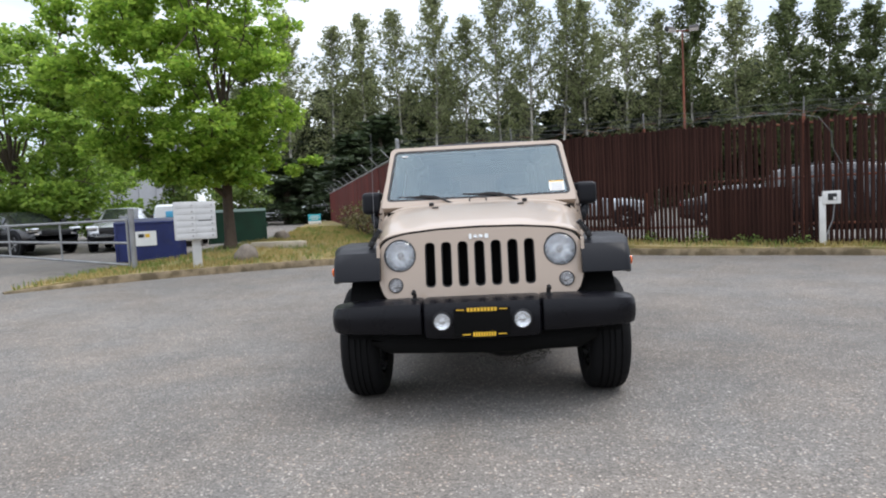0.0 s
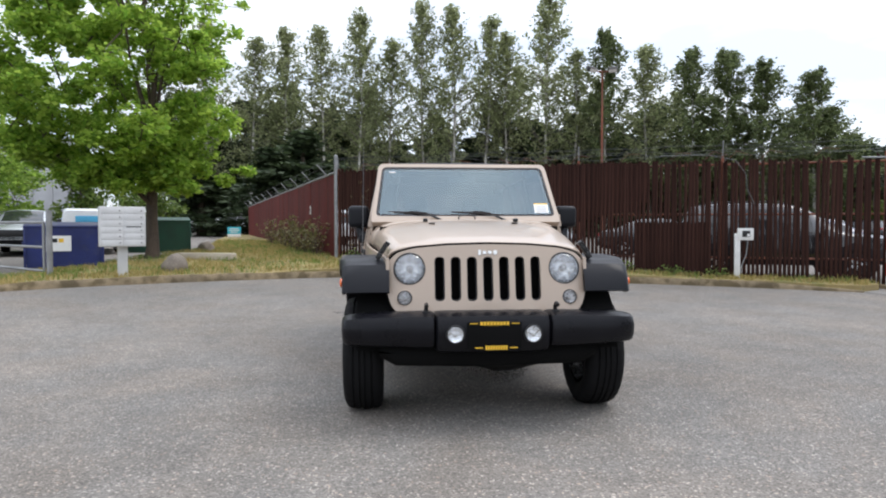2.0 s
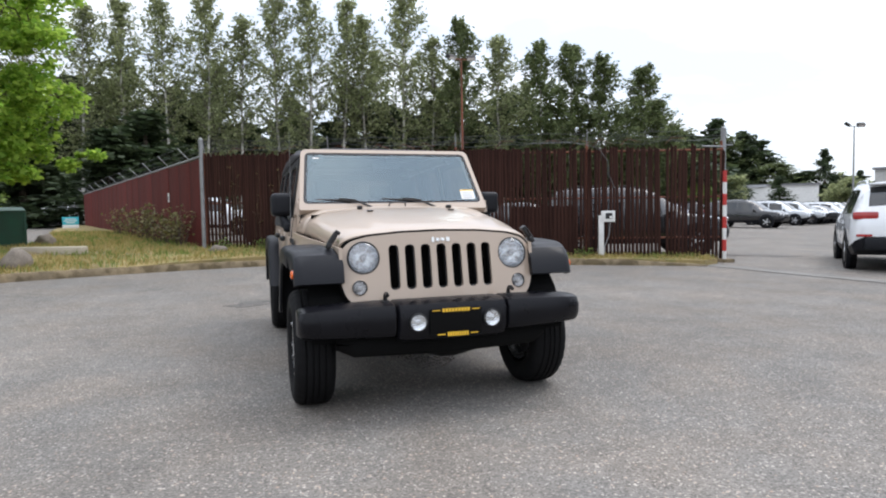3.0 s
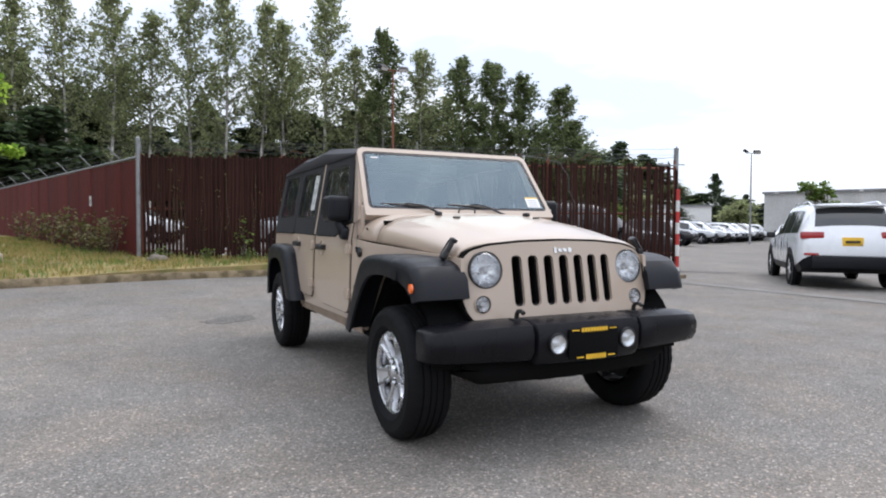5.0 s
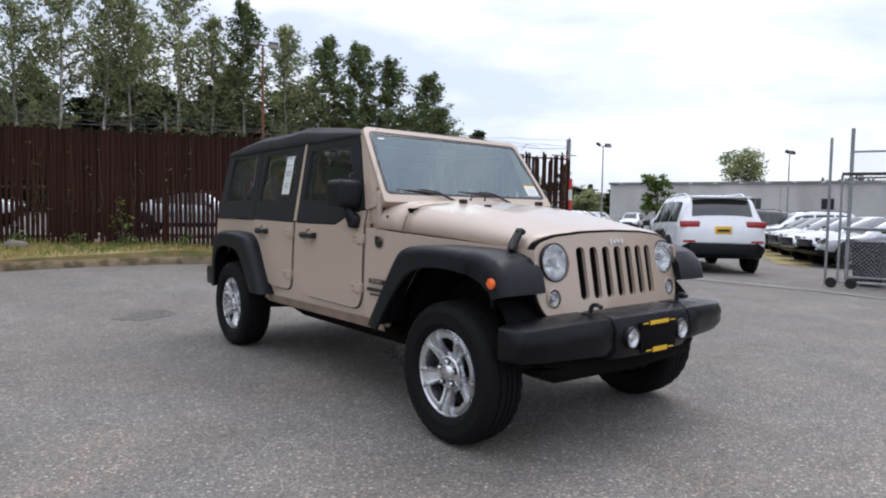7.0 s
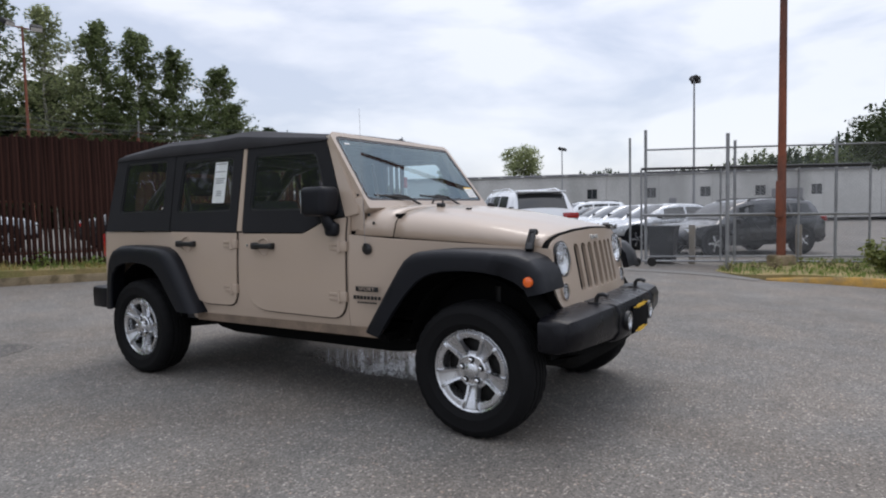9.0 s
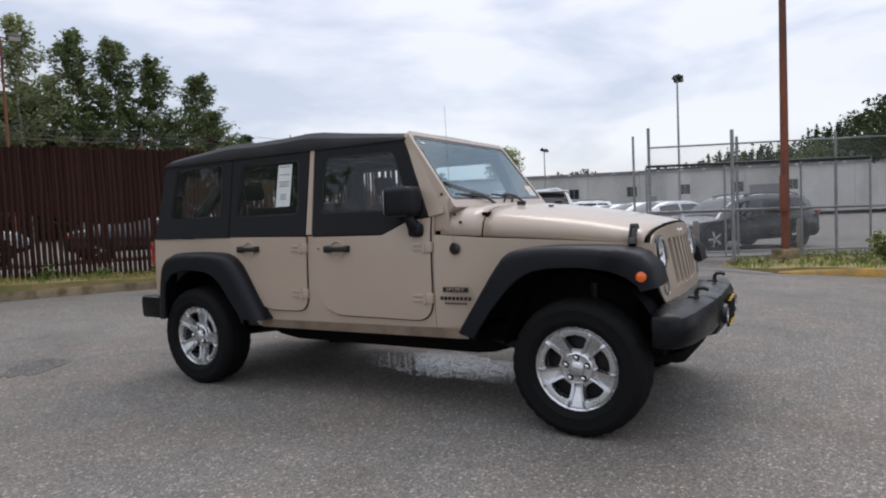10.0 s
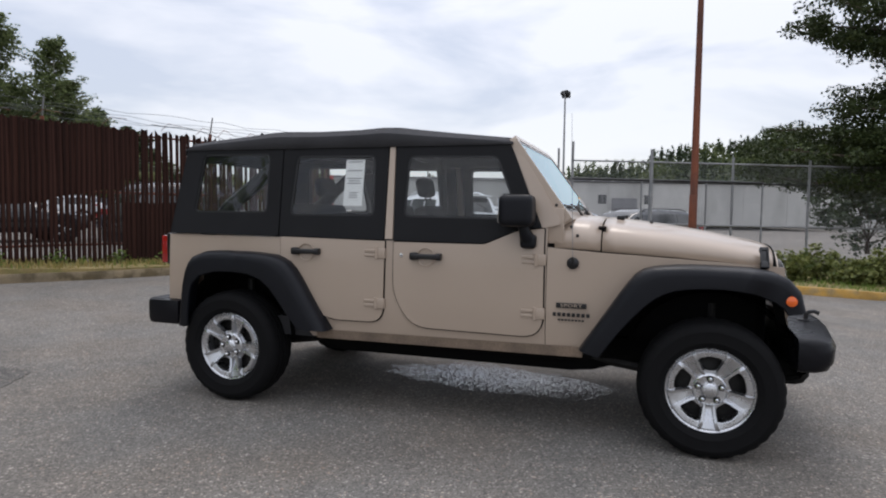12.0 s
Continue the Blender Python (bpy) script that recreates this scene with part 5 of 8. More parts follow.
def build_cabin():
    bm = bmesh.new()
    loft(bm, [[(x, 0.93, 0.80), (x, 0.90, 1.17), (x, 0.98, 1.21), (x, 1.12, 1.19), (x, 1.17, 1.08), (x, 1.13, 0.80)] for x in (-0.70, 0.70)])
    part("dashboard", bm, INTERIOR, jeep)
    bm = bmesh.new()
    q = Matrix.Translation((0.37, 1.33, 1.13)) @ Matrix.Rotation(radians(-65), 4, "X")
    tube(bm, [q @ Vector((0.185 * math.cos(a), 0.185 * math.sin(a), 0)) for a in [2 * math.pi * k / 24 for k in range(25)]], 0.016, 8)
    box(bm, (0, 0, 0), (0.34, 0.06, 0.03), 0.01, q)
    box(bm, (0, -0.08, 0), (0.05, 0.16, 0.03), 0.01, q)
    tube(bm, [q @ Vector((0, 0, 0)), (0.37, 1.1, 1.03)], 0.03, 8)
    part("steering_wheel", bm, PLASTIC_SMOOTH, jeep)

    def seat(x, y, w, rests):
        tilt = Matrix.Translation((x, y, 0.78)) @ Matrix.Rotation(radians(-13), 4, "X")
        bm = bmesh.new()
        box(bm, (x, y - 0.23, 0.79), (w, 0.50, 0.16), 0.05, seg=3)
        box(bm, (0, 0, 0.27), (w - 0.05, 0.13, 0.54), 0.05, tilt, seg=3)
        st = part("seat", bm, SEAT, jeep, "charcoal cloth seat")
        for dx in rests:
            bm = bmesh.new()
            box(bm, (dx, 0.0, 0.69), (0.24, 0.085, 0.15), 0.04, tilt, seg=3)
            tube(bm, [tilt @ Vector((dx - 0.06, 0, 0.58)), tilt @ Vector((dx - 0.06, 0, 0.68))], 0.007, 6)
            tube(bm, [tilt @ Vector((dx + 0.06, 0, 0.58)), tilt @ Vector((dx + 0.06, 0, 0.68))], 0.007, 6)
            part("headrest", bm, SEAT, st)
    seat(-0.37, 1.86, 0.50, (0,))
    seat(0.37, 1.86, 0.50, (0,))
    seat(0.0, 2.72, 1.05, (-0.32, 0.32))
    bm = bmesh.new()
    box(bm, (0, 1.6, 0.80), (0.2, 0.8, 0.3), 0.03)
    part("centre_console", bm, INTERIOR, jeep)
    for s in (-1, 1):
        bm = bmesh.new()
        tube(bm, [(s * 0.66, 1.93, 0.95), (s * 0.63, 1.95, 1.35), (s * 0.58, 1.96, 1.60), (s * 0.50, 1.965, 1.665), (0, 1.97, 1.685)], 0.036, 10)
        tube(bm, [(s * 0.56, 1.10, 1.66), (s * 0.57, 1.5, 1.675), (s * 0.565, 1.96, 1.655), (s * 0.56, 2.5, 1.655), (s * 0.575, 2.72, 1.60), (s * 0.62, 3.12, 1.28), (s * 0.63, 3.30, 1.08)], 0.048, 10)
        tube(bm, [(s * 0.60, 2.70, 1.60), (s * 0.62, 2.62, 1.3), (s * 0.63, 2.60, 1.0)], 0.018, 8)
        tube(bm, [(s * 0.62, 2.78, 1.56), (s * 0.64, 3.02, 1.30), (s * 0.64, 3.08, 1.12)], 0.012, 8)
        part("roll_bar", bm, PLASTIC_SMOOTH, jeep, "black padded roll bar")
    bm = bmesh.new()
    tube(bm, [(-0.56, 2.56, 1.645), (0, 2.56, 1.67), (0.56, 2.56, 1.645)], 0.036, 10)
    part("roll_bar", bm, PLASTIC_SMOOTH, jeep, "black padded roll bar")
    # price sheet in the rear door window
    part("price_sheet", plate([(2.035, 1.30), (2.165, 1.30), (2.165, 1.592), (2.035, 1.592)], depth=0.001, place=on_side(-1, 0.001)), PAPER, jeep, "white printed sheet in the window", smooth=0)
    for z, d in ((1.575, 0.100), (1.52, 0.100), (1.47, 0.100), (1.455, 0.075), (1.44, 0.09), (1.38, 0.055), (1.365, 0.055), (1.35, 0.055)):
        part("print_bar", plate([(2.10 - d / 2, z), (2.10 + d / 2, z), (2.10 + d / 2, z + 0.006), (2.10 - d / 2, z + 0.006)], depth=0.001, place=on_side(-1, 0.0025)), PRINT, jeep, smooth=0)


build_cabin()

# ---- fences, gate, poles, signs round the yard ----
def up_z(x, y):
    return verge_z(x, y)


def pipe(name, pts, r, material, parent=None, seg=10, label=""):
    bm = bmesh.new()
    tube(bm, pts, r, seg)
    return part(name, bm, material, parent, label)


fence_dir = (FENCE_B - FENCE_A).normalized()
fence_len = (FENCE_B - FENCE_A).length
fence_out = Vector((fence_dir.y, -fence_dir.x))        # towards the road
FENCE_TOP = 2.74


def fence_base(d):
    p = FENCE_A + fence_dir * d
    return lerp(0.40, -0.02, smoothstep(0.0, fence_len, d))


slat_fence = thing("slat_fence", "tall rusty brown slat fence topped with barbed wire", "fence")
for k in range(5):
    d = 0.02 + k * (fence_len - 0.05) / 4
    p = FENCE_A + fence_dir * d - fence_out * 0.07
    pipe("fence_post", [(p.x, p.y, fence_base(d) - 0.1), (p.x, p.y, FENCE_TOP + 0.02)], 0.032, RUST, slat_fence)
    e = p - fence_out * 0.0
    pipe("outrigger", [(e.x, e.y, FENCE_TOP), (e.x + fence_out.x * 0.10, e.y + fence_out.y * 0.10, FENCE_TOP + 0.34)], 0.014, GALV, slat_fence, 6)
for z in (0.62, 1.55, 2.62):
    a, b = FENCE_A - fence_out * 0.04, FENCE_B - fence_out * 0.04
    pipe("rail", [(a.x, a.y, z), (b.x, b.y, z - 0.06)], 0.022, RUST, slat_fence, 8)


def strand(a, b, z0, z1, seed, sag=0.05, wild=0.05, r=0.0045):
    pts, n, rng = [], 46, random.Random(seed)
    ph = rng.uniform(0, 6)
    for k in range(n + 1):
        u = k / n
        p = a.lerp(b, u)
        w = wild * (math.sin(u * 23 + ph) * 0.5 + math.sin(u * 61 + ph * 2) * 0.3 + rng.uniform(-0.3, 0.3))
        s = -sag * math.sin(math.pi * ((u * 4) % 1.0))
        pts.append((p.x, p.y, lerp(z0, z1, u) + w + s))
    return pts


for i, (z, off) in enumerate(((2.84, 0.05), (2.95, 0.08), (3.04, 0.11), (2.90, -0.06))):
    o = fence_out * off
    pipe("barbed_wire", strand(FENCE_A + o, FENCE_B + o, z, z - 0.05, i, 0.05, 0.055), 0.0042, WIRE, slat_fence, 4, "thin grey barbed wire")
for k in range(14):
    d = 0.6 + k * 0.8 + 0.3 * math.sin(k * 5.1)
    p = FENCE_A + fence_dir * min(d, fence_len - 0.3)
    pipe("dry_vine", [(p.x, p.y, 2.70), (p.x + 0.15, p.y - 0.05, 2.86), (p.x + 0.4, p.y - 0.18, 2.80 + 0.06 * math.sin(k))], 0.006, RUST, slat_fence, 4)
# a loose cable hanging down the face
p = FENCE_A + fence_dir * 9.6 + fence_out * 0.06
pipe("loose_cable", [(p.x - 1.6, p.y + 0.63, 2.80), (p.x - 0.7, p.y + 0.28, 2.78), (p.x - 0.2, p.y + 0.08, 2.66), (p.x, p.y, 2.35), (p.x + 0.02, p.y, 2.05), (p.x + 0.16, p.y - 0.05, 1.72)], 0.007, WIRE, slat_fence, 6, "grey cable hanging down")

corner = FENCE_A + Vector((-0.03, -0.06))
corner_post = thing("corner_post", "grey galvanised steel corner post with rust stains", "post")
pipe("shaft", [(corner.x, corner.y, 0.35), (corner.x, corner.y, 3.08)], 0.048, GALV, corner_post, 12)
bm = bmesh.new()
lathe(bm, [(0.052, 0), (0.05, 0.02), (0.02, 0.045), (0, 0.05)], 12, Matrix.Translation((corner.x, corner.y, 3.07)))
part("cap", bm, GALV, corner_post)

# red painted board wall running away behind the corner
wall_dir = (WALL_B - FENCE_A).normalized()
wall_len = (WALL_B - FENCE_A).length
wall_left = Vector((-wall_dir.y, wall_dir.x))
red_wall = thing("red_board_wall", "faded dark red painted board wall with barbed wire on top", "wall", kind="structure")


def wall_bottom(d):
    return lerp(0.46, 0.60, d / wall_len)


pipe("top_rail", [(*(FENCE_A + wall_dir * 0.1), 2.69), (*(FENCE_A + wall_dir * wall_len), 2.70)], 0.03, GALV, red_wall)
for k in range(11):
    p = FENCE_A + wall_dir * (1.2 + k * 2.4)
    q = p + wall_left * 0.30
    pipe("outrigger", [(p.x, p.y, 2.66), (q.x, q.y, 2.98)], 0.016, GALV, red_wall, 6, "slanted grey outrigger")
for k in range(3):
    o = wall_left * (0.1 + 0.1 * k)
    pipe("barbed_wire", strand(FENCE_A + o, WALL_B + o, 2.77 + 0.1 * k, 2.80 + 0.1 * k, 20 + k, 0.03, 0.02), 0.0042, WIRE, red_wall, 4)
p = FENCE_A + wall_dir * 3.75 + wall_left * 0.022
bm = bmesh.new()
box(bm, (0, 0, 0), (0.012, 0.16, 0.26), 0, Matrix.Translation((p.x, p.y, 1.815)) @ Matrix.Rotation(math.atan2(-wall_dir.x, wall_dir.y), 4, "Z"))
part("notice", bm, PAPER, red_wall, "small white notice")
bm = bmesh.new()
box(bm, (-0.004, 0, 0), (0.012, 0.07, 0.12), 0, Matrix.Translation((p.x, p.y, 1.80)) @ Matrix.Rotation(math.atan2(-wall_dir.x, wall_dir.y), 4, "Z"))
part("notice_print", bm, PRINT, red_wall)

# striped barrier post at the gateway
RED_STRIPE = surface("red_stripe_paint", (0.42, 0.03, 0.025), 0.6, 0, 0.15, 6, 60)
gx, gy = 9.32, 7.68
gz = ground_z(gx, gy)
striped = thing("striped_gate_post", "white gate post with red stripes beside a grey pipe", "post")
pipe("pipe", [(gx + 0.05, gy + 0.10, gz - 0.05), (gx + 0.05, gy + 0.10, 3.05)], 0.055, GALV, striped, 12)
for k in range(8):
    bm = bmesh.new()
    z0 = gz + k * 0.26
    tube(bm, [(gx - 0.06, gy - 0.08, z0), (gx - 0.06, gy - 0.08, z0 + 0.26)], 0.045, 12)
    part("stripe", bm, RED_STRIPE if k % 2 else WHITE_PAINT, striped)
pipe("latch_bar", [(gx - 0.06, gy + 0.0, 2.62), (gx - 0.45, gy + 0.20, 2.64)], 0.018, GALV, striped, 8)
pipe("latch_bar", [(gx + 0.05, gy + 0.1, 2.66), (gx + 0.25, gy + 0.02, 2.66)], 0.014, GALV, striped, 8)
bm = bmesh.new()
box(bm, (gx, gy, gz + 0.03), (0.30, 0.35, 0.10), 0.02)
part("footing", bm, CONCRETE, striped)

# card reader on its pedestal
cx, cy = 6.60, 8.47
cz = up_z(cx, cy)
reader = thing("card_reader", "white card reader box on a white wooden post", "card reader", Matrix.Translation((cx, cy, cz)) @ Matrix.Rotation(radians(-22), 4, "Z"))
bm = bmesh.new()
box(bm, (0, 0, 0.44), (0.11, 0.11, 1.0), 0.008)
part("post", bm, WHITE_PAINT, reader)
bm = bmesh.new()
box(bm, (0.15, -0.02, 0.92), (0.30, 0.14, 0.25), 0.012)
part("housing", bm, WHITE_PAINT, reader)
bm = bmesh.new()
box(bm, (0.16, -0.085, 0.93), (0.15, 0.03, 0.13), 0.004)
part("keypad", bm, PLASTIC_SMOOTH, reader, "dark keypad")
bm = bmesh.new()
box(bm, (0.20, -0.105, 0.90), (0.05, 0.012, 0.05), 0.002)
part("key_panel", bm, PAPER, reader)
pipe("conduit", [(0.20, -0.05, 0.80), (0.17, -0.04, 0.5), (0.06, -0.05, 0.2), (0.06, -0.05, 0.0)], 0.010, GALV, reader, 6)

# chain-link gate and fence on the east side
EF = [Vector((10.9, 2.07)), Vector((11.55, 0.30)), Vector((12.35, -1.60)), Vector((13.1, -3.4)), Vector((13.9, -5.4)), Vector((14.7, -7.4)), Vector((15.6, -9.8)), Vector((16.5, -12.2))]
east = thing("chain_link_fence", "grey chain-link fence with pipe rails and steel posts", "fence")
for i, p in enumerate(EF):
    z = ground_z(*p)
    r, top = (0.034, 2.93) if i == 0 else (0.031, 2.62)
    pipe("post", [(p.x, p.y, z - 0.05), (p.x, p.y, top)], r, GALV, east, 10)
for z in (2.48, 0.98, 0.06):
    pipe("rail", [(p.x, p.y, z + (ground_z(*p) + 0.12) * 0.4) for p in EF], 0.021, GALV, east, 8)
pipe("tension_cable", [(p.x, p.y, 1.98) for p in EF], 0.017, PLASTIC_SMOOTH, east, 6, "black cable along the fence")


def chain_link(name, a, b, z0, z1, step, parent):
    verts, faces = [], []
    L = (b - a).length
    hgt = z1 - z0
    d2 = (b - a).normalized()
    w = 0.0021

    def wire(s0, h0, s1, h1):
        n = len(verts)
        p0, p1 = a + d2 * s0, a + d2 * s1
        nx, ny = -d2.y * w, d2.x * w
        verts.extend([(p0.x, p0.y, z0 + h0 + w), (p0.x + nx, p0.y + ny, z0 + h0 - w), (p0.x - nx, p0.y - ny, z0 + h0 - w), (p1.x, p1.y, z0 + h1 + w), (p1.x + nx, p1.y + ny, z0 + h1 - w), (p1.x - nx, p1.y - ny, z0 + h1 - w)])
        faces.extend([(n, n + 1, n + 4, n + 3), (n + 1, n + 2, n + 5, n + 4), (n + 2, n, n + 3, n + 5)])
    s = -hgt
    while s < L:
        for flip in (False, True):
            s0, s1, h0, h1 = s, s + hgt, 0.0, hgt
            if s0 < 0:
                h0, s0 = -s0, 0.0
            if s1 > L:
                h1, s1 = hgt - (s1 - L), L
            if s1 > s0:
                wire(s0, hgt - h0 if flip else h0, s1, hgt - h1 if flip else h1)
        s += step
    from_arrays(name, verts, faces, GALV, parent, label="grey wire mesh", kind="stuff")


for a, b in zip(EF[:6], EF[1:]):
    chain_link("wire_mesh", a, b, 0.08, 2.46, 0.075, east)

gate = thing("sliding_gate", "open chain-link sliding gate with black top cable and pipe frame", "gate")
ga, gb = Vector((10.25, 2.00)), Vector((11.95, -2.2))
gzz = ground_z(*ga)
for u in (0.0, 0.36, 0.70, 1.0):
    p = ga.lerp(gb, u)
    pipe("upright", [(p.x, p.y, gzz + 0.10), (p.x, p.y, 2.0)], 0.022, GALV, gate, 10)
for z in (gzz + 0.12, 1.02):
    pipe("frame_rail", [(ga.x, ga.y, z), (gb.x, gb.y, z - 0.05)], 0.022, GALV, gate, 8)
pipe("roller_cable", [(ga.x - 0.02, ga.y, 2.02), (gb.x, gb.y, 1.98)], 0.030, PLASTIC_SMOOTH, gate, 8, "black roller cable")
chain_link("wire_mesh", ga, gb, gzz + 0.13, 1.98, 0.075, gate)
p2 = Vector((10.33, 0.28))
pipe("guide_post", [(p2.x, p2.y, ground_z(*p2) - 0.05), (p2.x, p2.y, 2.66)], 0.037, GALV, gate, 12)
pipe("guide_post", [(10.74, 2.38, ground_z(10.7, 2.4) - 0.05), (10.74, 2.38, 2.76)], 0.026, GALV, gate, 12)
for u in (0.03, 0.10):
    bm = bmesh.new()
    p = ga.lerp(gb, u - 0.05)
    lathe(bm, [(0.0, -0.025), (0.09, -0.025), (0.10, 0), (0.09, 0.025), (0.0, 0.025)], 18, Matrix.Translation((p.x - 0.04, p.y, gzz + 0.10)) @ Matrix.Rotation(radians(90), 4, "Y"))
    part("roller_wheel", bm, STEEL_DARK, gate)
# grey bin and short timber posts behind the gate
bin_ = thing("wheelie_bin", "dark grey plastic bin behind the chain-link gate", "bin", Matrix.Translation((11.42, 1.80, ground_z(11.4, 1.8))))
bm = bmesh.new()
loft(bm, [[(-0.22, -0.24, 0.04), (0.22, -0.24, 0.04), (0.22, 0.24, 0.04), (-0.22, 0.24, 0.04)], [(-0.27, -0.30, 0.82), (0.27, -0.30, 0.82), (0.27, 0.30, 0.82), (-0.27, 0.30, 0.82)]])
part("body", bm, PLASTIC, bin_)
bm = bmesh.new()
box(bm, (0, 0, 0.85), (0.58, 0.64, 0.06), 0.02)
part("lid", bm, PLASTIC, bin_)
TIMBER = surface("grey_weathered_timber", (0.26, 0.22, 0.17), 0.85, 0, 0.25, 5, 60, 0.3, 80, stretch_z=0.2)
for k, (x, y) in enumerate(((11.93, 2.11), (11.50, 1.18), (12.6, -0.9))):
    b = thing("timber_bollard", "grey weathered timber bollard behind the gate", "bollard", Matrix.Translation((x, y, ground_z(x, y))), "bollards behind the gate")
    bm = bmesh.new()
    box(bm, (0, 0, 0.42), (0.13, 0.13, 0.95), 0.02)
    part("shaft", bm, TIMBER, b)

# tall rusty pole with its concrete foot
px_, py_ = 11.05, -0.65
pz_ = east_z(px_, py_) - 0.01
tall_pole = thing("rusty_pole", "tall tapering rusty brown steel pole on a concrete foot", "pole")
pipe("shaft", [(px_, py_, pz_), (px_, py_, 4.0), (px_, py_, 11.0)], [0.090, 0.074, 0.046], RUST, tall_pole, 16)
bm = bmesh.new()
lathe(bm, [(0.27, 0.0), (0.27, 0.20), (0.24, 0.24), (0.0, 0.24)], 20, Matrix.Translation((px_, py_, pz_ - 0.02)))
part("footing", bm, CONCRETE, tall_pole)
bm = bmesh.new()
box(bm, (px_ - 0.13, py_ + 0.02, 1.30), (0.06, 0.16, 0.75), 0.01)
part("cable_box", bm, RUST, tall_pole)


def flood_pole(x, y, top, material, heads, label):
    t = thing("floodlight_pole", label, "light pole", Matrix.Translation((x, y, ground_z(x, y))))
    h = top - ground_z(x, y)
    pipe("mast", [(0, 0, -0.1), (0, 0, h)], [0.085, 0.045], material, t, 10)
    pipe("arm", [(-0.7 * (len(heads) > 1), 0, h), (0.7, 0, h)], 0.035, material, t, 8)
    for dx, turn in heads:
        bm = bmesh.new()
        m = Matrix.Translation((dx, 0, h + 0.12)) @ Matrix.Rotation(radians(turn), 4, "Z") @ Matrix.Rotation(radians(35), 4, "X")
        box(bm, (0, 0, 0), (0.52, 0.36, 0.24), 0.05, m)
        hd = part("flood_head", bm, STEEL_DARK, t)
        bm = bmesh.new()
        box(bm, (0, -0.185, 0), (0.46, 0.01, 0.19), 0, m)
        part("glass", bm, CHROME, hd)
    return t


flood_pole(41.6, 30.9, 7.1, GALV, [(-0.65, 30), (0.65, -30)], "grey pole with two floodlights over the car lot")
flood_pole(33.7, 5.2, 8.1, GALV, [(0.1, 50), (0.45, 95)], "tall grey pole with two floodlights over the car lot")
flood_pole(55.5, 21.5, 6.9, GALV, [(-0.5, 30), (0.5, -20)], "grey pole with two floodlights near the building")
flood_pole(10.9, 30.0, 9.95, RUST, [(-0.6, 20), (0.6, -20)], "rusty brown pole with two floodlights behind the fence")

# ---- the corner by the driveway: bins, letter boxes, gate, stones ----
CBU = surface("light_grey_enamel", (0.55, 0.55, 0.54), 0.5, 0, 0.08, 4, 60)
BIN_BLUE = surface("dark_blue_enamel", (0.012, 0.022, 0.115), 0.5, 0, 0.2, 3, 50, second=(0.03, 0.035, 0.10), spread=(0.55, 0.75))
BIN_GREEN = surface("dark_green_enamel", (0.008, 0.055, 0.03), 0.55, 0, 0.2, 3, 50)
STONE = surface("brown_grey_stone", (0.20, 0.17, 0.14), 0.95, 0, 0.3, 4, 50, 0.6, 60)
mx, my = -5.80, 8.30
mail = thing("mailbox_cluster", "light grey cluster mailbox on a square pedestal", "mailbox", Matrix.Translation((mx, my, up_z(mx, my))) @ Matrix.Rotation(radians(28), 4, "Z"))
bm = bmesh.new()
box(bm, (0, 0, 0.28), (0.17, 0.17, 0.60), 0.01)
part("pedestal", bm, CBU, mail)
bm = bmesh.new()
box(bm, (0, 0, 0.94), (0.78, 0.42, 0.76), 0.012)
part("cabinet", bm, CBU, mail)
for i in range(2):
    for j in range(6):
        bm = bmesh.new()
        box(bm, (-0.185 + 0.37 * i, -0.212, 0.63 + 0.122 * j), (0.345, 0.010, 0.108), 0.003)
        dr = part("letter_door", bm, CBU, mail)
        bm = bmesh.new()
        box(bm, (-0.185 + 0.37 * i + 0.13, -0.219, 0.63 + 0.122 * j), (0.02, 0.006, 0.02), 0.002)
        part("lock", bm, STEEL_DARK, dr)
bm = bmesh.new()
box(bm, (0.185, -0.2185, 0.935), (0.26, 0.004, 0.018), 0)
part("outgoing_slot", bm, PLASTIC_SMOOTH, mail, "dark letter slot")


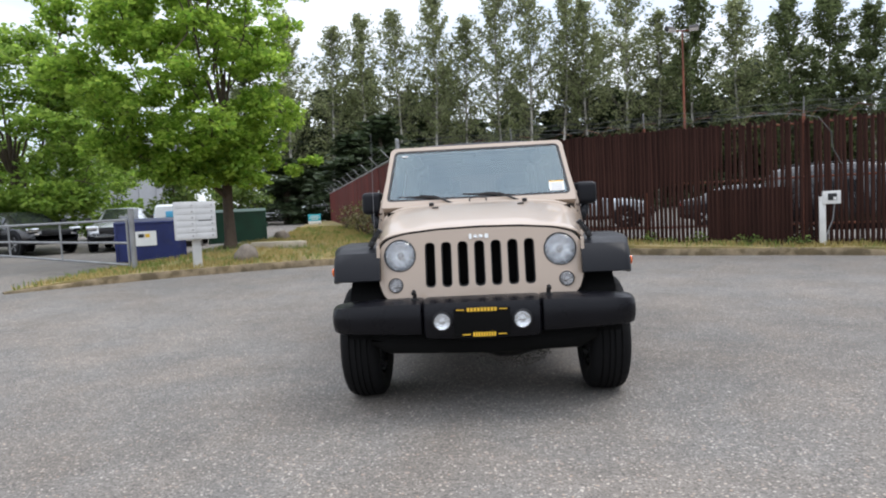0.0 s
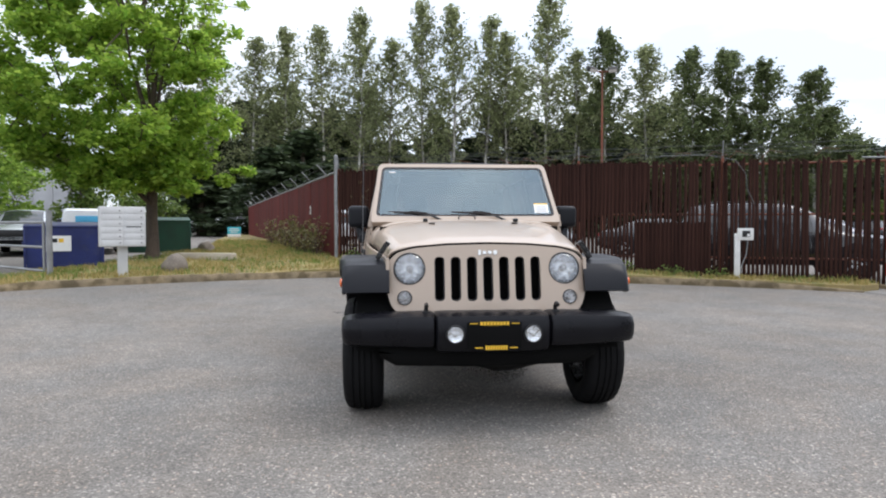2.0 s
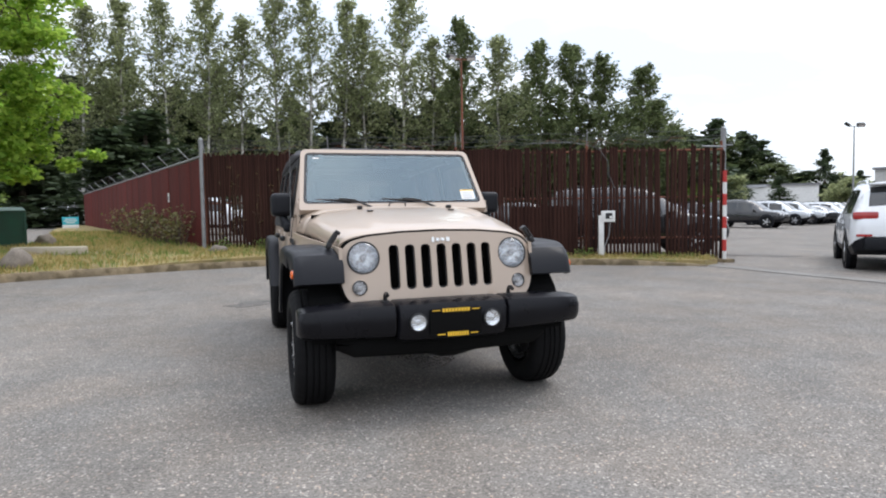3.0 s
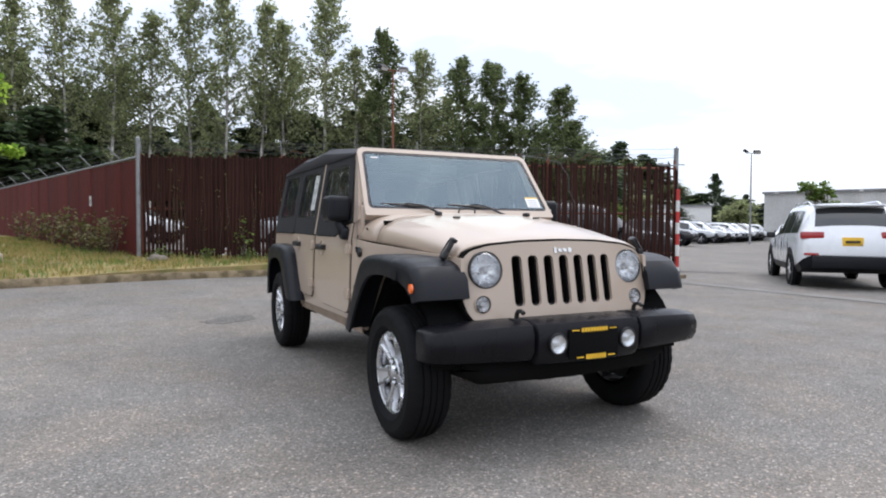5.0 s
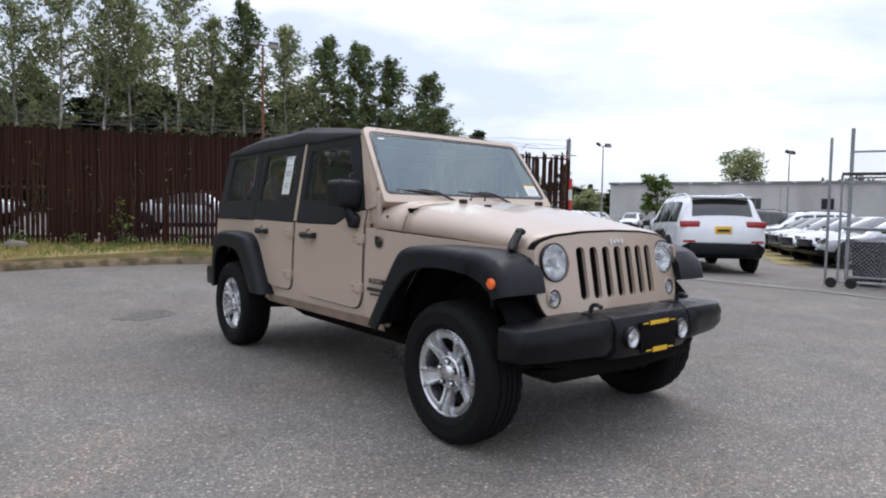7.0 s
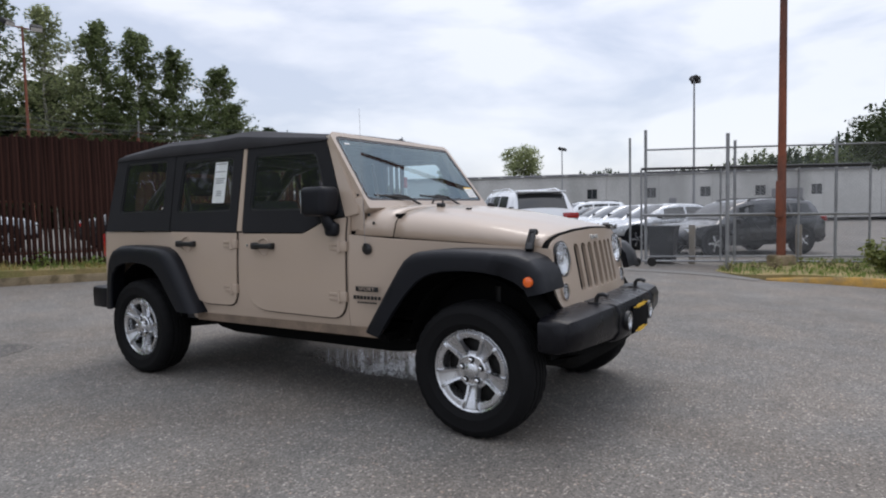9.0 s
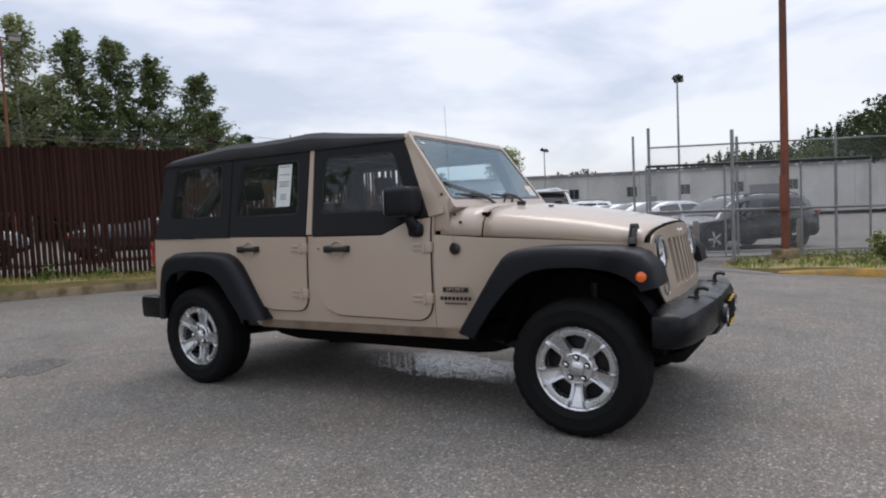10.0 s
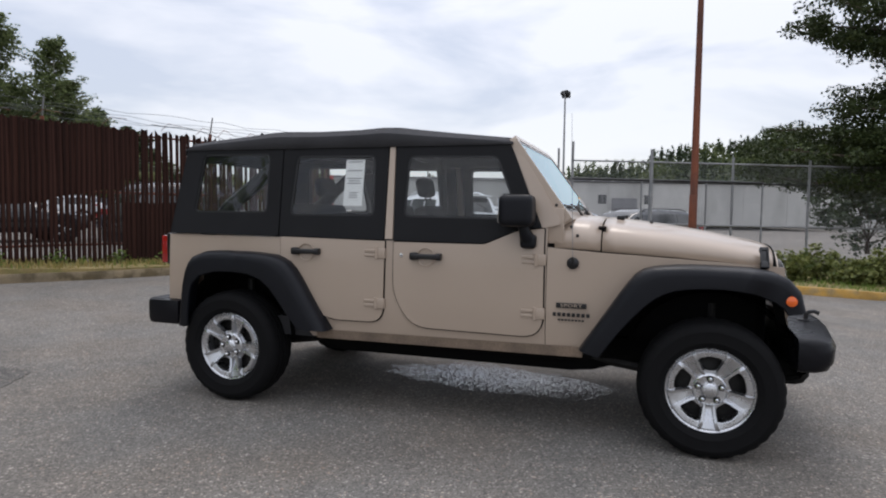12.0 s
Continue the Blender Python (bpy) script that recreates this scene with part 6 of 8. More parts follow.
def dumpster(x, y, turn, w, d, h, material, label, sign):
    t = thing("dumpster", label, "dumpster", Matrix.Translation((x, y, up_z(x, y) - 0.03)) @ Matrix.Rotation(radians(turn), 4, "Z"))
    bm = bmesh.new()
    loft(bm, [[(-w / 2 + 0.03, -d / 2 + 0.06, 0.08), (w / 2 - 0.03, -d / 2 + 0.06, 0.08), (w / 2 - 0.03, d / 2, 0.08), (-w / 2 + 0.03, d / 2, 0.08)],
              [(-w / 2, -d / 2, h - 0.1), (w / 2, -d / 2, h - 0.1), (w / 2, d / 2, h), (-w / 2, d / 2, h)]])
    part("body", bm, material, t)
    for e in (-1, 1):
        bm = bmesh.new()
        box(bm, (e * (w / 2 + 0.03), -0.05, h * 0.55), (0.07, d * 0.5, 0.14), 0.01)
        part("fork_pocket", bm, material, t)
        bm = bmesh.new()
        box(bm, (e * w / 2, -d / 2 + 0.03, h * 0.5), (0.05, 0.08, h * 0.85), 0.01)
        part("corner_rib", bm, material, t)
    bm = bmesh.new()
    box(bm, (0, 0, 0), (w + 0.06, d + 0.06, 0.04), 0.015, Matrix.Translation((0, 0, h - 0.03)) @ Matrix.Rotation(math.atan2(0.1, d), 4, "X"))
    part("lid", bm, material, t)
    if sign:
        bm = bmesh.new()
        box(bm, (-0.12, -d / 2 + 0.002, 0.63), (0.50, 0.012, 0.36), 0)
        sg = part("sign_panel", bm, PAPER, t, "white sign panel with black and yellow shapes")
        for dx, wd, mt in ((-0.09, 0.13, PLASTIC_SMOOTH), (0.05, 0.10, YELLOW)):
            bm = bmesh.new()
            box(bm, (-0.12 + dx, -d / 2 - 0.006, 0.70), (wd, 0.008, 0.09), 0)
            part("logo_shape", bm, mt, sg)
    return t


dumpster(-8.45, 11.45, 27, 1.55, 1.15, 1.10, BIN_BLUE, "dark blue steel dumpster with a white sign panel", True)
dumpster(-7.35, 14.45, 20, 1.6, 1.2, 1.05, BIN_GREEN, "dark green steel dumpster behind the tree", False)

swing = thing("swing_gate", "grey pipe swing gate standing open beside the driveway", "gate")
sx, sy = -7.22, 8.45
sz = up_z(sx, sy)
pipe("hinge_post", [(sx, sy, sz - 0.2), (sx, sy, 1.57)], 0.055, GALV, swing, 12)
ex, ey = -14.0, 10.4
for z0, z1 in ((1.34, 1.36), (0.40, 0.92), (0.86, 1.10)):
    pipe("bar", [(sx - 0.12, sy + 0.03, z0), (ex, ey, z1)], 0.026, GALV, swing, 8)
pipe("bar", [(sx - 0.12, sy + 0.03, 0.38), (sx - 0.12, sy + 0.03, 1.36)], 0.026, GALV, swing, 8)
for u in (0.27, 0.5, 0.75, 1.0):
    x, y = lerp(sx - 0.12, ex, u), lerp(sy, ey, u)
    pipe("bar", [(x, y, lerp(0.40, 0.92, u)), (x, y, 1.35)], 0.02, GALV, swing, 8)


def stone(x, y, r, seed, label, squash=0.7, mat_=None):
    bm = bmesh.new()
    bmesh.ops.create_icosphere(bm, subdivisions=3, radius=1)
    for v in bm.verts:
        n = noise.noise(v.co * 1.1 + Vector((seed, 0, 0))) * 0.35 + noise.noise(v.co * 3 + Vector((0, seed, 0))) * 0.12
        v.co = Vector((v.co.x * r * (1 + n), v.co.y * r * 0.85 * (1 + n), v.co.z * r * squash * (1 + n)))
    for v in bm.verts:
        v.co += Vector((x, y, up_z(x, y) + r * squash * 0.55))
    ob = part("boulder", bm, mat_ or STONE, None, label, 50)
    return tagged(ob, category="boulder")


stone(-5.15, 9.25, 0.26, 2.0, "brown-grey boulder on the grass by the kerb", 0.95)
stone(-6.1, 14.6, 0.22, 5.0, "small dark boulder beside the concrete beam", 0.8)
stone(-1.75, 11.3, 0.20, 9.0, "low stone in the grass below the corner post", 0.5)
beam = thing("concrete_beam", "pale concrete parking beam lying on the grass", "concrete beam", Matrix.Translation((-5.3, 11.9, up_z(-5.3, 11.9))) @ Matrix.Rotation(radians(-18), 4, "Z"))
bm = bmesh.new()
box(bm, (0, 0, 0.07), (1.6, 0.26, 0.18), 0.04)
part("block", bm, surface("pale_concrete", (0.42, 0.37, 0.29), 0.9, 0, 0.15, 3, 60, 0.3, 80), beam)

TEAL = surface("teal_sign_paint", (0.05, 0.45, 0.55), 0.5, 0, 0.05, 4, 60)
sign = thing("yard_sign", "small teal and white sign on the grass bank", "sign", Matrix.Translation((-8.35, 26.9, up_z(-8.35, 26.9))) @ Matrix.Rotation(radians(16), 4, "Z"))
bm = bmesh.new()
box(bm, (0, 0, 0.42), (0.62, 0.02, 0.34), 0.004)
part("board", bm, TEAL, sign)
bm = bmesh.new()
box(bm, (0, -0.002, 0.18), (0.62, 0.02, 0.14), 0.004)
part("lower_board", bm, PAPER, sign)
for z, w in ((0.50, 0.4), (0.42, 0.5), (0.34, 0.34)):
    bm = bmesh.new()
    box(bm, (0, -0.013, z), (w, 0.004, 0.035), 0)
    part("lettering_bar", bm, PAPER, sign)
for dx in (-0.22, 0.22):
    pipe("leg", [(dx, 0.02, -0.1), (dx, 0.02, 0.5)], 0.012, GALV, sign, 6)

# ---- buildings beyond the lot ----
TILT_UP = surface("stained_white_concrete_wall", (0.49, 0.485, 0.465), 0.85, 0, 0.14, 0.25, 9, second=(0.40, 0.395, 0.375), spread=(0.45, 0.65), stretch_z=0.35)
ROOF_EDGE = surface("grey_roof_edge_metal", (0.20, 0.20, 0.21), 0.6, 0.3, 0.15, 1, 20)
DARK_GLASS = surface("dark_window_glass", (0.02, 0.024, 0.028), 0.08, 0, 0.1, 2, 20, spec=0.6)


def long_building(a, b, h, depth, label, windows, doors=()):
    d = (Vector(b) - Vector(a))
    L = d.length
    ang = math.atan2(d.y, d.x)
    z0 = ground_z(*a) - 0.3
    t = thing("warehouse", label, "warehouse", Matrix.Translation((a[0], a[1], z0)) @ Matrix.Rotation(ang, 4, "Z"))
    n = max(1, round(L / 6.0))
    holes = [[(u, z), (u + w, z), (u + w, z + hh), (u, z + hh)] for u, z, w, hh in windows]
    for k in range(n):
        u0, u1 = L * k / n, L * (k + 1) / n
        mine = [q for q in holes if u0 + 0.1 < q[0][0] and q[1][0] < u1 - 0.1]
        part("wall_panel", plate([(u0 + 0.015, 0), (u1 - 0.015, 0), (u1 - 0.015, h), (u0 + 0.015, h)], mine, 0.2, lambda u, v, w: Vector((u, w - 0.2 if False else 0.2 - w, v))), TILT_UP, t, smooth=0)
        for q in mine:
            bm = bmesh.new()
            box(bm, ((q[0][0] + q[1][0]) / 2, 0.14, (q[0][1] + q[2][1]) / 2), (q[1][0] - q[0][0], 0.03, q[2][1] - q[0][1]))
            wn = part("window", bm, DARK_GLASS, t, "dark window")
            bm = bmesh.new()
            box(bm, ((q[0][0] + q[1][0]) / 2, 0.10, (q[0][1] + q[2][1]) / 2), (0.06, 0.05, q[2][1] - q[0][1]))
            part("window_bar", bm, ROOF_EDGE, wn)
    for u, w, hh in doors:
        bm = bmesh.new()
        box(bm, (u, -0.02, hh / 2 + 0.3), (w, 0.08, hh))
        part("door", bm, ROOF_EDGE, t, "grey steel door")
    bm = bmesh.new()
    box(bm, (L / 2, depth / 2 + 0.2, h / 2), (L - 0.1, depth, h - 0.1))
    part("side_and_back_wall", bm, TILT_UP, t, smooth=0)
    bm = bmesh.new()
    box(bm, (L / 2, depth / 2, h + 0.06), (L + 0.3, depth + 0.5, 0.22))
    part("roof_edge", bm, ROOF_EDGE, t)
    m2 = max(2, round(L / 2.5))
    for k in range(m2):
        bm = bmesh.new()
        box(bm, ((k + 0.5) * L / m2, -0.12, h + 0.02), (0.35, 0.3, 0.22), 0.03)
        part("roof_bracket", bm, TILT_UP, t)
    return t


long_building((57.8, 41.9), (86.0, -21.5), 5.3, 25, "long low white concrete warehouse with small dark windows",
              [(u, 2.6, 1.1, 1.1) for u in (14.5, 21.0, 27.5, 33.4, 39.2, 45.0, 51.3, 57.0, 62.8)], [(30.4, 0.8, 2.2), (42.5, 3.2, 3.0)])
long_building((88.0, -24.0), (97.0, -70.0), 5.0, 20, "grey concrete warehouse far behind the chain-link fence", [(u, 2.5, 1.2, 1.2) for u in (8.5, 15, 21, 27, 33)])
GREY_PANEL = surface("ribbed_grey_cladding", (0.42, 0.43, 0.45), 0.6, 0.2, 0.08, 1, 20)
grey = thing("grey_industrial_building", "grey clad industrial building behind the trees", "building", Matrix.Translation((-30.5, 55.0, 0.4)) @ Matrix.Rotation(radians(30), 4, "Z"))
for k in range(8):
    bm = bmesh.new()
    box(bm, (-9 + k * 1.5, 0, 4.6), (1.46, 0.2, 9.2), 0.03)
    part("cladding_panel", bm, GREY_PANEL, grey)
for z in (7.0, 8.3):
    bm = bmesh.new()
    box(bm, (-3.75, -0.16, z), (12, 0.1, 0.18))
    part("cladding_rail", bm, ROOF_EDGE, grey)
bm = bmesh.new()
box(bm, (-3.75, 4.2, 4.5), (12, 8, 9.0))
part("shell", bm, GREY_PANEL, grey)
# low shops and stores far off beyond the lot
for i, (x, y, w, d, h, turn) in enumerate(((62, 72, 16, 8, 4.2, -35), (80, 82, 20, 8, 5.0, -35), (46, 66, 9, 6, 3.6, -35), (-16.0, 66, 14, 8, 3.6, 0), (52, 84, 22, 8, 4.4, -30))):
    s_ = thing("distant_store", "pale low store building beyond the car lot", "building", Matrix.Translation((x, y, ground_z(x, y) - 0.2)) @ Matrix.Rotation(radians(turn), 4, "Z"), "distant stores")
    bm = bmesh.new()
    box(bm, (0, 0, h / 2), (w, d, h))
    part("wall", bm, WHITE_PAINT, s_)
    bm = bmesh.new()
    box(bm, (0, 0, h + 0.15), (w + 0.5, d + 0.5, 0.3))
    part("roof", bm, ROOF_EDGE if i % 2 else GREY_PANEL, s_)
    for k in range(int(w // 3)):
        bm = bmesh.new()
        box(bm, (-w / 2 + 1.6 + k * 3, -d / 2 - 0.02, 1.6), (1.8, 0.1, 1.5))
        part("window", bm, DARK_GLASS, s_)

# ---- parked vehicles ----
def car_paint(name, c, metal=0.0):
    return surface(name, c, 0.28, metal, 0.03, 1.5, 200, coat=0.8)


CAR_WHITE = car_paint("white_car_paint", (0.72, 0.74, 0.76))
CAR_SILVER = car_paint("silver_car_paint", (0.46, 0.48, 0.50), 0.5)
CAR_BLACK = car_paint("black_car_paint", (0.012, 0.012, 0.014))
CAR_GREY = car_paint("dark_grey_car_paint", (0.020, 0.022, 0.026), 0.2)
CAR_RED = car_paint("dark_red_car_paint", (0.28, 0.02, 0.02))
CAR_BLUE = car_paint("dark_blue_car_paint", (0.02, 0.04, 0.09), 0.2)
CAR_GLASS = surface("dark_car_glass", (0.018, 0.021, 0.023), 0.05, 0, 0.05, 2, 20, spec=0.8)
# y from tail to nose, underside z, half width, belt z, roof half width, top z
SUV = [(-2.38, 0.56, 0.70, 0.86, 0.64, 0.92), (-2.34, 0.48, 0.86, 0.98, 0.74, 1.06), (-2.26, 0.40, 0.925, 1.06, 0.74, 1.22), (-2.10, 0.34, 0.945, 1.09, 0.70, 1.56), (-1.98, 0.34, 0.95, 1.09, 0.69, 1.70), (-1.5, 0.34, 0.96, 1.08, 0.70, 1.755), (-0.6, 0.33, 0.96, 1.06, 0.71, 1.775), (0.15, 0.33, 0.96, 1.04, 0.70, 1.74), (0.55, 0.33, 0.96, 1.03, 0.68, 1.62), (1.00, 0.34, 0.955, 1.02, 0.70, 1.30), (1.24, 0.34, 0.95, 1.01, 0.76, 1.10), (1.50, 0.34, 0.945, 0.99, 0.78, 1.06), (2.00, 0.36, 0.91, 0.94, 0.74, 1.00), (2.26, 0.40, 0.83, 0.84, 0.66, 0.88), (2.36, 0.48, 0.72, 0.70, 0.58, 0.74), (2.40, 0.54, 0.62, 0.60, 0.50, 0.64)]
SEDAN = [(-2.36, 0.50, 0.66, 0.78, 0.60, 0.84), (-2.30, 0.40, 0.84, 0.92, 0.70, 0.98), (-2.10, 0.34, 0.89, 0.98, 0.70, 1.04), (-1.65, 0.32, 0.91, 0.98, 0.66, 1.10), (-1.25, 0.31, 0.91, 0.97, 0.60, 1.32), (-0.8, 0.31, 0.91, 0.96, 0.60, 1.44), (0.0, 0.31, 0.91, 0.94, 0.61, 1.46), (0.40, 0.31, 0.91, 0.93, 0.60, 1.40), (0.90, 0.31, 0.91, 0.92, 0.63, 1.14), (1.15, 0.32, 0.90, 0.90, 0.70, 0.97), (1.6, 0.33, 0.88, 0.86, 0.72, 0.93), (2.05, 0.35, 0.84, 0.78, 0.66, 0.84), (2.25, 0.42, 0.74, 0.66, 0.56, 0.70), (2.30, 0.48, 0.64, 0.58, 0.48, 0.62)]


def build_car(paint, shape, label, m, name="parked_car", scale=(1, 1, 1), plate_mat=None, group="cars in the lot", lower=True):
    t = thing(name, label, "car", m, group)
    kx, ky, kz = scale

    def section(y):
        y = max(shape[0][0], min(shape[-1][0], y))
        for a, b in zip(shape, shape[1:]):
            if a[0] <= y <= b[0]:
                u = (y - a[0]) / (b[0] - a[0])
                return [lerp(p, q, u) for p, q in zip(a, b)]

    def ring(y):
        _, zb, w, zk, wr, zt = section(y)
        half = [(w * 0.90, zb), (w * 0.985, zb + 0.13), (w, lerp(zb, zk, 0.5)), (w * 0.985, zk - 0.06), (w * 0.965, zk), (lerp(w * 0.965, wr, 0.93), lerp(zk, zt, 0.88)), (wr * 0.90, zt - 0.012), (wr * 0.45, zt + 0.012)]
        pts = half + [(0, zt + 0.018)] + [(-x, z) for x, z in half[::-1]]
        return [Vector((x * kx, y * ky, z * kz)) for x, z in pts]
    ys = sorted({s_[0] for s_ in shape} | {-1.8, -1.2, -0.9, -0.3, 0.8})
    bm = bmesh.new()
    loft(bm, [ring(y) for y in ys])
    part("body", bm, paint, t, smooth=42)
    if lower:
        bm = bmesh.new()
        loft(bm, [[Vector((x * section(y)[2] * 1.006 * kx, y * ky, z * kz)) for x, z in ((-0.93, section(y)[1] - 0.01), (-1, section(y)[1] + 0.14), (1, section(y)[1] + 0.14), (0.93, section(y)[1] - 0.01))] for y in ys])
        part("lower_cladding", bm, PLASTIC, t, "black plastic lower cladding", smooth=30)

    def side_panel(y0, y1, u0, u1, s_, n=5, lift=0.008, slant0=0.0, slant1=0.0):
        rows = []
        for k in range(n + 1):
            row = []
            for u in (u0, lerp(u0, u1, 0.5), u1):
                y = lerp(y0 + slant0 * (u - u0), y1 + slant1 * (u - u0), k / n)
                _, zb, w, zk, wr, zt = section(y)
                lo, hi = Vector((w * 0.965, zk)), Vector((lerp(w * 0.965, wr, 0.93), lerp(zk, zt, 0.88)))
                p = lo.lerp(hi, u)
                row.append(Vector((s_ * (p.x + lift) * kx, y * ky, (p.y + lift * 0.4) * kz)))
            rows.append(row)
        b2 = bmesh.new()
        loft(b2, rows, closed=False)
        return b2
    suv = shape is SUV
    for s_ in (-1, 1):
        spans = ((-1.95, -1.20), (-1.12, -0.32), (-0.24, 0.62)) if suv else ((-1.15, -0.32), (-0.24, 0.62))
        for k, (a, b) in enumerate(spans):
            last = k == len(spans) - 1
            part("side_window", side_panel(a, b, 0.10, 0.90, s_, slant0=(0.22 if k == 0 else 0.0), slant1=(-0.42 if last else 0.0) + (0.35 if last else 0)), CAR_GLASS, t, "dark side window", smooth=60)
        if suv:
            b2 = bmesh.new()
            tube(b2, [(s_ * 0.62 * kx, -1.8 * ky, 1.73 * kz), (s_ * 0.63 * kx, -1.5 * ky, 1.80 * kz), (s_ * 0.64 * kx, -0.2 * ky, 1.80 * kz), (s_ * 0.62 * kx, 0.15 * ky, 1.75 * kz)], 0.018, 6)
            part("roof_rail", b2, CHROME if plate_mat else PLASTIC_SMOOTH, t)
        b2 = bmesh.new()
        box(b2, (s_ * 1.04 * kx, 0.78 * ky, 1.08 * kz), (0.20, 0.12, 0.15), 0.04)
        part("door_mirror", b2, PLASTIC_SMOOTH, t)
        for y in (-1.42, 1.46):
            b2 = bmesh.new()
            xx = section(y)[2] * kx
            lathe(b2, [(0.44, -0.06), (0.44, 0.012), (0.41, 0.016), (0.0, 0.004)], 28, Matrix.Translation((s_ * (xx - 0.006), y * ky, 0.40)) @ Matrix.Rotation(radians(90 * s_), 4, "Y"))
            part("wheel_arch", b2, PLASTIC, t, "black wheel arch")
            b2 = bmesh.new()
            mm = Matrix.Translation((s_ * (xx - 0.09), y * ky, 0.365)) @ Matrix.Rotation(radians(90 * s_), 4, "Y")
            lathe(b2, [(0.24, -0.09), (0.34, -0.10), (0.365, -0.07), (0.368, 0.07), (0.345, 0.105), (0.30, 0.115), (0.245, 0.10)], 28, mm)
            wh = part("wheel", b2, RUBBER, t, "black tyre on alloy wheel", smooth=50)
            b2 = bmesh.new()
            lathe(b2, [(0.248, 0.085), (0.248, 0.104), (0.225, 0.10), (0.21, 0.05), (0.0, 0.045)], 28, mm)
            part("rim", b2, STEEL_DARK, wh)
            b2 = bmesh.new()
            for k in range(5):
                q = mm @ Matrix.Rotation(radians(72 * k + 18), 4, "Z")
                box(b2, (0.12, 0, 0.088), (0.235, 0.055, 0.022), 0.006, q)
            lathe(b2, [(0.055, 0.09), (0.05, 0.105), (0, 0.108)], 14, mm)
            part("spokes", b2, ALLOY, wh)
        b2 = bmesh.new()
        box(b2, (s_ * 0.66 * kx, 2.19 * ky, 0.80 * kz), (0.34, 0.16, 0.13), 0.03, None)
        part("headlight", b2, CHROME, t, "clear headlight")
        b2 = bmesh.new()
        zt2 = 1.07 if suv else 0.86
        box(b2, (s_ * (0.70 if suv else 0.66) * kx, (-2.28 if suv else -2.27) * ky, (zt2 + (0.03 if suv else 0)) * kz), (0.42, 0.14, 0.15) if suv else (0.42, 0.16, 0.14), 0.035)
        part("tail_light", b2, RED_LENS, t, "red tail light")
        for y in (-1.10, -0.26, 0.66):
            b2 = bmesh.new()
            box(b2, (s_ * (section(y)[2] * 0.997) * kx, y * ky, 0.82 * kz), (0.008, 0.008, 0.42 * kz), 0)
            part("door_gap", b2, UNDERSIDE, t)
            if y < 0.6:
                b2 = bmesh.new()
                box(b2, (s_ * (section(y)[2] + 0.012) * kx, (y + 0.14) * ky, 0.94 * kz), (0.03, 0.18, 0.03), 0.01)
                part("door_handle", b2, paint, t)

    def top_panel(y0, y1, f0, f1, n=4, lift=0.010):
        rows = []
        for k in range(n + 1):
            y = lerp(y0, y1, k / n)
            _, zb, w, zk, wr, zt = section(y)
            f = lerp(f0, f1, k / n)
            rows.append([Vector((x * wr * f * kx, y * ky, (zt + lift + dz) * kz)) for x, dz in ((-0.9, -0.008), (-0.45, 0.016), (0, 0.022), (0.45, 0.016), (0.9, -0.008))])
        b2 = bmesh.new()
        loft(b2, rows, closed=False)
        return b2
    part("windshield", top_panel(*((0.42, 1.18) if suv else (0.36, 1.10)), 0.98, 1.0), CAR_GLASS, t, "dark windshield", smooth=60)
    part("rear_window", top_panel(*((-2.235, -2.03) if suv else (-1.62, -0.98)), 0.98, 0.97), CAR_GLASS, t, "dark rear window", smooth=60)
    b2 = bmesh.new()
    box(b2, (0, 2.34 * ky, 0.70 * kz), (0.90, 0.10, 0.20), 0.03)
    part("grille", b2, PLASTIC_SMOOTH, t, "black grille")
    b2 = bmesh.new()
    box(b2, (0, -2.35 * ky, 0.56 * kz), (1.45, 0.12, 0.24), 0.04)
    part("rear_bumper", b2, PLASTIC if suv else paint, t)
    if plate_mat:
        b2 = bmesh.new()
        box(b2, (0, -2.365 * ky, 0.97 * kz), (0.36, 0.03, 0.18), 0.005)
        pl = part("plate_panel", b2, plate_mat, t, "yellow dealer plate")
        b2 = bmesh.new()
        box(b2, (0, -2.383 * ky, 0.97 * kz), (0.26, 0.01, 0.05), 0)
        part("print_bar", b2, PLASTIC_SMOOTH, pl)
        b2 = bmesh.new()
        box(b2, (0, -2.05 * ky, 1.71 * kz), (1.25, 0.30, 0.04), 0.015)
        part("roof_spoiler", b2, paint, t)
        for s_ in (-1, 1):
            b2 = bmesh.new()
            box(b2, (s_ * 0.72, -2.36 * ky, 0.72 * kz), (0.26, 0.05, 0.05), 0.01)
            part("reflector", b2, RED_LENS, t)
        b2 = bmesh.new()
        tube(b2, [(0.05, -2.21, 1.24), (-0.22, -2.20, 1.28)], 0.012, 6)
        part("rear_wiper", b2, PLASTIC_SMOOTH, t)
    return t


def stand(x, y, bearing):
    """A pose on the ground with the nose towards that bearing (clockwise from +y)."""
    return Matrix.Translation((x, y, ground_z(x, y))) @ Matrix.Rotation(radians(-bearing), 4, "Z")


white_suv = build_car(CAR_WHITE, SUV, "white sport utility car with red tail lights driving off", stand(12.38, 6.08, 46), "white_suv", (1, 1.0, 1.0), YELLOW, "")
w_suv = build_car(CAR_WHITE, SUV, "white sport utility car parked in a row", stand(40.0, 34.5, 150))
s_suv = build_car(CAR_SILVER, SUV, "silver sport utility car parked in a row", stand(36.0, 32.4, 150))
k_suv = build_car(CAR_BLACK, SUV, "black sport utility car parked in the lot", stand(29.5, 28.4, 150))
build_car(CAR_GREY, SUV, "dark grey sport utility car behind the chain-link fence", stand(16.15, 0.85, -48), scale=(1, 1, 0.87))
w_sed = build_car(CAR_WHITE, SEDAN, "white sedan parked in a row", stand(19.6, 4.4, -42))
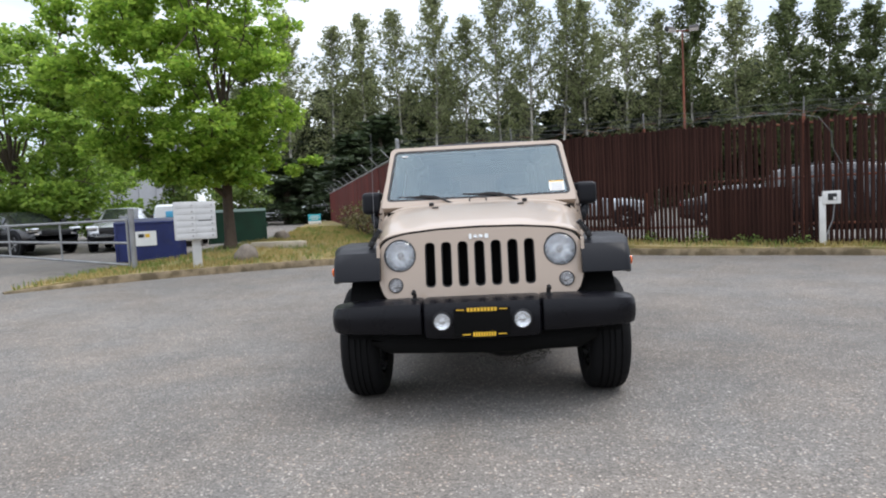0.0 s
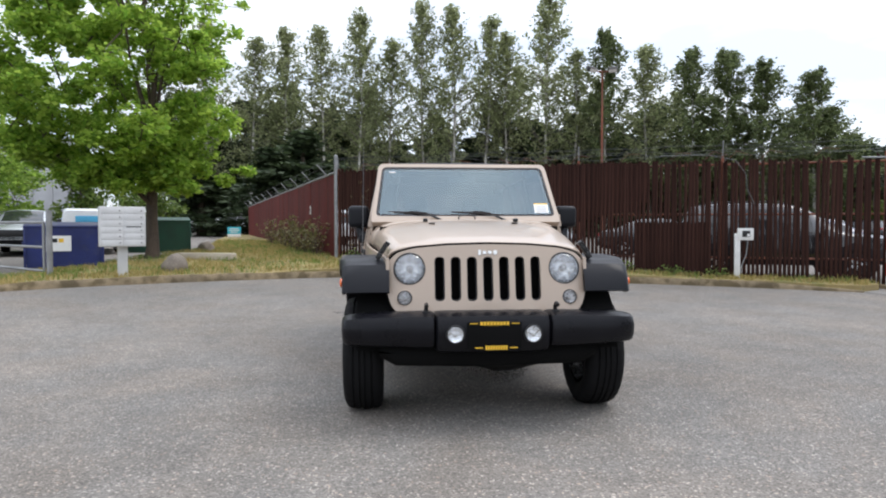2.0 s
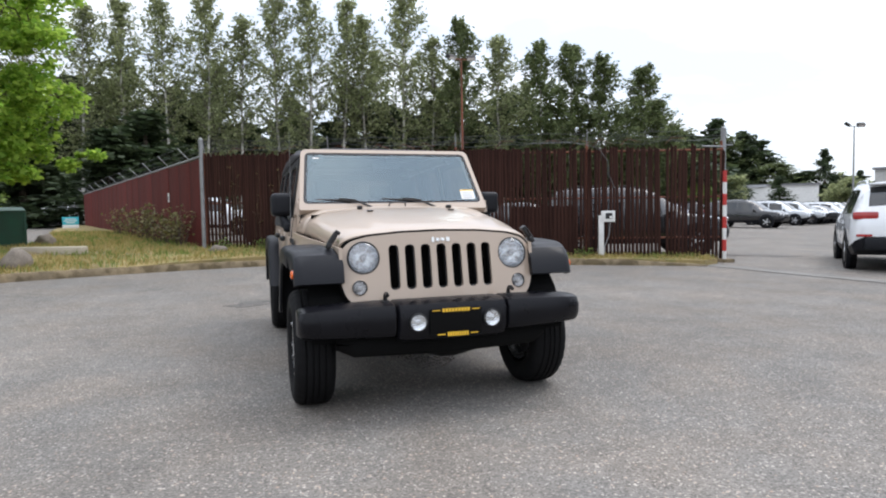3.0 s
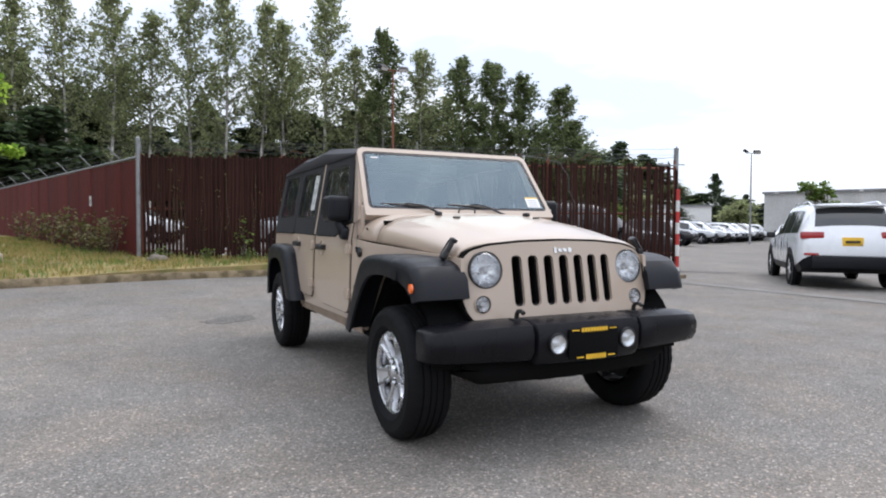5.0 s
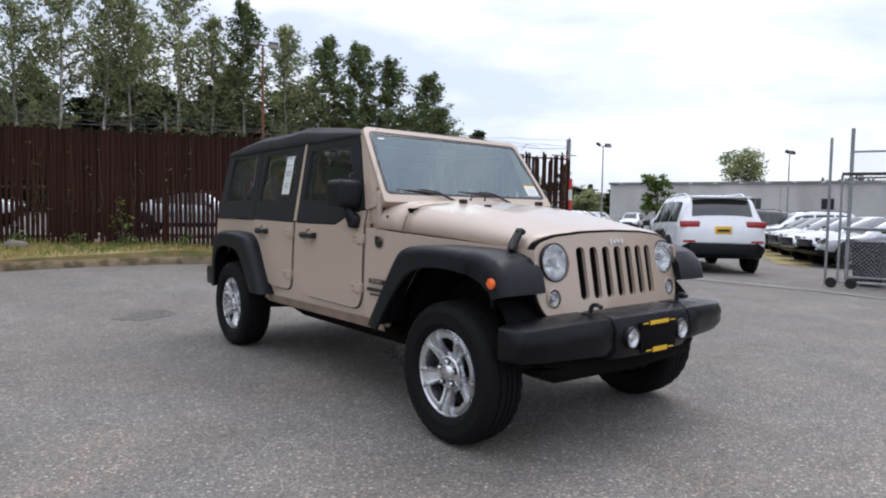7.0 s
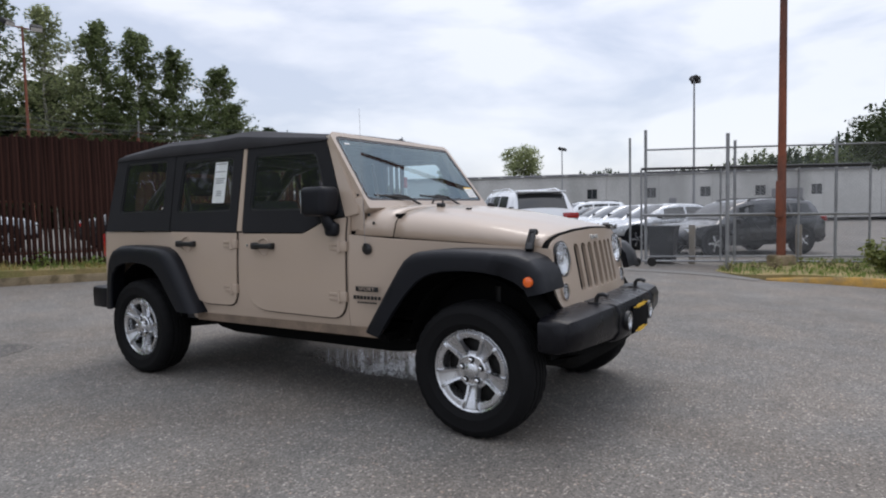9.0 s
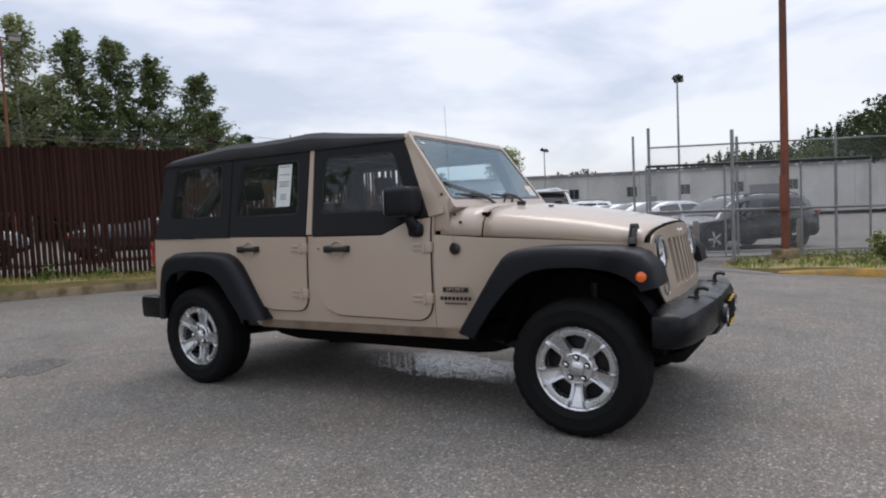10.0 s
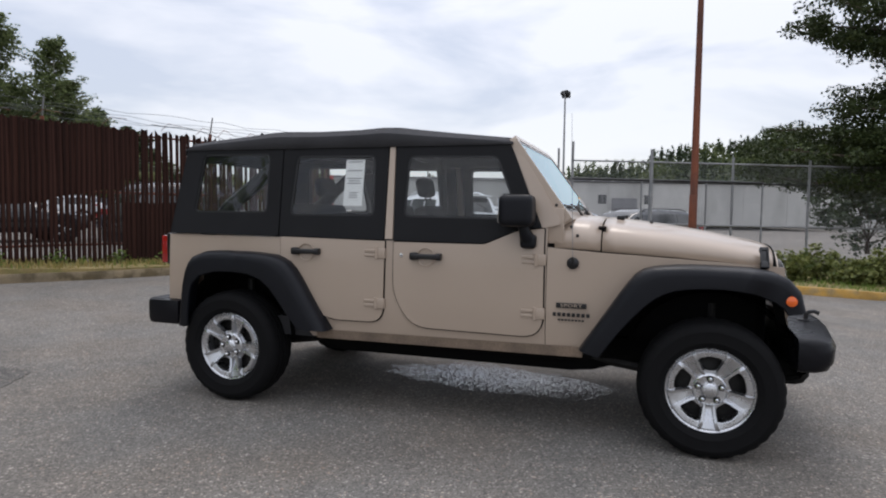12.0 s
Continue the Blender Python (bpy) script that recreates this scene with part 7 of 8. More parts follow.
s_sed = build_car(CAR_SILVER, SEDAN, "silver sedan parked in a row", stand(17.9, 3.2, -42))
r_sed = build_car(CAR_RED, SEDAN, "dark red sedan parked in a row", stand(62.0, 46.0, 150))
b_sed = build_car(CAR_BLUE, SEDAN, "dark blue sedan parked in a row", stand(46.6, 38.0, 150))
k_sed = build_car(CAR_BLACK, SEDAN, "black sedan parked in a row", stand(24.7, 7.3, -42))
for k, c in enumerate((s_suv, w_suv, s_suv, w_sed, s_sed, w_suv, s_suv, k_suv, w_suv, s_sed, w_suv)):
    if k >= 2:
        copy_thing(c, stand(34.2 + 2.7 * k, 31.4 + 1.42 * k, 150 + (k * 7) % 5))
for k, c in enumerate((w_sed, s_sed, w_sed, k_sed, w_suv, s_sed, w_sed, s_suv, w_sed, k_sed, w_suv)):
    if k >= 1:
        copy_thing(c, stand(19.6 + 2.5 * k, 4.4 + 1.45 * k, -42 + (k * 5) % 4))
copy_thing(k_suv, stand(28.8, 12.8, -32))
for k, c in enumerate((w_suv, s_sed, k_sed, w_sed, s_suv, b_sed, w_suv, s_sed, k_suv, w_sed, s_suv)):
    copy_thing(c, stand(53.6 + 1.16 * k, 36.0 - 2.62 * k, 246 + (k * 5) % 4))
for x, y, c in ((8.75, 10.55, k_suv), (4.3, 21.0, s_suv), (9.6, 19.0, k_sed), (14.6, 17.0, b_sed), (-2.4, 28.0, w_suv)):
    copy_thing(c, stand(x, y, 111))
for k in range(6):
    copy_thing((w_suv, s_sed, k_suv, w_sed, s_suv, r_sed)[k], stand(30 + 3.0 * k, 40 + 1.7 * k, 330))
for x, y, brg, c in ((-15.9, 16.6, 118, k_sed), (-12.9, 17.9, 158, s_sed), (-19.4, 16.0, 118, k_suv), (-13.5, 51, 100, w_suv), (-19.5, 53, 100, w_sed), (-9.5, 52, 80, w_sed)):
    copy_thing(c, stand(x, y, brg))

VAN_BLUE = surface("light_blue_van_stripe", (0.08, 0.38, 0.62), 0.4, 0, 0.05, 2, 40)
van = thing("white_van", "white panel van with a blue stripe behind the dumpster", "van", stand(-11.6, 19.6, -24) @ Matrix.Diagonal((0.9, 0.9, 0.66, 1)))
bm = bmesh.new()
loft(bm, [[Vector((sx_ * w, y, z)) for sx_, z in ((-0.95, 0.4), (-1, 0.8), (-0.98, 1.3), (-0.88, zt - 0.1), (-0.78, zt), (0.78, zt), (0.88, zt - 0.1), (0.98, 1.3), (1, 0.8), (0.95, 0.4))] for y, w, zt in ((-2.7, 0.92, 2.15), (-2.6, 0.97, 2.25), (1.1, 0.97, 2.25), (1.5, 0.95, 2.1), (2.1, 0.93, 1.45), (2.6, 0.90, 1.3), (2.8, 0.80, 1.35))])
part("body", bm, CAR_WHITE, van, smooth=40)
bm = bmesh.new()
box(bm, (0.05, -2.70, 1.72), (1.05, 0.04, 0.34), 0.01)
part("stripe", bm, VAN_BLUE, van)
for s_ in (-1, 1):
    bm = bmesh.new()
    box(bm, (s_ * 0.955, -0.7, 1.62), (0.03, 2.6, 0.34), 0.01)
    part("stripe", bm, VAN_BLUE, van)
    bm = bmesh.new()
    box(bm, (s_ * 0.93, 1.35, 1.55), (0.04, 0.7, 0.45), 0.02)
    part("side_window", bm, CAR_GLASS, van)
    for y in (-1.8, 1.8):
        bm = bmesh.new()
        lathe(bm, [(0.0, -0.1), (0.34, -0.1), (0.36, 0), (0.34, 0.1), (0.0, 0.1)], 24, Matrix.Translation((s_ * 0.88, y, 0.36)) @ Matrix.Rotation(radians(90), 4, "Y"))
        part("wheel", bm, RUBBER, van)

# ---- trees, shrubs, woods ----
LEAF_MAPLE = leafy("maple_leaves", (0.155, 0.295, 0.038), (0.47, 0.62, 0.105), 0.70)
LEAF_OAK = leafy("oak_leaves", (0.13, 0.24, 0.038), (0.40, 0.54, 0.10), 0.62)
LEAF_ALDER = leafy("alder_leaves", (0.135, 0.16, 0.078), (0.43, 0.465, 0.23), 0.56)
LEAF_POPLAR = leafy("poplar_leaves", (0.072, 0.10, 0.042), (0.235, 0.28, 0.115), 0.46)
LEAF_DARK = leafy("dark_conifer_needles", (0.03, 0.048, 0.024), (0.075, 0.105, 0.045), 0.3)
LEAF_PINE = leafy("pine_needles", (0.020, 0.034, 0.010), (0.066, 0.088, 0.026), 0.25)
LEAF_SHRUB = leafy("shrub_leaves", (0.06, 0.12, 0.02), (0.20, 0.26, 0.06), 0.35)
LEAF_HEDGE = leafy("hedge_leaves", (0.075, 0.105, 0.028), (0.24, 0.25, 0.08), 0.35)
LEAF_BRAMBLE = leafy("bramble_leaves", (0.10, 0.10, 0.03), (0.24, 0.22, 0.09), 0.3)
LEAF_DRY = leafy("withered_leaves", (0.06, 0.04, 0.018), (0.19, 0.135, 0.055), 0.3)
DRY_STEM = surface("dry_tan_stems", (0.085, 0.055, 0.032), 0.9, 0, 0.3, 6, 60)
BARK_PALE = surface("pale_grey_bark", (0.52, 0.50, 0.45), 0.9, 0, 0.3, 3, 30, 0.3, 40, second=(0.30, 0.28, 0.24), stretch_z=0.4)
BARK_GREY = surface("grey_brown_twigs", (0.16, 0.14, 0.12), 0.9, 0, 0.3, 3, 30)
BARK_DARK = surface("dark_brown_bark", (0.075, 0.055, 0.04), 0.95, 0, 0.3, 4, 40, 0.5, 50, stretch_z=0.3)


class Leaves:
    """Collects leaves: small folded diamonds."""
    def __init__(self, seed):
        self.rng, self.verts, self.faces = random.Random(seed), [], []

    def leaf(self, p, size, flat=0.5):
        r = self.rng
        d = Vector((r.gauss(0, 1), r.gauss(0, 1), r.gauss(0, 1) * (1 - flat))).normalized()
        n = Vector((r.gauss(0, 0.6), r.gauss(0, 0.6), 1)).normalized() if r.random() < flat else Vector((r.gauss(0, 1), r.gauss(0, 1), r.gauss(0, 1))).normalized()
        e = d.cross(n)
        if e.length < 1e-3:
            return
        e = e.normalized() * size * 0.36
        d = d * size
        k = len(self.verts)
        fold = Vector((0, 0, -0.12 * size))
        self.verts += [tuple(p - d * 0.5), tuple(p + e + fold), tuple(p + d * 0.5 + fold), tuple(p - e + fold)]
        self.faces += [(k, k + 1, k + 2), (k, k + 2, k + 3)]

    def clump(self, c, radius, count, size, flat=0.5, squash=0.7):
        r = self.rng
        for _ in range(count):
            v = Vector((r.gauss(0, 1), r.gauss(0, 1), r.gauss(0, 1))).normalized() * radius * (r.random() ** 0.5)
            v.z *= squash
            self.leaf(c + v, size * r.uniform(0.6, 1.3), flat)

    def make(self, name, material, parent, label=""):
        return from_arrays(name, self.verts, self.faces, material, parent, label=label)


def limb(bm, a, b, r0, r1, rng, bend=0.12, seg=6):
    a, b = Vector(a), Vector(b)
    L = (b - a).length
    m1 = a.lerp(b, 0.35) + Vector((rng.uniform(-1, 1), rng.uniform(-1, 1), rng.uniform(0, 1))) * L * bend
    m2 = a.lerp(b, 0.7) + Vector((rng.uniform(-1, 1), rng.uniform(-1, 1), rng.uniform(-0.3, 0.6))) * L * bend
    tube(bm, [a, m1, m2, b], [r0, lerp(r0, r1, 0.4), lerp(r0, r1, 0.75), r1], seg)
    return [a, m1, m2, b]


def alder(seed, h, low, spread, leaves, size, label, lean=0.0, material=None):
    """A slender forest tree: pale stem, thin crown from the share low of its height upwards."""
    rng = random.Random(seed)
    t = thing("forest_tree", label, "tree", None, "trees behind the fence")
    bm = bmesh.new()
    top = Vector((lean * h, 0.02 * h, h * 0.97))
    stem = [Vector((0, 0, -0.3)), Vector((lean * h * 0.3, 0.01 * h, h * 0.3)), Vector((lean * h * 0.65, 0.03 * h, h * 0.62)), top]
    tube(bm, stem, [0.16, 0.125, 0.085, 0.02], 7)
    twigs = bmesh.new()
    lv = Leaves(seed + 50)
    n = 150
    for k in range(n):
        u = low + (1 - low) * (k + rng.random()) / n
        z = u * h
        i = min(2, int(u * 3))
        base = stem[i].lerp(stem[i + 1], min(1, max(0, (z - stem[i].z) / (stem[i + 1].z - stem[i].z))))
        f = (u - low) / (1 - low)
        reach = spread * (0.5 + 0.5 * smoothstep(0.0, 0.3, f)) * (1.02 - f) ** 0.8 * rng.uniform(0.4, 1.15) + 0.15
        a = rng.uniform(0, 2 * math.pi)
        tip = base + Vector((math.cos(a) * reach, math.sin(a) * reach, reach * rng.uniform(0.35, 1.0) + 0.5 * f))
        limb(twigs, base, tip, 0.026, 0.006, rng, 0.08, 4)
        m = int(leaves / n * (0.55 + 0.75 * f) * (0.4 + reach / spread))
        for _ in range(m // 4 + 1):
            q = base.lerp(tip, rng.uniform(0.15, 1.1) ** 0.8) + Vector((rng.gauss(0, 0.16), rng.gauss(0, 0.16), rng.gauss(0, 0.22)))
            lv.clump(q, 0.20, 4, size, 0.35)
    part("trunk", bm, BARK_PALE, t)
    part("branch_work", twigs, BARK_GREY, t, kind="stuff")
    lv.make("crown", material or LEAF_ALDER, t)
    return t


def conifer(seed, h, spread, leaves, size, label, material=None):
    rng = random.Random(seed)
    t = thing("conifer", label, "tree", None, "dark trees behind the fence")
    bm = bmesh.new()
    tube(bm, [(0, 0, -0.3), (0, 0, h * 0.5), (0, 0, h * 0.98)], [0.22, 0.13, 0.02], 7)
    twigs = bmesh.new()
    lv = Leaves(seed + 70)
    n = 60
    for k in range(n):
        u = 0.04 + 0.95 * (k + rng.random()) / n
        reach = spread * (1 - u) ** 0.8 * rng.uniform(0.6, 1.1) + 0.15
        a = rng.uniform(0, 2 * math.pi)
        base = Vector((0, 0, u * h))
        tip = base + Vector((math.cos(a) * reach, math.sin(a) * reach, reach * rng.uniform(-0.35, 0.5)))
        limb(twigs, base, tip, 0.03, 0.008, rng, 0.05, 4)
        for _ in range(leaves // n // 8 + 1):
            q = base.lerp(tip, rng.uniform(0.2, 1.05))
            lv.clump(q, 0.35 + 0.2 * reach, 8, size, 0.4, 0.9)
    part("trunk", bm, BARK_DARK, t)
    part("branch_work", twigs, BARK_DARK, t, kind="stuff")
    lv.make("crown", material or LEAF_DARK, t)
    return t


def far_pose(x, y, z, s=1.0, turn=0.0, k=1.25):
    """Places given for 48 m off are carried out to k times that distance from the road's middle."""
    cx_, cy_ = -0.31, -4.27
    xx, yy = cx_ + k * (x - cx_), cy_ + k * (y - cy_)
    return Matrix.Translation((xx, yy, 0.3)) @ Matrix.Rotation(turn, 4, "Z") @ Matrix.Diagonal((s, s, 1, 1))


ALDERS = [alder(1, 19.0, 0.30, 4.2, 12500, 0.21, "slender tree with pale stem and thin grey-green crown", 0.03), alder(2, 19.0, 0.26, 4.4, 15000, 0.21, "slender tree with pale stem and thin grey-green crown", -0.02),
          alder(3, 19.0, 0.36, 3.8, 11200, 0.21, "slender tree with pale stem and thin grey-green crown", 0.05), alder(4, 19.0, 0.12, 4.9, 27000, 0.22, "full dark green forest tree with pale stem", 0.0, LEAF_POPLAR)]
FIRS = [conifer(11, 10.0, 2.9, 4200, 0.32, "dark green conifer behind the fence"), conifer(12, 10.0, 2.5, 4000, 0.32, "dark green conifer behind the fence")]
spots = [(-11.1, 42.5, 14.6, 0), (-8.1, 43.1, 15.6, 2), (-5.65, 43.4, 16.3, 0), (-3.35, 43.6, 16.9, 1), (-1.06, 43.7, 14.9, 2), (1.7, 43.6, 15.9, 1), (3.9, 43.5, 18.0, 0), (6.0, 43.2, 16.3, 2), (8.06, 43.0, 15.4, 2), (10.7, 42.4, 16.8, 1), (12.6, 42.0, 13.5, 2),
         (15.0, 41.2, 15.2, 3), (17.9, 40.1, 12.4, 1), (20.3, 39.0, 13.4, 3), (22.25, 38.1, 13.2, 3), (24.6, 36.7, 12.2, 3), (27.1, 35.2, 11.2, 3), (28.3, 36.2, 9.0, 3), (-14.0, 41.5, 14.0, 1), (-16.5, 41.0, 14.8, 3)]
first = set()
for i, (x, y, ztop, v) in enumerate(spots):
    top = 1.2 + 1.25 * (ztop - 1.2)
    m = far_pose(x, y, 0, 1.0 + 0.06 * math.sin(i * 2.3), i * 1.7) @ Matrix.Diagonal((1, 1, top / 18.9, 1))
    if v not in first:
        first.add(v)
        ALDERS[v].matrix_basis = m
    else:
        copy_thing(ALDERS[v], m)
# a second, looser row fills the gaps further back
rng = random.Random(78)
for k in range(8):
    u = -14.0 + 40 * k / 7 + rng.uniform(-0.5, 0.5)
    v = 43.6 - 0.0115 * (u - 1) ** 2
    top = 1.2 + 1.45 * (rng.uniform(9.0, 12.0) * (1 - 0.18 * smoothstep(10, 28, u)) - 1.2)
    copy_thing(ALDERS[(k * 2 + 1) % 4], far_pose(u, v, 0, 1.1, k * 2.1, 1.42) @ Matrix.Diagonal((1, 1, top / 18.9, 1)))
rng = random.Random(77)
placed = 0
for k in range(46):
    brg = radians(-17 + 54 * k / 45 + rng.uniform(-0.6, 0.6))
    d = rng.uniform(63, 74)
    left = smoothstep(0.05, -0.12, brg)
    hgt = (10.8 + 0.9 * left + rng.uniform(-2.4, 1.6)) * (1 - 0.34 * smoothstep(0.35, 0.62, brg))
    m = Matrix.Translation((-0.3 + d * math.sin(brg), -4.3 + d * math.cos(brg), 0.2)) @ Matrix.Rotation(k * 1.3, 4, "Z") @ Matrix.Diagonal((1.6, 1.6, hgt / 10, 1))
    if placed < 2:
        FIRS[placed].matrix_basis = m
    else:
        copy_thing(FIRS[k % 2], m)
    placed += 1
# nearer dark trees along the path on the left and past the right end of the row
for x, y, hgt, w in ((-15, 44, 5, 1.3), (-9.2, 41, 6, 1.3), (-7.5, 44, 7.5, 1.4),
                     (44, 52, 8.6, 1.0), (48, 55, 7.0, 0.9), (52, 58, 7.6, 1.0), (57, 60, 5.6, 0.9), (60, 66, 6.2, 0.8), (66, 70, 4.6, 0.8), (75, 70, 5.2, 0.7), (102, 86, 11.6, 0.85), (104.5, 81, 7.4, 0.6)):
    copy_thing(FIRS[int(abs(x)) % 2], Matrix.Translation((x, y, 0.2)) @ Matrix.Rotation(x, 4, "Z") @ Matrix.Diagonal((w, w, hgt / 10, 1)))

# a line of trees far beyond the lot, lower towards the east
for k in range(19):
    brg, d = radians(36 + 1.15 * k), 128 + 6 * math.sin(k * 2.7)
    hgt = lerp(15.8, 6.5, smoothstep(43, 49, 36 + 1.15 * k)) * (1 + 0.10 * math.sin(k * 4.1))
    copy_thing(FIRS[k % 2] if k % 3 else ALDERS[3], Matrix.Translation((d * math.sin(brg), d * math.cos(brg), -0.5)) @ Matrix.Rotation(k * 1.1, 4, "Z") @ Matrix.Diagonal((2.0, 2.0, hgt / (10 if k % 3 else 19), 1)))


def broad_tree(name, x, y, z, seed, label, clumps, trunk_r, fork, leaf_size, material, bark, per, squash=0.62):
    rng = random.Random(seed)
    t = thing(name, label, "tree", Matrix.Translation((x, y, z)))
    bm = bmesh.new()
    tube(bm, [(0, 0, -0.1), (0.02, 0.02, 0.25), (0.0, 0.03, fork * 0.6), (0.03, 0.0, fork)], [trunk_r * 1.45, trunk_r * 1.05, trunk_r * 0.9, trunk_r * 0.85], 12)
    lv = Leaves(seed)
    tips = []
    for c, r in clumps:
        c = Vector(c)
        near = min(tips, key=lambda q: (q - c).length) if len(tips) > 14 else None
        tips.append(c)
        start = Vector((0.03, 0.0, fork * rng.uniform(0.75, 1.0))) if c.z < fork + 2.2 else Vector((0.02, 0, fork + 0.25 * (c.z - fork)))
        if near:
            pts = limb(bm, near, c, 0.022, 0.010, rng, 0.10, 4)
        else:
            pts = limb(bm, start, c, trunk_r * 0.30, 0.012, rng, 0.10, 6)
        for _ in range(int(6 * r)):
            q = pts[2].lerp(c, rng.random()) + Vector((rng.gauss(0, 1), rng.gauss(0, 1), rng.gauss(0, 0.6))) * r * 0.55
            limb(bm, pts[2], q, 0.025, 0.006, rng, 0.1, 4)
            lv.clump(q, r * 0.5, int(per * 0.13), leaf_size, 0.55, squash)
        lv.clump(c, r, int(per * r), leaf_size, 0.55, squash)
    if fork > 0.5:
        limb(bm, (0.03, 0, fork), (0.05, 0.05, fork + 3.5), trunk_r * 0.8, 0.04, rng, 0.04, 8)
    part("trunk", bm, bark, t)
    lv.make("crown", material, t)
    return t


rng = random.Random(5)
maple = []
for k in range(172):
    a, u = rng.uniform(0, 2 * math.pi), (k + rng.random()) / 172
    zc = 2.25 + 6.2 * u
    half = lerp(1.1, 2.75, smoothstep(0.0, 0.24, u)) * (1 - 0.75 * smoothstep(0.72, 1.0, u))
    reach = half * rng.uniform(0.2, 1.0) ** 0.6
    maple.append(((-0.1 - 0.85 * smoothstep(0.0, 0.4, u) + reach * math.cos(a), -0.35 + reach * math.sin(a), zc), rng.uniform(0.35, 0.58)))
maple += [((1.7, 0.5, 2.05), 0.30), ((2.2, 0.75, 2.3), 0.26), ((1.2, 0.2, 2.3), 0.38), ((0.9, 0.4, 2.6), 0.4), ((-1.1, -0.5, 2.5), 0.40), ((-3.3, -1.2, 4.6), 0.5), ((1.5, 0.1, 5.0), 0.45)]
# low boughs that droop over the bank, and the wide side away from the fence
for k in range(36):
    u = (k + rng.random()) / 36
    maple.append(((lerp(-3.1, 1.1, u), -0.5 + rng.uniform(-0.7, 0.7), lerp(2.5, 1.75, smoothstep(0.0, 0.6, u)) + rng.uniform(0.0, 0.6)), rng.uniform(0.32, 0.5)))
for k in range(7):
    u = (k + rng.random()) / 7
    maple.append(((-2.6 - 0.5 * u + rng.uniform(-0.3, 0.3), -0.6 + rng.uniform(-0.8, 0.8), 3.2 + 1.6 * u), rng.uniform(0.35, 0.5)))
rng.shuffle(maple)
broad_tree("maple_tree", -6.75, 12.3, up_z(-6.75, 12.3) - 0.02, 31, "bright green broadleaf tree on the grass bank", maple, 0.15, 1.75, 0.135, LEAF_MAPLE, BARK_DARK, 430)
rng = random.Random(6)
second = []
for k in range(80):
    a, u = rng.uniform(0, 2 * math.pi), rng.random()
    zc = 1.6 + 7.0 * u
    reach = (1.3 + 2.6 * math.sin(math.pi * min(1, 0.30 + 0.70 * u))) * rng.uniform(0.4, 1.0)
    second.append(((reach * math.cos(a), reach * math.sin(a), zc), rng.uniform(0.6, 0.9)))
second += [((2.2 + 0.5 * math.sin(k * 2.1), -0.6 + 0.8 * math.cos(k * 1.7), 1.5 + 0.28 * k), 0.75) for k in range(9)]
second += [((rng.uniform(-2.6, 3.0), rng.uniform(-2.2, 0.5), rng.uniform(1.35, 2.3)), rng.uniform(0.55, 0.8)) for k in range(20)]
broad_tree("broadleaf_tree", -17.8, 18.9, 0.4, 32, "green broadleaf tree beside the driveway", second, 0.22, 1.6, 0.19, LEAF_OAK, BARK_DARK, 250)
# darker thicket between the two, and round the far end of the path
for i, (x, y, h, r) in enumerate(((-14.5, 25, 4.4, 2.4), (-18.5, 27, 5.0, 2.8), (-22, 25, 5.4, 3.0), (-26, 28, 5.5, 3.0), (-16.5, 37, 3.6, 2.6))):
    rng = random.Random(200 + i)
    cl = []
    for k in range(22):
        a, u = rng.uniform(0, 2 * math.pi), rng.random()
        cl.append(((r * 0.75 * math.cos(a) * rng.random(), r * 0.75 * math.sin(a) * rng.random(), 0.5 + (h - 0.9) * u), rng.uniform(0.6, 0.9)))
    broad_tree("thicket_shrub", x, y, 0.4, 210 + i, "dense dark green shrub beside the path", cl, 0.07, 0.4, 0.22, LEAF_OAK if i % 2 else LEAF_SHRUB, BARK_DARK, 150)


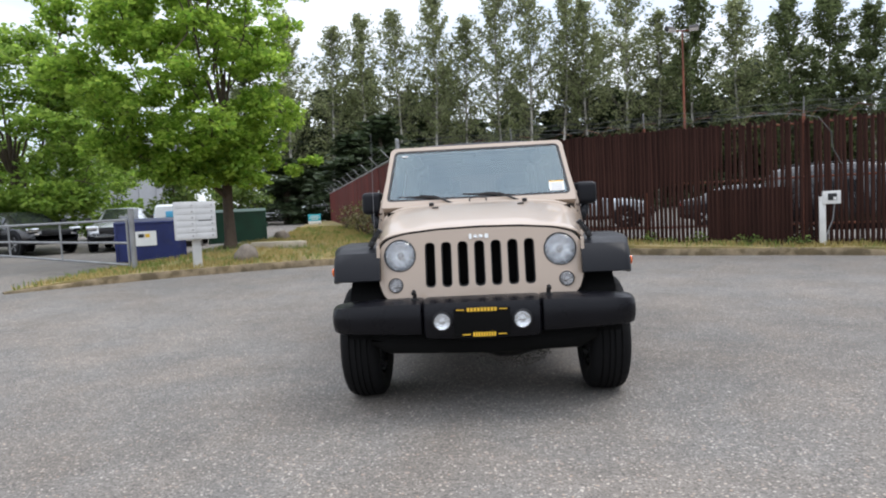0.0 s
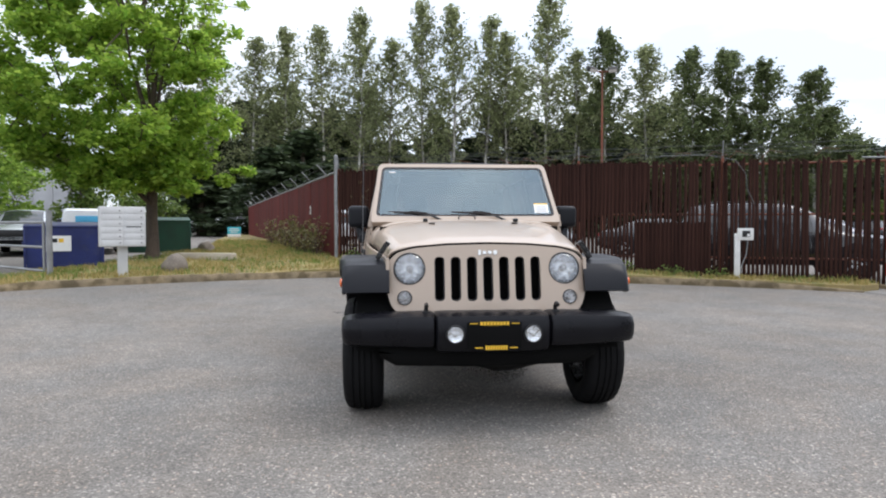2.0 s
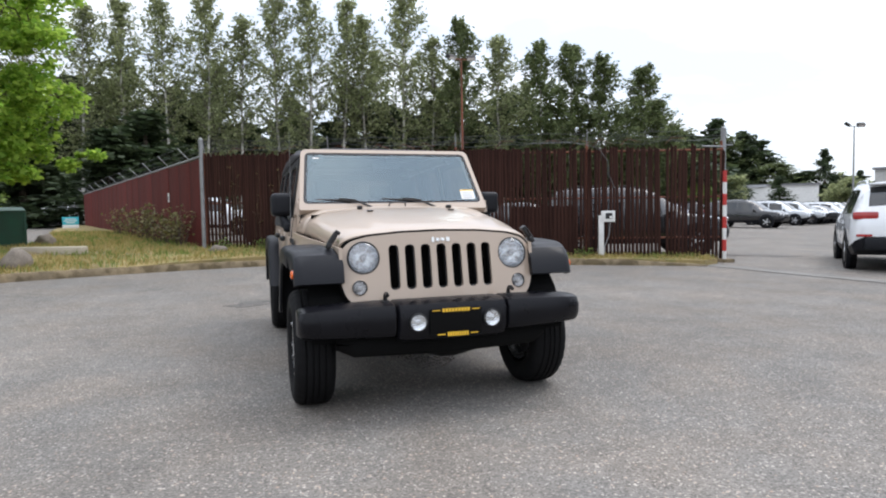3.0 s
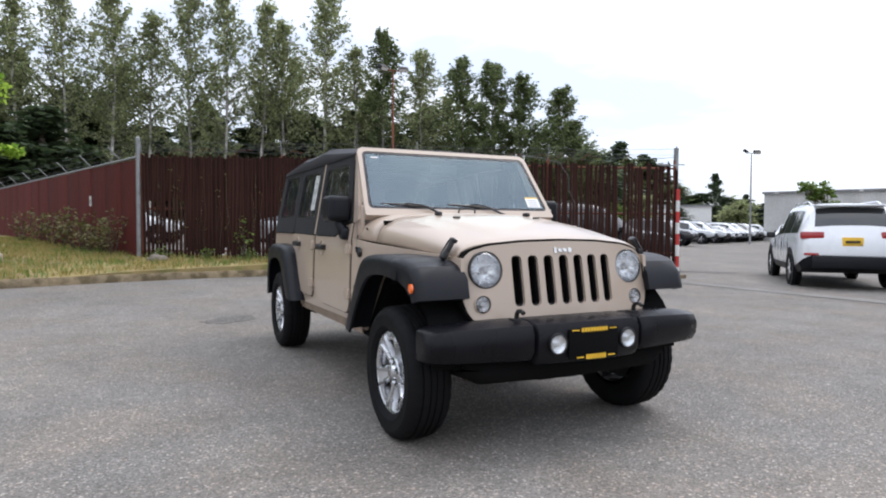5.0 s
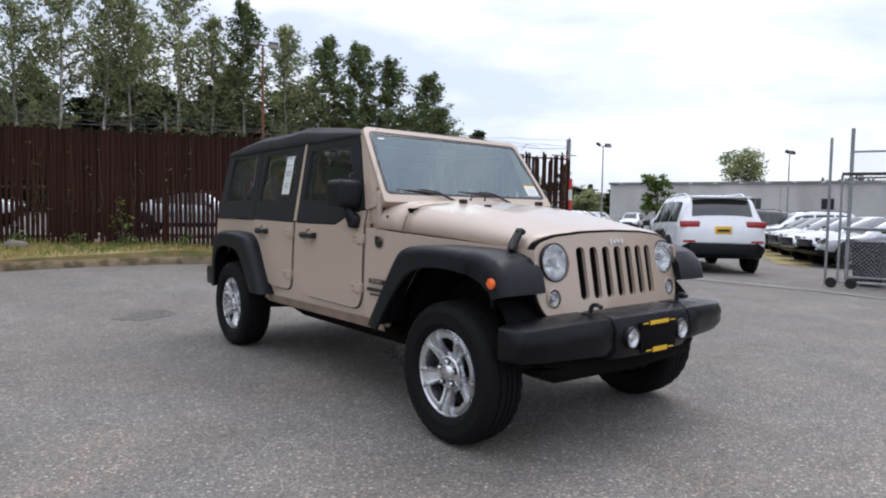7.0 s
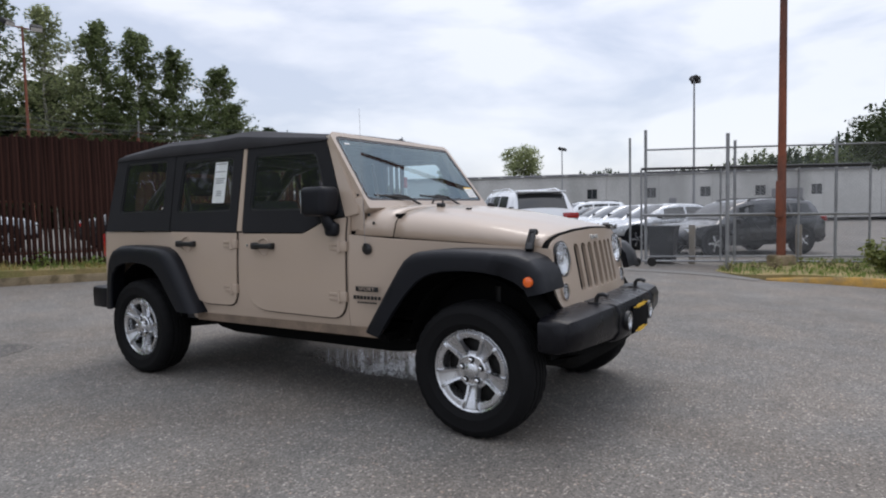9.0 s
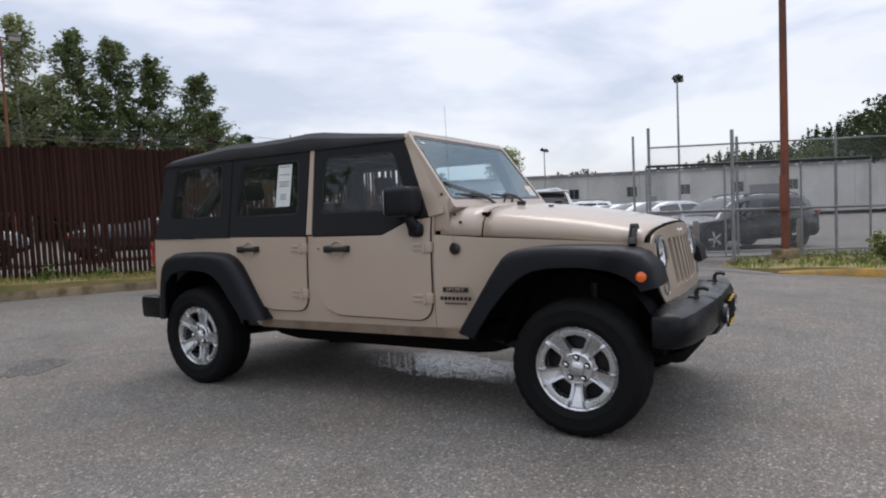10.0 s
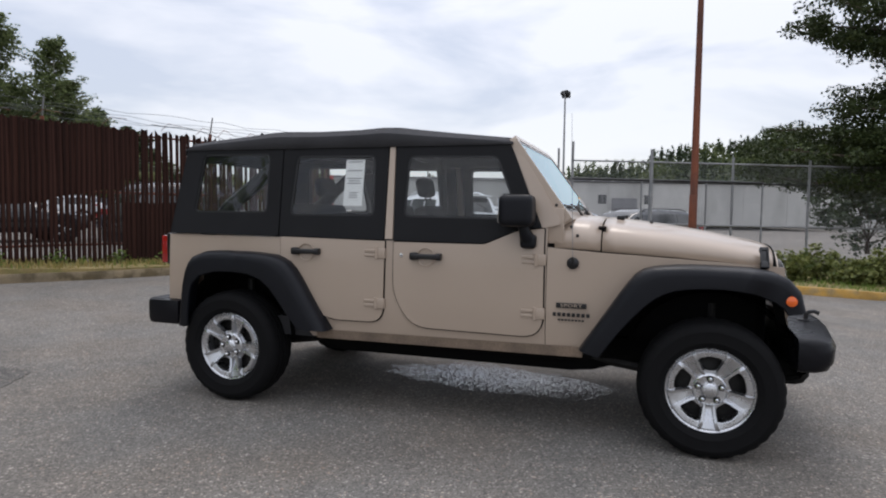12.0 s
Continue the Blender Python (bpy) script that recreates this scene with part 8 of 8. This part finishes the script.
def pine():
    x, y = 14.2, -7.6
    t = thing("pine_tree", "dark green pine with spreading layered boughs", "tree", Matrix.Translation((x, y, ground_z(x, y) + 0.1)))
    rng = random.Random(8)
    bm = bmesh.new()
    tube(bm, [(0, 0, -0.1), (0.1, 0.1, 3), (0.0, 0.2, 6), (0.15, 0.15, 9.6)], [0.26, 0.2, 0.15, 0.03], 10)
    lv = Leaves(88)
    boughs = []
    for k in range(30):
        u = (k + 0.5) / 30
        z = 1.6 + 7.4 * u
        a = k * 2.4
        if math.sin(a) > 0.2 and 3.9 < z < 5.6:
            continue
        boughs.append((z, a, (4.2 - 2.6 * u) * rng.uniform(0.7, 1.0)))
    for z, a, reach in ((2.5, 1.35, 5.3), (3.0, 1.55, 5.4), (3.5, 1.40, 4.6), (2.2, 1.75, 5.2), (2.8, 1.9, 5.4), (3.9, 1.75, 4.1), (3.4, 1.65, 4.9), (6.1, 1.5, 3.9), (6.7, 1.7, 3.8), (7.3, 1.45, 3.6), (2.1, 1.15, 4.3), (2.9, 1.0, 4.4), (5.5, 1.85, 3.7), (6.3, 1.95, 4.3), (7.0, 1.3, 3.3), (5.7, 1.55, 3.3), (6.0, 1.7, 4.4), (4.3, 1.6, 3.4), (4.5, 1.9, 2.9)):
        boughs.append((z, a, reach))
    for z, a, reach in boughs:
        base = Vector((0.05, 0.1, z * 0.93))
        tip = Vector((math.cos(a) * reach, math.sin(a) * reach, z + reach * 0.04))
        pts = limb(bm, base, tip, 0.06, 0.012, rng, 0.07, 5)
        for _ in range(int(8 + reach * 4.6)):
            u = rng.uniform(0.30, 1.05)
            side = Vector((-math.sin(a), math.cos(a), 0)) * rng.gauss(0, 0.34) * reach * 0.35 * (1.2 - u * 0.5)
            q = base.lerp(tip, u) + side + Vector((0, 0, rng.gauss(0, 0.10)))
            lv.clump(q, 0.33, 105, 0.085, 0.35, 0.7)
    part("trunk", bm, BARK_DARK, t)
    lv.make("crown", LEAF_PINE, t)


pine()
rng = random.Random(240)
bush = [((rng.gauss(0, 1.0), rng.gauss(0, 0.8), 0.4 + 2.2 * rng.random()), rng.uniform(0.5, 0.75)) for k in range(16)]
broad_tree("thicket_shrub", 21.0, -7.0, 0.0, 241, "green shrub beyond the chain-link fence", bush, 0.06, 0.4, 0.16, LEAF_DARK, BARK_DARK, 260)


def shrub(name, x, y, z, r, h, seed, material, label, category, count, size, group="", stems=9):
    rng = random.Random(seed)
    t = thing(name, label, category, Matrix.Translation((x, y, z)), group)
    bm = bmesh.new()
    lv = Leaves(seed)
    for k in range(stems):
        a, rr = rng.uniform(0, 2 * math.pi), rng.random() ** 0.5 * r
        tip = Vector((math.cos(a) * rr, math.sin(a) * rr, h * rng.uniform(0.55, 1.05) * (1 - 0.35 * (rr / r) ** 2)))
        pts = limb(bm, (tip.x * 0.2, tip.y * 0.2, -0.03), tip, 0.012, 0.004, rng, 0.12, 4)
        for _ in range(5):
            lv.clump(pts[1].lerp(tip, rng.random()), 0.13 + 0.12 * r, count // stems // 5 + 1, size, 0.5, 0.8)
        lv.clump(tip, 0.12, count // stems // 6 + 1, size, 0.5, 0.8)
    part("stem_work", bm, BARK_DARK, t, kind="stuff")
    lv.make("leaves", material, t)
    return t


for k in range(9):
    x, y = 9.55 + 0.35 * math.sin(k * 1.9) + 0.05 * k, -2.45 - 0.55 * k
    shrub("hedge_shrub", x, y, east_z(x, y) - 0.01, 0.52, 0.60 + 0.16 * math.sin(k * 2.7), 300 + k, LEAF_HEDGE, "low leafy green shrub behind the yellow kerb", "shrub", 1500, 0.085, "shrubs along the kerb", 16)
for k, (d, off, h) in enumerate(((0.9, 0.35, 1.05), (1.7, 0.35, 0.75), (2.6, 0.45, 0.95), (3.4, 0.4, 1.15), (4.6, 0.5, 1.0), (6.0, 0.45, 1.3), (7.3, 0.5, 0.9), (9.2, 0.6, 1.2))):
    p = FENCE_A + wall_dir * d + wall_left * off
    shrub("bramble", p.x, p.y, up_z(p.x, p.y), 0.5, h, 330 + k, LEAF_BRAMBLE, "straggling bramble against the red wall", "shrub", 85, 0.10, "brambles by the red wall", 11)
def creeper(d0, d1, seed, label):
    """Dead climbing stems with a few withered leaves, clinging to the face of the slats."""
    rng = random.Random(seed)
    t = thing("dry_creeper", label, "creeper", None, "creepers on the slat fence")
    bm, lv = bmesh.new(), Leaves(seed)
    for k in range(int(10 * (d1 - d0))):
        d = rng.uniform(d0, d1)
        z, top = fence_base(d) + rng.choice((0.0, 0.3, 0.7)), rng.uniform(1.3, 2.75)
        pts = []
        while z < top:
            p = FENCE_A + fence_dir * d + fence_out * rng.uniform(0.02, 0.05)
            pts.append((p.x, p.y, z))
            if rng.random() < 0.36:
                lv.clump(Vector((p.x, p.y, z)) + Vector((*fence_out, 0)) * 0.02, 0.07, rng.randint(1, 4), 0.055, 0.4, 1.0)
            z += rng.uniform(0.12, 0.3)
            d += rng.gauss(0, 0.022)
        if len(pts) > 2:
            tube(bm, pts, rng.uniform(0.002, 0.005), 4)
    part("stem_work", bm, DRY_STEM, t, kind="stuff")
    lv.make("leaves", LEAF_DRY, t)


creeper(0.15, 2.4, 71, "withered tan creeper clinging to the slats by the corner post")
creeper(2.4, 3.6, 72, "withered tan creeper on the rusty slat fence")
p = FENCE_A + fence_dir * 2.25 + fence_out * 0.25
shrub("sapling", p.x, p.y, up_z(p.x, p.y), 0.16, 1.1, 350, LEAF_SHRUB, "thin green sapling in front of the slats", "sapling", 30, 0.08, "", 4)
for k in range(12):
    p = FENCE_A + fence_dir * (0.5 + 0.95 * k) + fence_out * (0.22 + 0.08 * math.sin(k * 3))
    if p.x < 7.2:
        shrub("weed", p.x, p.y, up_z(p.x, p.y) - 0.02, 0.2, 0.26, 360 + k, LEAF_SHRUB, "low green weed at the foot of the fence", "weed", 70, 0.06, "weeds by the fence", 6)
for k in range(6):
    x, y = 10.0 + 0.4 * math.sin(k * 2.1), 0.2 - 0.42 * k
    shrub("weed", x, y, east_z(x, y) - 0.02, 0.16, 0.22, 380 + k, LEAF_BRAMBLE, "dry weed beside the kerb", "weed", 40, 0.05, "weeds by the kerb", 6)
# small trees by the warehouse
for i, (x, y, h, r) in enumerate(((47.5, 29.2, 5.2, 1.5), (72.0, 33.5, 9.6, 3.4), (39, 45, 4.2, 2.6), (45.5, 48, 4.6, 2.6), (66, 52, 5, 3))):
    rng = random.Random(400 + i)
    cl = []
    for k in range(20):
        a, u = rng.uniform(0, 2 * math.pi), rng.random()
        cl.append(((r * 0.8 * math.cos(a) * rng.random(), r * 0.8 * math.sin(a) * rng.random(), (0.25 if i != 1 else 0.5) * h + (0.68 if i != 1 else 0.42) * h * u), r * rng.uniform(0.25, 0.42)))
    broad_tree("lot_tree", x, y, 0.0, 410 + i, "leafy green tree beside the car lot", cl, 0.10, 0.8, 0.32, LEAF_SHRUB if i in (0, 2) else LEAF_ALDER, BARK_DARK, 120)


def far_hill():
    """A wooded ridge far to the east."""
    lv, dark = Leaves(900), Leaves(901)
    rng = lv.rng
    verts, faces = [], []
    n, cols = 90, []
    for k in range(n + 1):
        b = radians(70 + 60 * k / n)
        rise = lerp(8.0, 26.0, smoothstep(76, 101, math.degrees(b))) + 3.2 * noise.noise(Vector((k * 0.16, 0, 0))) + 2.8 * noise.noise(Vector((k * 0.6, 4, 0)))
        row = []
        for d, f in ((235, 0.0), (250, 0.55), (275, 1.0), (330, 0.9)):
            row.append((d * math.sin(b), d * math.cos(b), -2 + (rise + 2) * f))
        cols.append(row)
        verts += row
        for d, f in ((238, 0.15), (243, 0.35), (250, 0.6), (258, 0.75), (268, 0.92), (276, 1.0)):
            for _ in range(5):
                bb = b + radians(rng.uniform(-0.4, 0.4))
                c = Vector((d * math.sin(bb), d * math.cos(bb), -1 + (rise + 2) * f))
                hh = rng.uniform(3.0, 7.5)
                tree = dark if noise.noise(Vector((k * 0.22, f * 2.5, 9))) + rng.uniform(-0.3, 0.3) > -0.02 else lv
                slim = rng.uniform(1.0, 2.2)
                for j in range(30):
                    u = rng.random()
                    rr = slim * (1.08 - u)
                    tree.leaf(c + Vector((rng.gauss(0, rr * 0.55), rng.gauss(0, rr * 0.55), hh * u)), rng.uniform(0.8, 1.4), 0.4)
    for k in range(n):
        for j in range(3):
            a = k * 4 + j
            faces.append((a, a + 1, a + 5, a + 4))
    from_arrays("wooded_hill", verts, faces, LEAF_DARK, smooth=60, label="dark wooded ridge on the horizon", kind="structure", category="hill")
    from_arrays("hill_woods", dark.verts, dark.faces, LEAF_DARK, label="distant dark conifers on the ridge", kind="stuff", category="woods")
    from_arrays("hill_woods", lv.verts, lv.faces, LEAF_POPLAR, label="distant mixed woods on the ridge", kind="stuff", category="woods")


far_hill()

# ---- small pieces of the fences and walls ----
def build_slats():
    """Upright slats, each leaning and worn a little differently; a second row closes the upper part."""
    rng = random.Random(3)
    meshes = []
    for k in range(4):
        bm = bmesh.new()
        box(bm, (0, 0, 0.5), (0.067, 0.014, 1.0), 0.003, seg=1)
        for v in bm.verts:
            if v.co.z > 0.5:
                v.co.z += 0.012 * (k - 1.5) * (1 if v.co.x > 0 else -0.6)
        me = bpy.data.meshes.new("slat")
        bm.to_mesh(me)
        bm.free()
        me.materials.append(SLAT)
        meshes.append(me)
    turn = math.atan2(fence_dir.y, fence_dir.x)
    step, d, i = 0.0855, 0.10, 0
    while d < fence_len - 0.06:
        p = FENCE_A + fence_dir * d
        z0 = fence_base(d) + rng.uniform(0.0, 0.06)
        top = FENCE_TOP - 0.10 * (d / fence_len) + rng.uniform(-0.05, 0.03)
        if d > fence_len - 1.5:
            top += rng.uniform(-0.12, 0.06)
        lean = radians(rng.gauss(0, 0.5))
        if rng.random() > 0.008:
            piece("slat", meshes[i % 4], slat_fence, Matrix.Translation((p.x, p.y, z0)) @ Matrix.Rotation(turn, 4, "Z") @ Matrix.Rotation(lean, 4, "Y") @ Matrix.Diagonal((rng.uniform(0.92, 1.08), 1, top - z0, 1)))
        q = FENCE_A + fence_dir * (d + step * 0.5) - fence_out * 0.014
        # boards behind close the corner and the upper part, and one patch low down; elsewhere one sees through between the slats
        low, high = 0.5 + rng.uniform(0, 0.2), FENCE_TOP - 0.03 - rng.uniform(0, 0.05)
        spans = [(1.72, high)] if d < 0.9 else [(low, high)] if d < 2.55 else [(1.42 + 0.14 * math.sin(d * 1.9 + 0.6), high)] if d < 7.3 else []
        if 7.3 < d < 8.9:
            spans = [(0.28, 1.34)] + ([(1.78, high)] if d < 7.6 else [])
        for lower, upper in spans:
            if upper - lower > 0.1:
                piece("backing_slat", meshes[(i + 2) % 4], slat_fence, Matrix.Translation((q.x, q.y, lower)) @ Matrix.Rotation(turn, 4, "Z") @ Matrix.Rotation(radians(rng.gauss(0, 0.5)), 4, "Y") @ Matrix.Diagonal((rng.uniform(1.45, 1.65), 1, upper - lower, 1)))
        d += step
        i += 1


build_slats()


def build_wall_boards():
    bm = bmesh.new()
    box(bm, (0, 0, 0.5), (0.022, 1.208, 1.0), 0.004, seg=1)
    me = bpy.data.meshes.new("board")
    bm.to_mesh(me)
    bm.free()
    me.materials.append(RED_WALL)
    turn = math.atan2(-wall_dir.x, wall_dir.y)
    rng = random.Random(4)
    n = int(wall_len / 1.22)
    for k in range(n):
        d = 0.66 + 1.22 * k
        p = FENCE_A + wall_dir * d + wall_left * rng.uniform(0.0, 0.012)
        z0 = wall_bottom(d) - 0.06
        piece("board", me, red_wall, Matrix.Translation((p.x, p.y, z0)) @ Matrix.Rotation(turn, 4, "Z") @ Matrix.Diagonal((1, 1, 2.66 - z0 + rng.uniform(-0.02, 0.02), 1)))


build_wall_boards()
